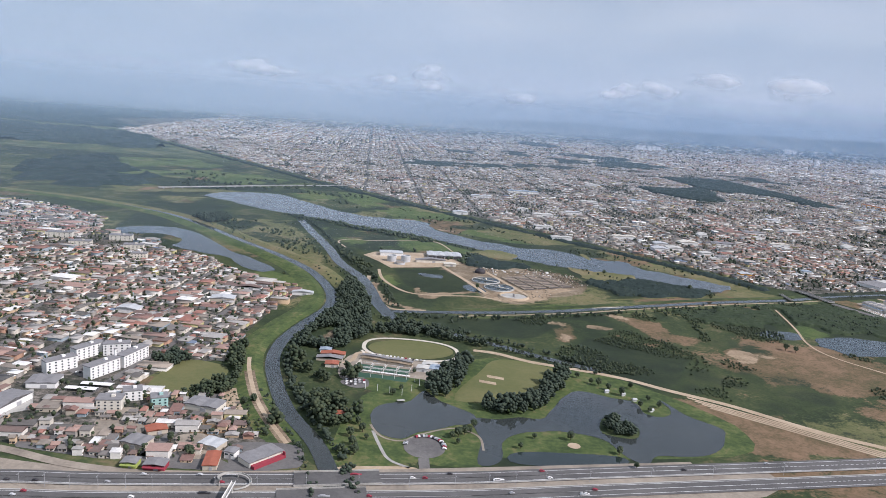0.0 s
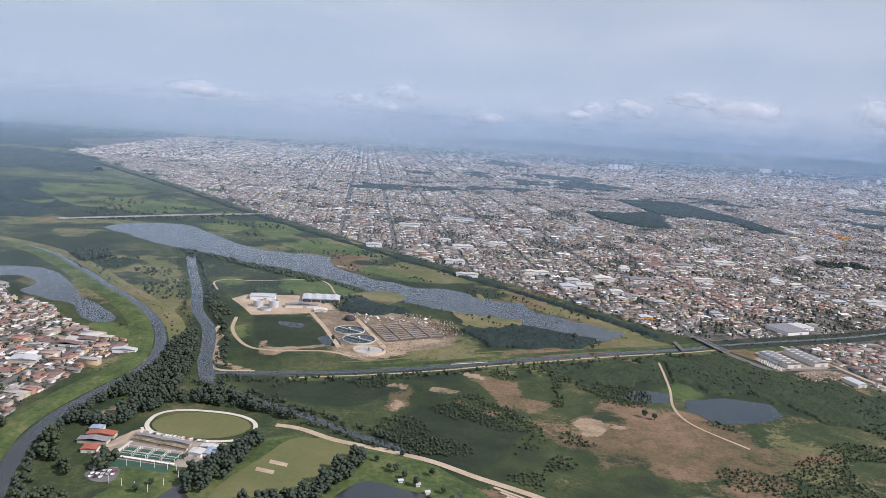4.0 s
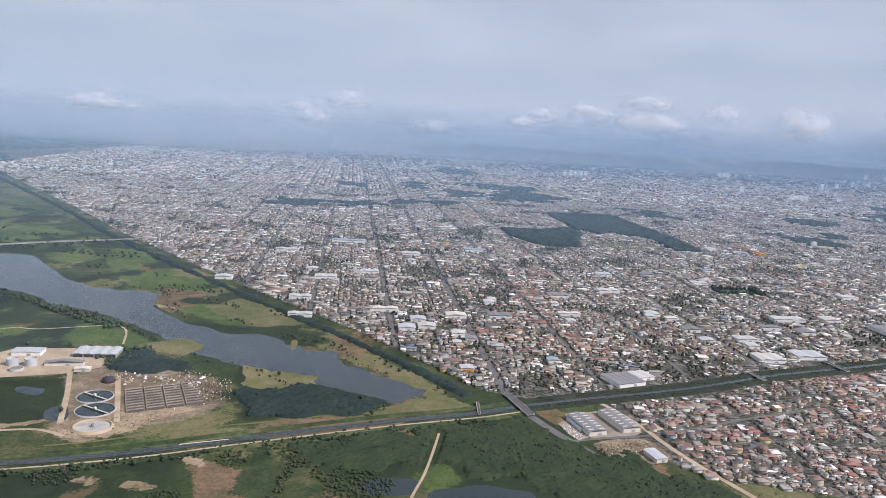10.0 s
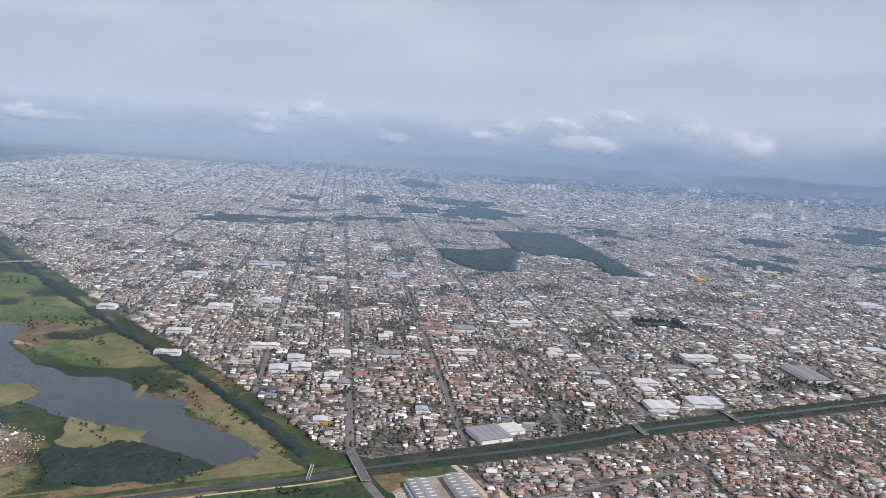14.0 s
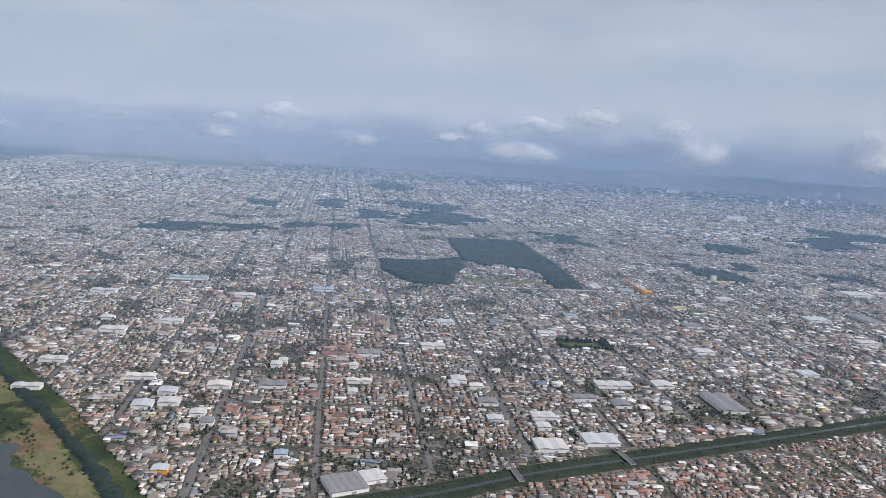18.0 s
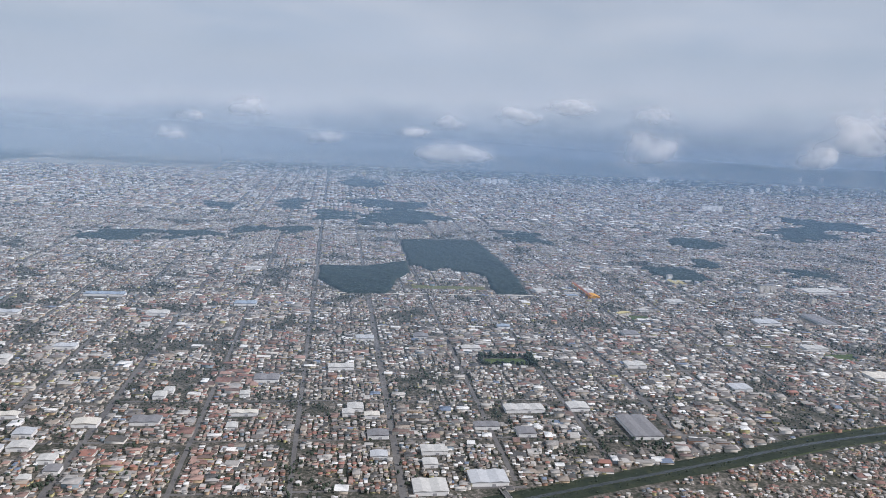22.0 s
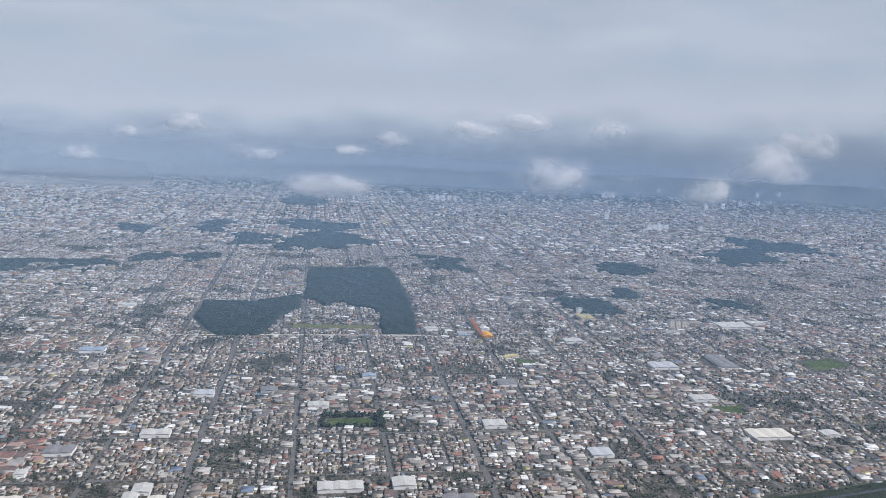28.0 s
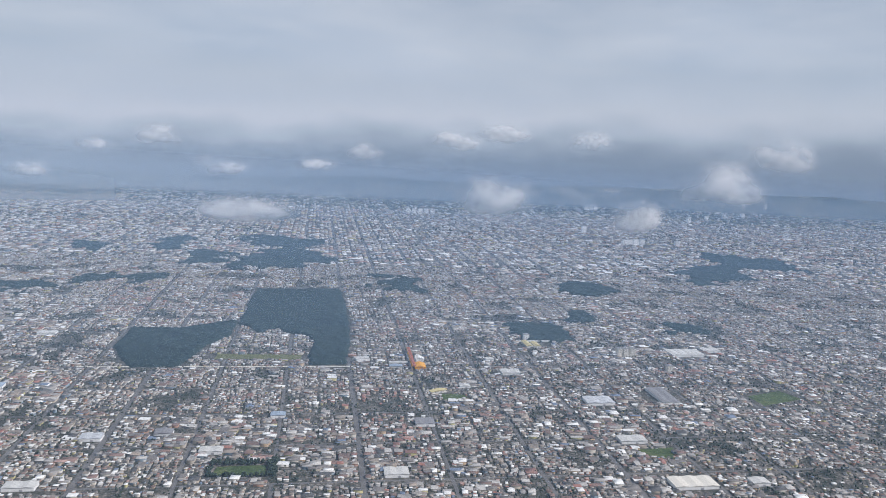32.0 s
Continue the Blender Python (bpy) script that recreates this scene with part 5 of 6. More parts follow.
CITY_HALLS = [(268, 902, 18, 16, "zinc"), (289, 912, 19, 14, "white"), (326, 779, 12, 10, "amber"), (365, 1036, 12, 14, "white"), (639, 862, 28, 22, "white"), (688, 880, 32, 22, "zinc"),
              (148, 1436, 60, 16, "bluegrey"), (852, 996, 30, 52, "slate"), (741, 1034, 42, 16, "white"), (800, 1044, 22, 18, "white"), (455, 966, 10, 12, "white"), (320, 856, 9, 8, "white"),
              (1410, 1675, 60, 34, "white"), (1194, 1292, 34, 18, "white"), (1188, 1424, 40, 26, "zinc"), (1290, 1452, 26, 60, "slate"), (1226, 1180, 50, 24, "cream"), (370, 1050, 10, 12, "white"),
              (566, 1022, 16, 16, "white"), (644, 930, 24, 14, "white"), (260, 1342, 30, 18, "white"), (205, 1180, 26, 14, "zinc"), (150, 1130, 30, 16, "white"), (560, 1260, 24, 16, "zinc"),
              (279, 938, 17, 14, "zinc"), (240, 974, 30, 10, "cream"), (136, 1010, 26, 12, "white"), (22, 1093, 22, 14, "zinc"), (124, 1177, 17, 12, "white"), (62, 1316, 36, 14, "zinc"), (322, 890, 14, 12, "white"), (335, 872, 12, 12, "slate"), (322, 963, 23, 14, "cream"), (373, 973, 27, 16, "slate"),
              (459, 998, 27, 8, "cream"), (462, 1096, 27, 18, "slate"), (449, 1047, 10, 10, "white"), (368, 1414, 33, 18, "bluegrey"), (263, 1281, 12, 12, "white"), (150, 930, 26, 10, "white"), (410, 816, 11, 9, "bluegrey"), (325, 1670, 29, 16, "white"), (697, 987, 25, 12, "slate"), (734, 975, 18, 16, "slate"),
              (640, 904, 13, 12, "white"), (560, 1008, 12, 12, "white"), (584, 1003, 15, 10, "cream"), (592, 959, 20, 14, "slate"), (595, 916, 15, 12, "zinc"), (700, 1233, 25, 14, "white"), (756, 1341, 18, 12, "bluegrey"), (635, 1278, 20, 16, "slate"), (540, 1142, 30, 14, "white"), (1303, 1186, 20, 14, "white"),
              (1465, 1698, 32, 20, "white"), (1055, 1602, 13, 10, "white"), (905, 1190, 26, 18, "white"), (1010, 1120, 24, 18, "zinc"), (940, 1330, 24, 20, "slate"), (1080, 1540, 30, 20, "white")]
for i, (x, y, w, d, roof) in enumerate(CITY_HALLS):
    hall("warehouse", x, y, 6, w, d, 5.5, M["white"] if roof != "amber" else M["amber"], M[{"amber": "zinc", "white": "palesheet"}.get(roof, roof)], {"white": "warehouse with a pale sheet roof among small houses", "zinc": "warehouse with a pale grey sheet roof", "slate": "warehouse with a weathered dark grey roof",
         "amber": "warehouse with a yellow front", "bluegrey": "long low warehouse with a blue-grey roof", "cream": "cream-walled warehouse with a cream roof"}[roof], bays=max(1, round(w / 16)))
hall("market", 940, 1556, 6, 17, 24, 5, M["amber"], M["amber"], "market hall with a bright amber roof", "market", rise=3.0)
e = hall("church", 940, 1587, 6, 14, 12, 8, M["white"], M["white"], "white church with a curved front", "church", rise=3)
block("tower", (2.5, 2.5, 13), (-5, -5.5, 0), M["white"], e)
g = base("covered_walk", 927, 1590, 5, "long amber-roofed covered walk beside the market", "covered walk")
pitched("roof", 100, 4.6, 6.6, 0.9, M["rust"], g, 0.2, 0.2, label="rust-brown ridged roof").rotation_euler.z = math.pi / 2
block("beam", (0.8, 100, 1.0), (-2.4, 0, 5.8), M["amber"], g)
for y in (-48, -32, -16, 0, 16, 32, 48):
    block("post", (0.7, 0.7, 6.0), (-2.3, y, 0), M["amber"], g)
hall("long_shed", 907, 1574, 9, 30, 4, 3.4, M["white"], M["palesheet"], "long narrow white shed beside the market", "shed", rise=0.5)
hall("green_hall", 903, 1553, 6, 20, 10, 4.0, M["cream"], M["bluegrey"], "cream hall with a dull green-grey roof", "hall")
for i in range(2):
    hall("depot", 1133 + 15 * i, 1697 - 3 * i, 9, 11, 34 - 8 * i, 6.0, M["cream"], M["straw"], "depot with an arched straw-yellow roof", "depot", rise=2.6, group="straw-yellow depots")
hall("long_shed", 1152, 1722, 7, 70, 3, 3.0, M["white"], M["palesheet"], "long narrow white shed behind the depots", "shed", rise=0.4)
flats(1138, 1736, 6, 10, 8, 6, M["white"], "six-storey white block with rows of windows", cols=3, category="apartment tower")
hall("school", 963, 1445, 28, 26, 8, 5.0, M["cream"], M["straw"], "long two-storey building with a straw-yellow roof", "school", windows=6)
hall("white_hall", 1003, 1470, 8, 15, 10, 5.0, M["white"], M["palesheet"], "white hall beside a small field", "hall")
hall("white_hall", 849, 1581, 20, 22, 12, 7.0, M["white"], M["palesheet"], "tall white hall by the main street", "hall", bays=2)
for x, y in ((1284, 1648), (1296, 1650), (1308, 1652)):
    flats(x, y, 6, 9, 9, 9, M["cream"], "slim nine-storey cream apartment tower", "three towers", cols=3, category="apartment tower")
flats(1345, 1574, 6, 10, 9, 6, M["cream"], "six-storey cream apartment tower", cols=3, category="apartment tower")
FAR_TOWERS = [(947, 3760, 14), (975, 3768, 15), (1003, 3776, 14), (1031, 3786, 14), (1059, 3800, 13), (1722, 3045, 11), (1745, 3052, 11), (1768, 3058, 12), (1792, 3064, 11), (1646, 3340, 16), (1929, 3075, 10), (1853, 4129, 18), (1880, 4136, 17), (1905, 4142, 18),
              (2300, 3900, 16), (2420, 3980, 14), (2540, 4050, 17), (2660, 4100, 13), (2750, 4300, 18), (2200, 4300, 15), (2050, 4200, 13), (2900, 4350, 16)]
for x, y, s in FAR_TOWERS:
    tower_ = flats(x, y, 6, 18, 12, int(s * 1.05), M["white"], "pale high-rise apartment tower far across the city", "far towers", cols=4, category="apartment tower")
    tower_.location.z = float(climb(x, y))
sheet("sports_field", [(714, 1178), (715, 1197), (766, 1204), (768, 1180)], 0.22, M["meadow"], rounded=False, label="green football pitch walled in by trees")
sheet("sports_field", [(967, 1440), (999, 1438), (1005, 1420), (969, 1413)], 0.22, M["meadow"], rounded=False, label="small green field among the houses")
sheet("sports_field", [(1195, 1268), (1240, 1276), (1232, 1246), (1194, 1247)], 0.22, M["meadow"], rounded=False, label="green field beside the warehouses")
sheet("sports_field", [(1432, 1428), (1424, 1466), (1488, 1494), (1504, 1460)], 0.22, M["meadow"], rounded=False, label="green field among the houses")
sheet("sports_field", [(622, 1566), (622, 1592), (752, 1600), (754, 1574)], 0.2, M["mown"], rounded=False, label="mown field beside the dark wood")

# ---- small houses of the city ----
near = keep_main(grid_houses(640, 2350, False))
near = near[rng.random(len(near)) > np.clip(leafy(near[:, 0], near[:, 1]) * 2.4 - 0.24, 0.03, 0.95)]
near[:, 2:4] *= np.where(near[:, 2:3] * near[:, 3:4] > 36, 1.0, 0.87)
far = keep_main(grid_houses(2350, 4500, True))
wide = far[rng.random(len(far)) < np.interp(far[:, 1], [2350, 2900, 4500], [0.75, 0.62, 0.10])]


def left_lots():
    rows = []
    for u0 in np.arange(-900, 300, 62.0):
        for v0 in np.arange(0, 1200, 92.0):
            rows.append(lots([(u0 + 3, u0 + 29.5), (u0 + 32.5, u0 + 59)], v0 + 3, v0 + 89, 4.9, False, (4.2, 6.8)))
    p = np.concatenate(rows)
    c, s = math.cos(0.14), math.sin(0.14)
    x, y = p[:, 0] * c + p[:, 1] * s - 250, -p[:, 0] * s + p[:, 1] * c + 60
    p[:, 0], p[:, 1] = x, y
    ok = inside(LEFT_TOWN, x, y) & (away(RIVER_A, x, y) > 24) & (x > -0.66 * y - 40) & ~inside([(-224, 366), (-222, 432), (-168, 432), (-168, 350), (-214, 345)], x, y)
    ok &= ~inside([(-376, 750), (-306, 792), (-284, 777), (-302, 740), (-334, 700)], x, y) & ~inside(POND_L, x, y)
    for sx, sy, r in SPOTS:
        ok &= np.hypot(x - sx, y - sy) > r * 0.95 + 1
    return p[ok]


left = left_lots()
for u0 in np.arange(-900, 300, 62.0):
    t_ = np.arange(0, 1200, 12.0)
    x_, y_ = u0 * math.cos(0.14) + t_ * math.sin(0.14) - 250, -u0 * math.sin(0.14) + t_ * math.cos(0.14) + 60
    for run in runs(list(zip(x_, y_)), inside(LEFT_TOWN, x_, y_)):
        ribbon("road", [run[0], run[-1]], flat_strip(4.5, 0.16), M["asphalt"], "narrow asphalt street of the riverside housing area", steps=1)
south = grid_houses(300, 1000, False)
south = south[inside(SOUTH_TOWN, south[:, 0], south[:, 1]) & (away(CANAL_E, south[:, 0], south[:, 1]) > 18) & (south[:, 0] < 1150)]
for sx, sy, r in SPOTS:
    south = south[np.hypot(south[:, 0] - sx, south[:, 1] - sy) > r]
south = south[~inside([(376, 700), (436, 718), (456, 660), (474, 684), (472, 660), (462, 640), (462, 612), (420, 600), (380, 640)], south[:, 0], south[:, 1])]
south = south[(away([(432, 717), (443, 697), (456, 666), (462, 645), (475, 611), (500, 560)], south[:, 0], south[:, 1]) > 4.5) & (away([(392, 636), (417, 645), (456, 655), (495, 672), (544, 696), (620, 730)], south[:, 0], south[:, 1]) > 4)]

south = south[rng.random(len(south)) < 0.9]
south[:, 2:4] *= 0.68

# the houses nearest to the highway and the canal stand singly
rank_left = np.argsort(np.hypot(left[:, 0] + 120, left[:, 1] - 290))
single = np.concatenate([left[rank_left[:150]], near[np.argsort(np.hypot(near[:, 0] - 520, near[:, 1] - 780))[:150]]])
left = left[rank_left[150:]]
near = near[np.argsort(np.hypot(near[:, 0] - 520, near[:, 1] - 780))[150:]]
HOUSE_LABELS = ("small rendered house with a hipped roof in a walled yard", "small house with a ridged roof on a narrow lot", "low flat-roofed house with weathered sheeting")
for i, row in enumerate(dress(single, 0.1, False)):
    x, y, ang, wd, dp, h, rise, hip, _ = row
    e = base("house", x, y, math.degrees(ang), HOUSE_LABELS[0 if hip > 0 else 1 if rise > 0.5 else 2], "house", "small houses")
    block("wall", (wd, dp, h), (0, 0, 0), M["wall_one"], e)
    pitched("roof", wd, dp, h, rise, M["red_one" if i < 150 and i % 5 < 3 else "roof_one"], e, 0.3, 0.12, hip=hip)
    block("door", (0.6, 0.12, 1.2), (wd * 0.15, -dp / 2 - 0.04, 0.05), M["bark"], e)
    for k in (-0.25, 0.35):
        block("window", (0.8, 0.12, 0.6), (wd * k, -dp / 2 - 0.04, 0.65), M["glass"], e)
for name, rows, label in (("small_houses", near, "dense small houses of the city with mixed tile and sheet roofs"), ("far_houses", wide, "distant small houses of the city in long rows"),
                          ("riverside_houses", left, "crowded small houses with clay and grey roofs by the river"), ("canal_houses", south, "small houses with clay roofs south of the canal")):
    a = dress(rows, 0.0 if name != "riverside_houses" else -0.14, False)
    a[:, 8] = np.where(red_part(a[:, 0], a[:, 1]) | (rng.random(len(a)) < {"riverside_houses": 0.5, "canal_houses": 0.55}.get(name, 0.0)), 2, 1)
    if name == "far_houses":
        a[:, 5] += 0.8
    house_mesh(name, a, label, [M["wall"], M["roof"] if name != "far_houses" else M["farroof"], M["redroof"]], lift=climb(a[:, 0], a[:, 1]))

# ---- trees and woods ----
PHI = (1 + 5 ** 0.5) / 2
ICO_V = np.array([(-1, PHI, 0), (1, PHI, 0), (-1, -PHI, 0), (1, -PHI, 0), (0, -1, PHI), (0, 1, PHI), (0, -1, -PHI), (0, 1, -PHI), (PHI, 0, -1), (PHI, 0, 1), (-PHI, 0, -1), (-PHI, 0, 1)]) / 1.9
ICO_F = np.array([(0, 11, 5), (0, 5, 1), (0, 1, 7), (0, 7, 10), (0, 10, 11), (1, 5, 9), (5, 11, 4), (11, 10, 2), (10, 7, 6), (7, 1, 8), (3, 9, 4), (3, 4, 2), (3, 2, 6), (3, 6, 8), (3, 8, 9), (4, 9, 5), (2, 4, 11), (6, 2, 10), (8, 6, 7), (9, 8, 1)])


def crown_template(clumps, tall, seed, low=0.45):
    """Ragged clumps round a trunk, in units of the crown's radius; with a thin trunk below."""
    g = np.random.default_rng(seed)
    v, f = [], []
    small = 0.72 if clumps > 6 else 1.0
    for k in range(clumps):
        a, up = k * 2.4 + g.random(), (k + 0.5) / clumps
        r = 0.0 if k == 0 else (0.78 if clumps > 6 else 0.62) * math.sqrt(1 - (2 * up - 1) ** 2) * g.uniform(0.6, 1.0)
        c = np.array((math.cos(a) * r, math.sin(a) * r, tall * (low + (1 - low) * (up if clumps > 6 else g.random()))))
        f.append(ICO_F + 12 * len(v))
        v.append(ICO_V * g.uniform(0.44, 0.68) * small * (1 + g.normal(0, 0.13, (12, 1))) * (1, 1, 0.85) + c)
    verts, faces = np.concatenate(v), np.concatenate(f)
    n = len(verts)
    trunk = np.array([(math.cos(a) * 0.09, math.sin(a) * 0.09, 0) for a in (0, 2.1, 4.2)] + [(0, 0, tall * 0.75)])
    faces = np.concatenate([faces, np.array([(n, n + 1, n + 3), (n + 1, n + 2, n + 3), (n + 2, n, n + 3)])])
    return np.concatenate([verts, trunk]), faces


def woods(name, places, clumps, tall, mats, label, category="trees", low=0.45):
    """Joined trees. Rows of places: x, y, crown radius."""
    templates = [crown_template(clumps, tall, 10 + k, low) for k in range(6)]
    vs, fs, at = [], [], 0
    if not len(places):
        return None
    pick = rng.integers(0, 6, len(places))
    for k, (tv, tf) in enumerate(templates):
        p = places[pick == k]
        if not len(p):
            continue
        a = rng.uniform(0, math.tau, len(p))
        c, s = np.cos(a)[:, None], np.sin(a)[:, None]
        r = p[:, 2:3]
        x = p[:, 0:1] + (tv[None, :, 0] * c - tv[None, :, 1] * s) * r
        y = p[:, 1:2] + (tv[None, :, 0] * s + tv[None, :, 1] * c) * r
        z = tv[None, :, 2] * r * rng.uniform(0.8, 1.25, (len(p), 1)) + climb(p[:, 0:1], p[:, 1:2])
        vs.append(np.stack([x, y, z], -1).reshape(-1, 3))
        fs.append((tf[None] + at + len(tv) * np.arange(len(p))[:, None, None]).reshape(-1, 3))
        at += len(tv) * len(p)
    return tagged(bulk(name, np.concatenate(vs), np.concatenate(fs), mats), label, category, kind="stuff")


def fill(poly, step, r0, r1, hole=0.0, seed_shift=0.0):
    """Tree places inside a polygon, on a shaken grid, with noisy gaps."""
    xs, ys = [p[0] for p in poly], [p[1] for p in poly]
    gx, gy = np.meshgrid(np.arange(min(xs), max(xs), step), np.arange(min(ys), max(ys), step))
    x, y = gx.ravel() + rng.normal(0, step * 0.28, gx.size), gy.ravel() + rng.normal(0, step * 0.28, gx.size)
    ok = inside(poly, x, y)
    x, y = x[ok], y[ok]
    if hole:
        v = np.array([noise.noise((a * 0.022 + seed_shift, b * 0.022, 5.0)) for a, b in zip(x, y)])
        x, y = x[v > hole], y[v > hole]
    return np.stack([x, y, rng.uniform(r0, r1, len(x))], -1)


def canopy(name, poly, mat, label, category="wood", step=3.2, tall=4.0, reach=26.0, fray=1.0, keep=None, grain=46.0):
    """A closed wood seen from above: one lumpy roof of crowns that falls to the ground along a frayed edge."""
    xs, ys = [q[0] for q in poly], [q[1] for q in poly]
    gx, gy = np.meshgrid(np.arange(min(xs) - 20, max(xs) + 20, step), np.arange(min(ys) - 20, max(ys) + 20, step))
    x, y = gx.ravel() + rng.normal(0, step * 0.22, gx.size), gy.ravel() + rng.normal(0, step * 0.22, gx.size)
    v = wooded(poly, x, y, reach, fray, grain)
    if keep is not None:
        v = np.where(keep(x, y), v, -1)
    lumps = 0.72 + 0.9 * (rough_noise(x, y, grain * 0.45, 55) - 0.5) + 0.55 * (rng.random(len(x)) - 0.5)
    z = np.where(v > 0, tall * np.clip(0.35 + v * 5, 0, 1) * lumps, -0.3)
    n, m_ = gx.shape
    cell = np.arange(n * m_).reshape(n, m_)
    q = np.stack([cell[:-1, :-1].ravel(), cell[:-1, 1:].ravel(), cell[1:, 1:].ravel(), cell[1:, :-1].ravel()], -1)
    q = q[(v[q] > 0).any(1)]
    if not len(q):
        return None
    tris = np.concatenate([q[:, [0, 1, 2]], q[:, [0, 2, 3]]])
    used, flat_ = np.unique(tris, return_inverse=True)
    return tagged(bulk(name, np.stack([x, y, z], -1)[used], flat_.reshape(-1, 3), [mat]), label, category, kind="stuff")


def clear_of(p, rivers=((RIVER_A, 8.5), (RIVER_B, 8), (CANAL_C, 8), (CANAL_E, 5)), ponds=(LAKE_M, POND_L, POND_P, POND_Q, POND_R)):
    ok = np.ones(len(p), bool)
    for line, gap in rivers:
        ok &= away(line, p[:, 0], p[:, 1]) > gap
    for poly in ponds:
        ok &= ~inside(poly, p[:, 0], p[:, 1])
    for sx, sy, r in SPOTS:
        ok &= np.hypot(p[:, 0] - sx, p[:, 1] - sy) > r * 0.9
    return p[ok]


def along(line, off, spread, step, r0, r1):
    """Tree places beside a line."""
    pts = smooth([Vector(q) for q in line], 8)
    out = []
    for a, b in zip(pts, pts[1:]):
        d = (b - a).normalized()
        for k in range(max(1, int((b - a).length / step))):
            q = a.lerp(b, rng.random()) + Vector((d.y, -d.x)) * (off + rng.normal(0, spread))
            out.append((q.x, q.y, rng.uniform(r0, r1)))
    return np.array(out)


LEVEE_FOOT = [(-117, 355), (-104, 376), (-88, 345), (-74, 322), (-95, 324)]
woods("scrub", fill(LEVEE_FOOT, 2.8, 0.5, 1.2, 0.1), 3, 1.1, [M["leaf"]], "low green scrub at the foot of the levee", "scrub")
woods("rubble", fill(SCRAP_YARD, 2.0, 0.4, 1.1, -0.1), 1, 0.5, [M["debris"]], "heaps of scrap and rubble in the yard", "rubble")
woods("rubble", fill([(391, 667), (400, 668), (408, 648), (401, 640), (394, 649)], 1.5, 0.4, 0.9), 1, 0.5, [M["white"]], "pale scrap strewn beside the sheds", "rubble")
rub = fill([(25, 745), (51, 755), (99, 738), (132, 722), (140, 683), (122, 665), (92, 722), (42, 708)], 2.6, 0.5, 1.5, -0.3)
woods("rubble", rub, 1, 0.35, [M["debris"]], "scattered rubble, soil and scrap at the works", "rubble")
woods("rubble", fill([(40, 612), (60, 600), (96, 630), (108, 660), (92, 650), (70, 640)], 3.4, 0.4, 1.0, 0.0), 1, 0.3, [M["debris"]], "scattered rubble and soil beside the beds", "rubble")
shores = np.concatenate([along([(-220, 975), (-171, 955), (-108, 910), (-58, 893), (-5, 855), (39, 816)], 3, 2.5, 2.2, 0.9, 2.0), along([(79, 782), (114, 760), (163, 734), (194, 714)], 2, 3, 4.0, 0.8, 1.9),
                         along([(-109, 1012), (-50, 1009), (-20, 996), (-2, 940), (38, 896), (92, 860)], -3, 2, 5.0, 0.7, 1.6), along([(140, 856), (170, 826), (210, 812), (222, 784), (256, 756)], -2, 2, 4.5, 0.7, 1.5),
                         along(RIVER_B, -11.5, 2.5, 2.0, 1.0, 2.4), along(RIVER_A[3:10], 9.0, 2.0, 1.4, 1.3, 2.8), along(RIVER_A[1:5], 8.0, 1.6, 1.5, 1.0, 2.2), along(RIVER_A[1:5], -8.5, 1.6, 2.2, 0.8, 1.7), along([(-186, 941), (-192, 960), (-202, 975)], 0, 5.0, 0.6, 1.2, 2.4), along(RIVER_B[2:], 11, 1.5, 4.0, 0.9, 1.8), along(RIVER_A[7:15], 11, 1.5, 5.0, 0.8, 1.6), along(CANAL_C[:6], 15, 3.5, 1.5, 1.0, 2.1), along(CANAL_D, 6, 2, 2.0, 1.0, 2.2), along(CANAL_D, -6, 2.5, 1.8, 1.0, 2.2),
                         along(CANAL_C[5:9], 17, 4, 2.4, 0.9, 1.8), along(CANAL_E, 6.5, 2.5, 2.2, 0.5, 1.3), along(CANAL_E, -6.5, 2.5, 2.2, 0.5, 1.3)])
shores[:, 2] *= 0.9
woods("bank_trees", clear_of(shores, ((RIVER_A, 6), (RIVER_B, 6.5), (CANAL_C, 6), (CANAL_D, 4), (CANAL_E, 5))), 3, 1.5, [M["pine"]], "dark bushes and trees along the banks", "trees", 0.3)
for poly in (FOREST_1, FOREST_2):
    canopy("plantation", poly, M["canopy"], "dense dark wood walled in by the city", step=3.0, tall=5.5, reach=20, fray=0.35)
for poly in WOODS[2:]:
    canopy("wood", poly, M["canopy"], "dark wood among the houses", step=4.6, tall=5.0, reach=34, fray=2.6, grain=42.0)
# the last outline is part wood, part cloud shade put into dark cover
for poly in ([(-1500, 1900), (-1108, 1819), (-796, 1842), (-740, 1890), (-961, 2300), (-1800, 2600)], [(-760, 1240), (-560, 1110), (-480, 1180), (-640, 1420), (-730, 1560)],
             [(-1050, 2560), (-1480, 3150), (-1320, 3860), (-900, 4350), (-420, 4900), (-4200, 5000), (-3600, 3200), (-1900, 2700)]):
    canopy("wood", poly, M["canopy"], "dark wood at the edge of the marsh and darkened land beyond", step=9.0 if poly[0][0] > -1000 else 16.0, tall=9.0, reach=60, fray=1.6)
side = [Vector((b[1] - a[1], a[0] - b[0])).normalized() for a, b in zip(EMBANK[1:], EMBANK[2:-1])]
side.append(side[-1])
belt = [(q[0] - n_.x * 4, q[1] - n_.y * 4) for q, n_ in zip(EMBANK[1:-1], side)] + [(q[0] + n_.x * 7, q[1] + n_.y * 7) for q, n_ in reversed(list(zip(EMBANK[1:-1], side)))]
canopy("tree_belt", belt, M["canopy"], "dark tree belt along the railway embankment", "tree belt", 2.4, 3.2, 9.0, 1.0, grain=30.0)
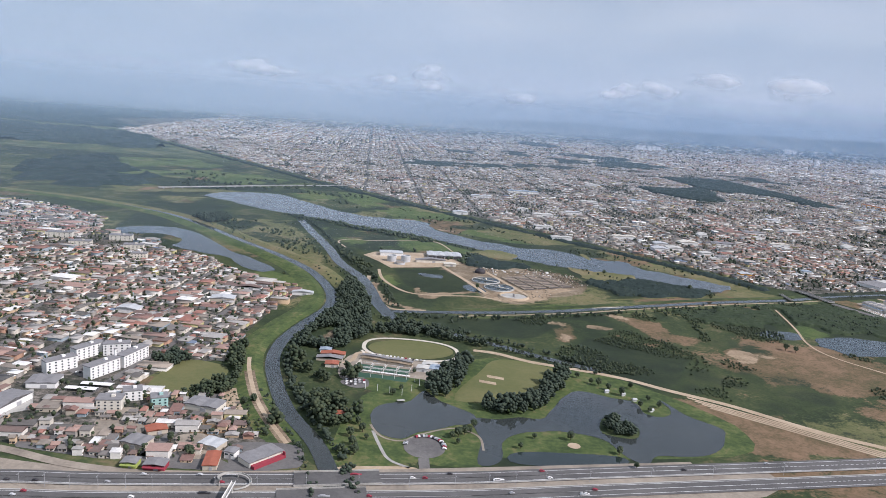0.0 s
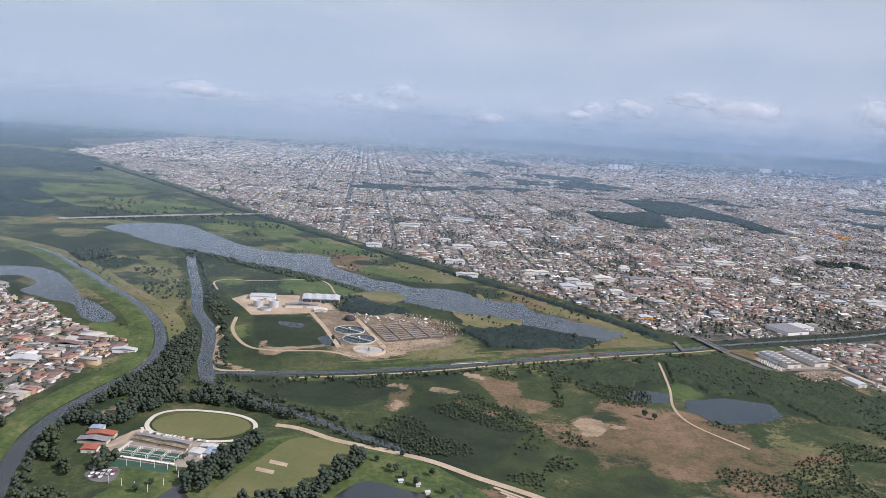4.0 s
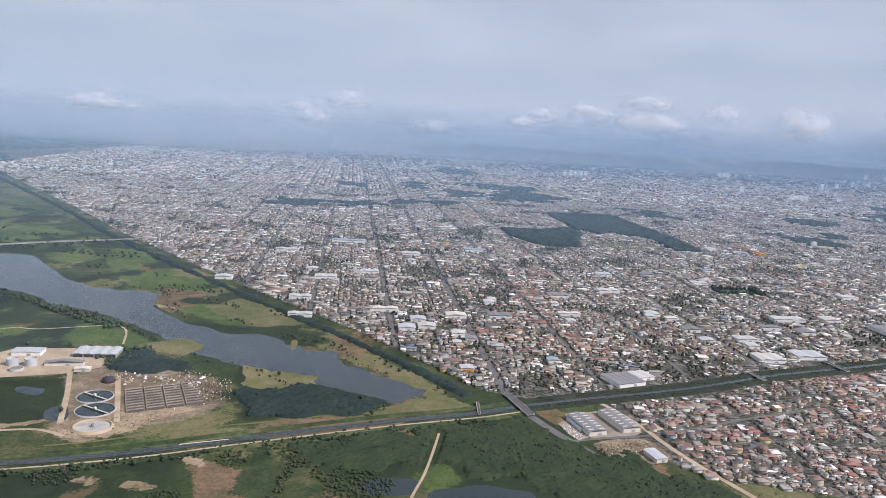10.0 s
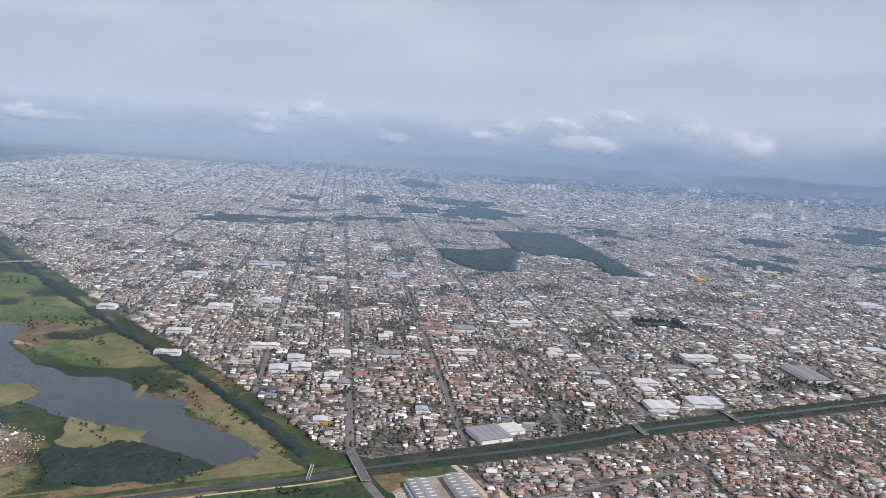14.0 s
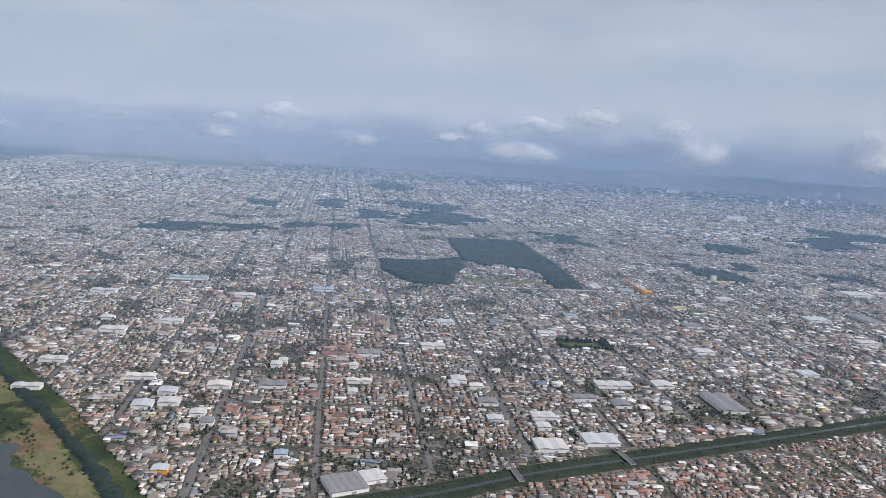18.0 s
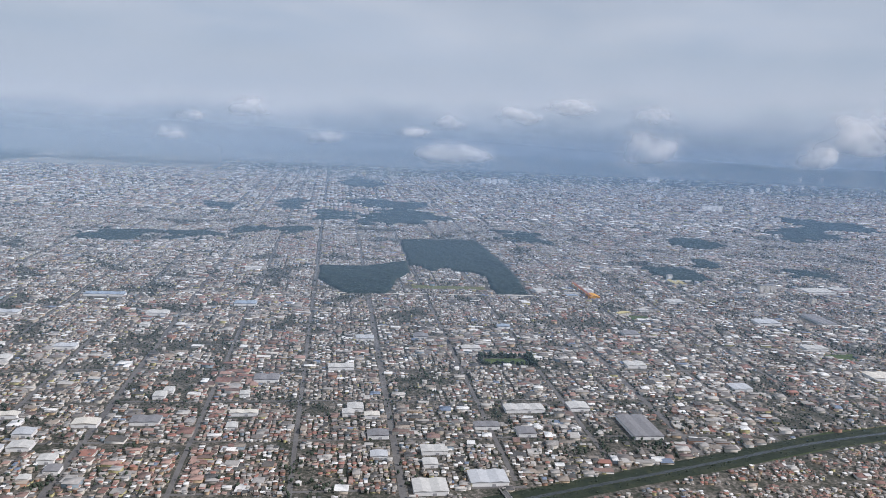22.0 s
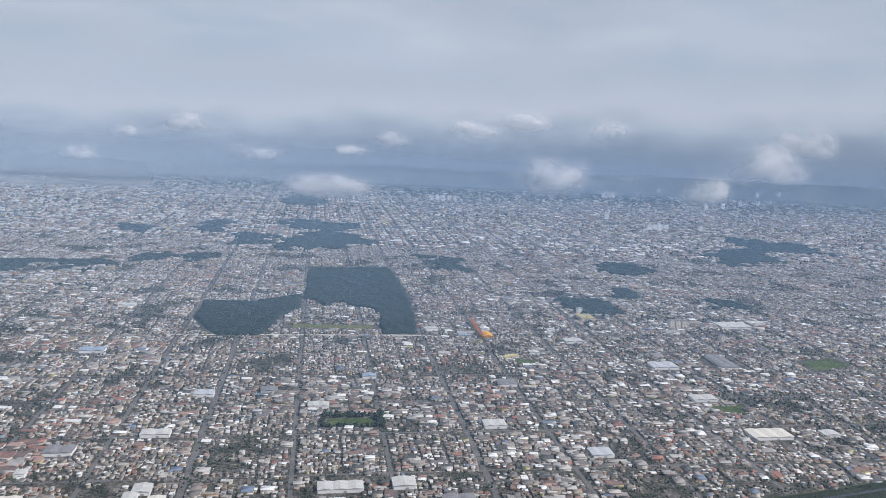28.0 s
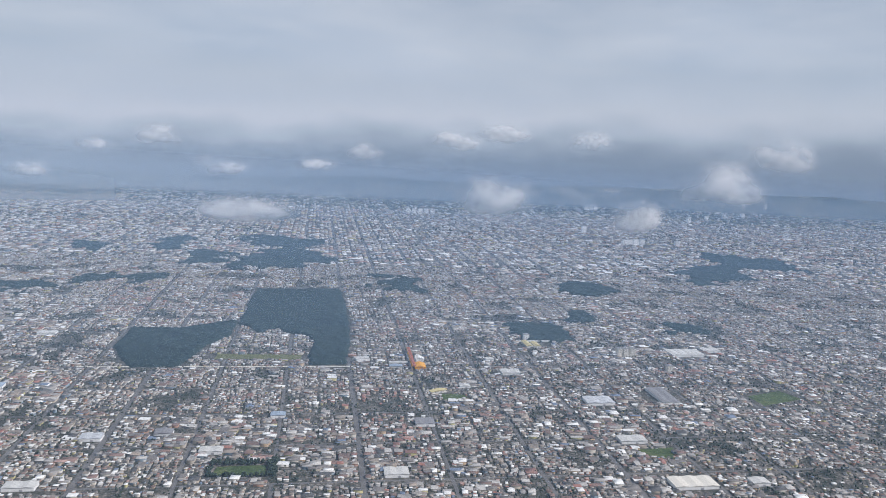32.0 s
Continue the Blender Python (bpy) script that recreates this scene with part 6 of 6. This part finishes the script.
GROVES = [([(-82, 335), (-45, 340), (-30, 352), (-30, 380), (-34, 402), (-55, 424), (-78, 424), (-90, 450), (-82, 400), (-70, 370)], 6.0, 2.6, 5.4, -0.04),
          ([(-90, 452), (-60, 452), (-50, 480), (-46, 495), (-52, 545), (-62, 605), (-80, 640), (-84, 600), (-76, 550), (-86, 500)], 5.5, 3.0, 5.0, -0.5),
          ([(-48, 492), (0, 490), (40, 474), (30, 482), (0, 503), (-28, 518)], 5.5, 2.6, 4.5, -0.4),
          ([(-6, 384), (4, 430), (14, 448), (24, 445), (16, 405), (6, 384)], 5.5, 3.4, 5.0, -0.6),
          ([(20, 372), (30, 381), (47, 384), (60, 398), (70, 425), (79, 438), (82, 425), (70, 398), (58, 374), (44, 368)], 5.5, 3.4, 5.2, -0.7),
          ([(88, 360), (96, 372), (108, 362), (104, 352), (94, 352)], 4.5, 2.4, 4.0, -0.7),
          ([(-132, 362), (-120, 352), (-108, 372), (-112, 410), (-120, 450), (-130, 452), (-124, 420), (-112, 390)], 5.5, 2.8, 4.8, -0.5),
          ([(-166, 404), (-158, 424), (-144, 416), (-150, 404)], 5, 2.8, 4.6, -0.5),
          ([(-313, 900), (-285, 930), (-262, 900), (-279, 862)], 6, 3.5, 5, -0.8),
          ([(146, 697), (190, 718), (264, 700), (258, 676), (159, 648)], 5.5, 2.4, 4.2, -0.55),
          ([(186, 613), (298, 650), (360, 668), (430, 590), (340, 570), (300, 590), (230, 580)], 6, 2.4, 4.4, -0.3),
          ([(330, 600), (366, 672), (440, 600), (520, 540), (420, 500), (380, 540)], 6, 2.4, 4.6, -0.25),
          ([(24, 735), (55, 728), (90, 745), (60, 775), (34, 800), (20, 770)], 6, 2.6, 4.2, -0.4),
          ([(706, 1170), (708, 1206), (776, 1214), (780, 1176)], 5, 2.5, 4.2, -0.9)]
off_track = [(300, 640), (296, 612), (290, 576), (282, 540), (286, 512)]
for k, (poly, step, r0, r1, hole) in enumerate(GROVES):
    if k in (9, 10, 11, 12):
        dry_land = lambda x, y: (away(off_track, x, y) > 5) & (away(CANAL_C, x, y) > 13) & (away(CANAL_E, x, y) > 8) & ~inside(LAKE_M, x, y) & ~inside(POND_R, x, y)
        canopy("thicket", poly, M["canopy"] if k in (9, 12) else M["thicket"], "dark green thicket on the river flats", "thicket", 1.4, 3.0 if k in (9, 12) else 1.9, 14, 1.3 if k in (9, 12) else 2.4, dry_land, 22.0)
        p = clear_of(fill(poly, 4.0, 0.6, 1.4, 0.12, k))
        woods("thicket", p[away(off_track, p[:, 0], p[:, 1]) > 5], 3, 1.5, [M["pine"]], "taller dark bushes in the thicket", "thicket", 0.4)
        continue
    p = fill(poly, step * 0.72, r0 * 0.6, r1 * 0.64, hole, k)
    p = p if k == 5 else clear_of(p)
    p = p[~inside([(-86, 463), (-80, 494), (-68, 500), (-65, 478), (-72, 460)], p[:, 0], p[:, 1]) & ~inside([(-80, 416), (-80, 452), (-52, 452), (-54, 400), (-36, 388), (-52, 392)], p[:, 0], p[:, 1])]
    if k == 13:
        p = p[~inside([(712, 1176), (713, 1199), (768, 1206), (770, 1180)], p[:, 0], p[:, 1])]
    woods("grove", p, 12, 2.2, [M["leaf" if k in (0, 6) else "pine"]], "grove of dark broadleaf trees on the river flats", "grove", 0.3)
SCRUB = [([(30, 482), (110, 446), (180, 408), (300, 350), (470, 420), (520, 520), (420, 600), (330, 665), (200, 615), (60, 562), (-20, 545), (-30, 530)], 2.7, 0.6, 1.4, 0.16),
         ([(-190, 960), (-60, 895), (-10, 860), (-20, 840), (-110, 900), (-200, 970)], 5, 2.0, 3.4, -0.35),
         ([(-300, 880), (-130, 720), (-75, 660), (-72, 700), (-120, 800), (-170, 930)], 7, 1.4, 3.0, 0.12),
         ([(-120, 800), (-60, 690), (-50, 660), (-86, 700), (-104, 740)], 6, 2.0, 3.2, -0.1),
         ([(0, 940), (100, 885), (210, 810), (300, 735), (200, 860), (90, 970), (-100, 1160)], 8, 1.2, 2.4, 0.18),
         ([(-430, 1160), (-330, 1180), (-200, 1180), (-150, 1080), (-120, 1200), (-250, 1340), (-520, 1400)], 12, 2, 4, 0.1),
         ([(-130, 780), (40, 790), (25, 735), (-20, 790), (-90, 778)], 7, 2, 3.4, 0.0)]
allp = clear_of(np.concatenate([fill(poly, step, r0, r1, hole, 9 + k) for k, (poly, step, r0, r1, hole) in enumerate(SCRUB)]))
for poly in ([(205, 527), (228, 543), (277, 529), (313, 502), (310, 455), (240, 440), (203, 488)], [(89, 518), (102, 547), (116, 540), (104, 500)], [(140, 560), (152, 585), (176, 560), (182, 528), (160, 520)]):
    allp = allp[~inside(poly, allp[:, 0], allp[:, 1])]
allp = allp[(away([(25, 470), (92, 446), (174, 403), (270, 345)], allp[:, 0], allp[:, 1]) > 5)]
lines = np.concatenate([along([(175, 611), (208, 594), (230, 562), (258, 543)], 0, 3.0, 0.8, 0.7, 1.6), along([(208, 600), (205, 563), (201, 526)], 0, 2.2, 0.8, 0.7, 1.5), along([(151, 527), (177, 498), (174, 457)], 0, 3.0, 0.9, 0.7, 1.5)])
allp = np.concatenate([allp, lines, fill([(108, 512), (134, 524), (171, 483), (166, 450), (102, 442), (95, 473)], 2.4, 0.7, 1.3, -0.1)])
woods("scrub", allp, 2, 0.9, [M["leaf"]], "uneven green scrub on the marshy flats", "scrub")

# trees in the yards and along the streets of the city
tx, ty = rng.uniform(-900, 2100, 120000), rng.uniform(700, 2500, 120000)
dens = leafy(tx, ty)
p = keep_main(np.stack([tx, ty, rng.uniform(1.2, 2.5, len(tx))], -1)[rng.random(len(tx)) < 0.08 + 1.7 * np.clip(dens - 0.05, 0, 1)])
woods("yard_trees", p[p[:, 1] < 1000], 2, 1.9, [M["pine"]], "scattered dark green trees in yards and streets", "trees")
woods("yard_trees", p[p[:, 1] >= 1000], 1, 1.5, [M["pine"]], "dark green tree clumps between the houses", "trees")
tx, ty = rng.uniform(-2600, 3900, 20000), rng.uniform(2400, 4850, 20000)
dens = np.array([noise.noise((a * 0.004, b * 0.004, 9.0)) + 0.5 * noise.noise((a * 0.015, b * 0.015, 4.0)) for a, b in zip(tx, ty)])
p = np.stack([tx, ty, rng.uniform(3, 6, len(tx))], -1)[dens > 0.16]
woods("far_trees", keep_main(p), 1, 1.0, [M["pine"]], "distant dark tree clumps between rows of houses", "trees")
tx, ty = rng.uniform(-760, -60, 7500), rng.uniform(290, 950, 7500)
p = np.stack([tx, ty, rng.uniform(0.8, 2.0, len(tx))], -1)[inside(LEFT_TOWN, tx, ty)]
woods("yard_trees", clear_of(p), 2, 2.0, [M["leaf"]], "scattered dark green trees in riverside yards", "trees")

# ---- single trees of the park and the lake shores ----
def tree_kind(seed):
    g = np.random.default_rng(seed)
    e = new("tree")
    tv, tf = crown_template(14, 1.7, seed)
    n = len(tv) - 4
    part("crown", tv[:n] * (1, 1, 1), [f for f in tf if max(f) < n], M["leaf"], e)
    ring = [(math.cos(a) , math.sin(a)) for a in (0, 1.05, 2.1, 3.14, 4.2, 5.25)]
    v = [(a * r + dx, b * r, z) for r, z, dx in ((0.11, 0, 0), (0.075, 0.5, 0.03), (0.05, 1.2, 0.0)) for a, b in ring]
    f = [(k * 6 + i, k * 6 + (i + 1) % 6, k * 6 + 6 + (i + 1) % 6, k * 6 + 6 + i) for k in range(2) for i in range(6)]
    part("trunk", v, f, M["bark"], e)
    for k in range(4):
        a = k * 1.57 + g.random()
        s = Vector((math.cos(a), math.sin(a), 0))
        q = [Vector((0, 0, 0.62)) + s * 0.03, Vector((0, 0, 0.70)) + s * 0.03, s * 0.5 + Vector((0, 0, 1.05)), Vector((0, 0, 0.66)) + Vector((-s.y, s.x, 0)) * 0.035]
        part("limb", q, [(0, 2, 3), (3, 2, 1), (1, 2, 0), (0, 3, 1)], M["bark"], e)
    return tagged(e, "broad dark green tree standing alone on the grass", "tree", "single trees")


kinds = [tree_kind(s) for s in (71, 72, 73)]
for k, e in enumerate(kinds):
    e.matrix_world = pose(-38 + 2 * k, 330 - 9 * k, 0) @ Matrix.Diagonal((2.2, 2.2, 2.6, 1))
SINGLE = [(-30, 328), (-33, 336), (-36, 344), (-34, 318), (-27, 349), (-22, 384), (-18, 392), (14, 338), (17, 341), (11, 336), (20, 343), (112, 398), (117, 392), (121, 386), (110, 408), (104, 415), (134, 384), (140, 376), (118, 420), (88, 432), (52, 342), (-40, 312), (146, 366), (95, 424), (99, 421), (128, 393), (124, 402), (30, 346), (22, 350), (-16, 336), (14, 330), (70, 343), (92, 331), (97, 318), (-93, 361), (-97, 358), (-125, 372), (128, 776), (124, 774), (36, 742), (-12, 420), (33, 640), (186, 716), (210, 700), (240, 694), (60, 846), (-40, 970),
          (-60, 955), (-100, 985), (-130, 1070), (150, 745), (166, 738), (300, 725), (306, 716), (250, 664), (180, 628), (160, 690), (256, 520), (262, 517), (-140, 640), (-120, 650), (-6, 350), (8, 352), (44, 330), (-44, 300), (-150, 330), (-160, 318), (-105, 300), (-118, 312)]
dry_ground = {(round(q[0]), round(q[1])) for q in clear_of(np.array([(x, y, 1) for x, y in SINGLE], float))}
for i, (x, y) in enumerate(SINGLE):
    if (x, y) not in dry_ground:
        continue
    s = 1.3 + 1.1 * ((i * 37) % 10) / 10
    t_ = copy_thing(kinds[i % 3], pose(x, y, 0, 0, 0, i * 47))
    t_.scale = (s, s, s * 1.25)


# ---- vehicles ----
def car(x, y, turn, mat, label, long=2.3):
    e = base("car", x, y, turn, label, "car", "cars")
    w = 1.05
    side = [(-long / 2, 0.2), (long / 2, 0.2), (long / 2, 0.45), (long * 0.22, 0.55), (long * 0.05, 0.85), (-long * 0.32, 0.85), (-long * 0.47, 0.55), (-long / 2, 0.5)]
    n = len(side)
    part("body", [(a, s * w / 2, z + 0.08) for s in (-1, 1) for a, z in side], [tuple(range(n - 1, -1, -1)), tuple(range(n, 2 * n))] + [(i, (i + 1) % n, (i + 1) % n + n, i + n) for i in range(n)], mat, e)
    block("window", (long * 0.45, w + 0.02, 0.22), (-long * 0.13, 0, 0.66), M["glass"], e)
    for sx in (-0.3, 0.3):
        for sy in (-1, 1):
            ring = [(math.cos(a) * 0.2, math.sin(a) * 0.2) for a in np.arange(0, 6.2, 0.785)]
            v = [(sx * long + a, sy * (w / 2 - 0.05) + o, 0.2 + b) for o in (-0.07, 0.07) for a, b in ring]
            part("wheel", v, [tuple(range(7, -1, -1)), tuple(range(8, 16))] + [(i, (i + 1) % 8, (i + 1) % 8 + 8, i + 8) for i in range(8)], M["sludge"], e)
    e.location.z = 0.3
    return e


CAR_PAINT = [("white", "white car on the asphalt"), ("steel", "grey car on the asphalt"), ("sludge", "black car on the asphalt"), ("crimson", "dark red car on the asphalt"), ("zinc", "silver car on the asphalt")]
hw = smooth([Vector(p) for p in HWY], 12)
for i in range(46):
    s = rng.uniform(14, 84)
    k = int(s)
    a, b = hw[k], hw[k + 1]
    d = (b - a).normalized()
    off = rng.choice([-10.5, -7.2, -4.2, 4.2, 7.2, 10.5])
    q = a.lerp(b, s - k) + Vector((d.y, -d.x)) * off
    m, l = CAR_PAINT[i % 5]
    car(q.x, q.y, math.degrees(math.atan2(d.y, d.x)), M[m], l, 2.3 if i % 6 else 5.0)
for i in range(19):
    a = -0.1 + i * 0.135 if i < 17 else 2.9 + (i - 17) * 0.14
    m, l = CAR_PAINT[(i * 3) % 5]
    car(-2 + 9.4 * math.cos(a), 324.5 + 10.9 * math.sin(a), math.degrees(a), M[m], l.replace("on the asphalt", "parked round the plaza"))
for i in range(13):
    m, l = CAR_PAINT[(i * 2) % 5 if i % 3 else 0]
    car(-50 + (i % 5) * 2.5 + (i // 5) * 0.5, 402 - (i // 5) * 3.4, 80, M[m], l.replace("on the asphalt", "parked beside the club"))
for i in range(15):
    m, l = CAR_PAINT[(i * 2) % 5 if i % 2 else 0]
    car(-40 + i * 2.4, 447.4 - i * 0.42, 80, M[m], l.replace("on the asphalt", "parked along the riding track"))
for i in range(30):
    m, l = CAR_PAINT[(i * 2) % 5]
    car(-197 + (i % 6) * 1.7 + (i // 6) * 0.9, 384 + (i // 6) * 5.2 + (i % 6) * 0.6, 100, M[m], l.replace("on the asphalt", "parked between the white blocks"))
for off in (11.2, 3.6, -3.6, -11.2):
    ribbon("lane_line", HWY, [(off - 0.12, 0.31), (off + 0.12, 0.31)], M["mark"], "worn white edge line on the highway")
lane_pts = smooth([Vector(p) for p in HWY], 90)
for off in (7.5, -7.5):
    v, f = [], []
    for a, b in zip(lane_pts[90:630], lane_pts[91:631]):
        d = (b - a).normalized()
        n_ = Vector((d.y, -d.x))
        q = [a + n_ * (off - 0.14), a + n_ * (off + 0.14), a + d * 1.6 + n_ * (off + 0.14), a + d * 1.6 + n_ * (off - 0.14)]
        f.append(tuple(range(len(v), len(v) + 4)))
        v += [(k.x, k.y, 0.312) for k in q]
    tagged(part("lane_line", v, f, M["mark"]), "broken white lane line on the highway", kind="structure")
for off in (2.6, -2.6):
    ribbon("kerb", HWY, [(off - 0.3, 0.2), (off - 0.2, 0.5), (off + 0.2, 0.5), (off + 0.3, 0.2)], M["concrete"], "pale concrete median kerb")
for i in range(26):
    k = 16 + i * 2.6
    a, b = hw[int(k)], hw[int(k) + 1]
    d = (b - a).normalized()
    q = a.lerp(b, k - int(k))
    l = base("street_lamp", q.x, q.y, math.degrees(math.atan2(d.y, d.x)), "tall grey twin-armed street lamp on the median", "street lamp", "highway lamps")
    block("pole", (0.14, 0.14, 5.5), (0, 0, 0.3), M["steel"], l, bevel=0.03)
    for s in (-1, 1):
        block("arm", (0.08, 1.2, 0.08), (0, s * 0.6, 5.72), M["steel"], l)
        block("lamp_head", (0.2, 0.5, 0.1), (0, s * 1.3, 5.7), M["zinc"], l)


# ---- painted haze sheets and clouds ----
def haze_sheet_material(name, color, dense, top, foot=60.0, spread=(-1300.0, 2200.0, 1.55, 0.75)):
    """Haze imitated on a standing sheet: lets most light pass and scatters the rest; thinner near the ground and high
    up, thicker towards the marsh.
    """
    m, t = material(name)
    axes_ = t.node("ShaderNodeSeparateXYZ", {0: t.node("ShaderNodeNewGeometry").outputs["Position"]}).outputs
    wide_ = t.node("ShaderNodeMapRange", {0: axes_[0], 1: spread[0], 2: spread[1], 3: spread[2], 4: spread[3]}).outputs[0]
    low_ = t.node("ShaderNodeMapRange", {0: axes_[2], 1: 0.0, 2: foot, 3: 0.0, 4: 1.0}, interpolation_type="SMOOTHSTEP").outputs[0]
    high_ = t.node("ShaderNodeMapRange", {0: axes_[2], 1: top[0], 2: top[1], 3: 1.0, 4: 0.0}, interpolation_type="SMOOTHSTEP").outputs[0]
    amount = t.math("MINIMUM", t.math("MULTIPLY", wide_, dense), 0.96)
    # brighter haze on the left is put into the colour, paler and warmer
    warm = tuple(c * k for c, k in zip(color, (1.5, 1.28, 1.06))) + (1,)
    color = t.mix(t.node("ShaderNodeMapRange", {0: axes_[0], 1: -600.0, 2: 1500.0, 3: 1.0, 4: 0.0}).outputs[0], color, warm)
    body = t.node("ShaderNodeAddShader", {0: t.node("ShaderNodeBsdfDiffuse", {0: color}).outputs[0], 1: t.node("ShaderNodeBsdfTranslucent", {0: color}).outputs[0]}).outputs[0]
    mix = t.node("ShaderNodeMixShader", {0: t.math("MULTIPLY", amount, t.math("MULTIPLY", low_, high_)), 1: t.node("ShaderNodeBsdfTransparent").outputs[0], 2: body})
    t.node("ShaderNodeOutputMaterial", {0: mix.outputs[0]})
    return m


# added curtain with painted haze, veils the land on the left only
marsh_sheet = haze_sheet_material("marsh_haze", (0.22, 0.35, 0.52, 1), 0.15, (200.0, 480.0), 30.0, (-500.0, 250.0, 1.0, 0.0))
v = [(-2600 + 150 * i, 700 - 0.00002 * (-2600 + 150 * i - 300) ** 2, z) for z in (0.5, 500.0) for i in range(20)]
tagged(part("haze", v, [(i, i + 1, i + 21, i + 20) for i in range(19)], marsh_sheet), "see-through sheet painted as thin blue-grey haze over the marsh", kind="structure")
# six bowed curtains across the city, each adding a step of painted haze
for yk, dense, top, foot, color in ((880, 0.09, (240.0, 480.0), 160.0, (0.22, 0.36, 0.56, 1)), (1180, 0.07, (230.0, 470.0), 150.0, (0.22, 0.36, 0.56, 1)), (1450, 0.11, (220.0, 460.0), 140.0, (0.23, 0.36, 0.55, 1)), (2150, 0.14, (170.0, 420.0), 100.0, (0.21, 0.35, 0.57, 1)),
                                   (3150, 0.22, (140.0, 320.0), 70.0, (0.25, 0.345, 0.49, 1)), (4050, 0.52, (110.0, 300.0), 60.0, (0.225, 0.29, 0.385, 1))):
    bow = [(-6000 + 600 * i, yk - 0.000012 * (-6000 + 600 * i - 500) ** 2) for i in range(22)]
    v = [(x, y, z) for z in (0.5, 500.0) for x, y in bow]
    tagged(part("haze", v, [(i, i + 1, i + 23, i + 22) for i in range(21)], haze_sheet_material("haze", color, dense, top, foot)), "see-through sheet painted as thin blue-grey haze over the distant city", kind="structure")


def cloud_material(name):
    """Soft vapour: an uneven, rounded body that thins out to nothing at its rim, flatter below."""
    m, t = material(name)
    obj = t.node("ShaderNodeTexCoord").outputs["Object"]
    shift = t.node("ShaderNodeVectorMath", {0: t.node("ShaderNodeObjectInfo").outputs["Location"], 1: (0.037, 0.023, 0.011)}, operation="MULTIPLY").outputs[0]
    where = t.node("ShaderNodeVectorMath", {0: t.node("ShaderNodeVectorMath", {0: obj, 1: (1.0, 0.3, 0.8)}, operation="MULTIPLY").outputs[0], 1: shift}, operation="ADD").outputs[0]
    rim = t.node("ShaderNodeVectorMath", {0: t.node("ShaderNodeVectorMath", {0: obj, 1: (1, 0.25, 1)}, operation="MULTIPLY").outputs[0]}, operation="LENGTH").outputs["Value"]
    swell = t.math("SUBTRACT", t.noise(where, 1.7, 2.0, 0.5), 0.5)
    lump = t.math("SUBTRACT", t.noise(where, 4.5, 5.0, 0.58), 0.5)
    body = t.math("ADD", t.math("SUBTRACT", 0.86, rim), t.math("MULTIPLY_ADD", swell, 1.25, t.math("MULTIPLY", lump, 0.5)))
    alpha = t.node("ShaderNodeMapRange", {0: body, 1: 0.0, 2: 0.95, 3: 0.0, 4: 0.78}, interpolation_type="SMOOTHSTEP").outputs[0]
    edge_ = t.node("ShaderNodeMapRange", {0: rim, 1: 0.40, 2: 0.93, 3: 1.0, 4: 0.0}, interpolation_type="SMOOTHSTEP").outputs[0]
    base_ = t.node("ShaderNodeMapRange", {0: t.node("ShaderNodeSeparateXYZ", {0: obj}).outputs[2], 1: -0.62, 2: -0.12, 3: 0.0, 4: 1.0}, interpolation_type="SMOOTHSTEP").outputs[0]
    white, glow = (0.64, 0.62, 0.61, 1), (0.44, 0.44, 0.45, 1)
    lit = t.node("ShaderNodeAddShader", {0: t.node("ShaderNodeBsdfDiffuse", {0: white}).outputs[0], 1: t.node("ShaderNodeBsdfTranslucent", {0: glow}).outputs[0]}).outputs[0]
    mix = t.node("ShaderNodeMixShader", {0: t.math("MULTIPLY", base_, t.math("MULTIPLY", alpha, edge_)), 1: t.node("ShaderNodeBsdfTransparent").outputs[0], 2: lit})
    t.node("ShaderNodeOutputMaterial", {0: mix.outputs[0]})
    return m


CLOUD = cloud_material("cloud_vapour")


def cloud(x, y, z, rx, ry, rz):
    """A cumulus puff: a lumpy rounded shell of vapour."""
    bm = bmesh.new()
    bmesh.ops.create_icosphere(bm, subdivisions=4, radius=1.0)
    for v in bm.verts:
        p = v.co.copy()
        n = noise.noise(p * 2.1 + Vector((x, y, z)) * 0.013) * 0.05
        v.co = p * (0.93 + n)
    bmesh.ops.delete(bm, geom=[f for f in bm.faces if f.calc_center_median().y > -0.12], context="FACES")
    me = bpy.data.meshes.new("cloud")
    for f in bm.faces:
        f.smooth = True
    bm.to_mesh(me)
    bm.free()
    me.materials.append(CLOUD)
    e = new("cloud", me)
    e.matrix_world = pose(x, y, z) @ Matrix.Diagonal((rx * 1.35, ry * 1.35, rz * 1.4, 1))
    return tagged(e, "soft white cumulus puff drifting over the city", "cloud", kind="structure")


CLOUDS = [
    (1486, 1826, 285, 105, 70, 56), (675, 1544, 238, 84, 44, 28), (1062, 1747, 252, 82, 55, 46), (-89, 2533, 208, 92, 55, 33), (1201, 1397, 263, 44, 34, 30),
    (1393, 4157, 368, 165, 110, 62), (2155, 2897, 335, 150, 90, 76), (-500, 2000, 212, 125, 80, 30), (-318, 3546, 245, 85, 60, 40), (1180, 4575, 315, 170, 110, 70),
    (1917, 4450, 345, 170, 110, 85), (-113, 3764, 290, 160, 100, 60), (755, 3422, 272, 90, 60, 46), (250, 3216, 203, 120, 70, 48), (618, 3009, 234, 85, 60, 30),
]
for row in CLOUDS:
    cloud(*row)
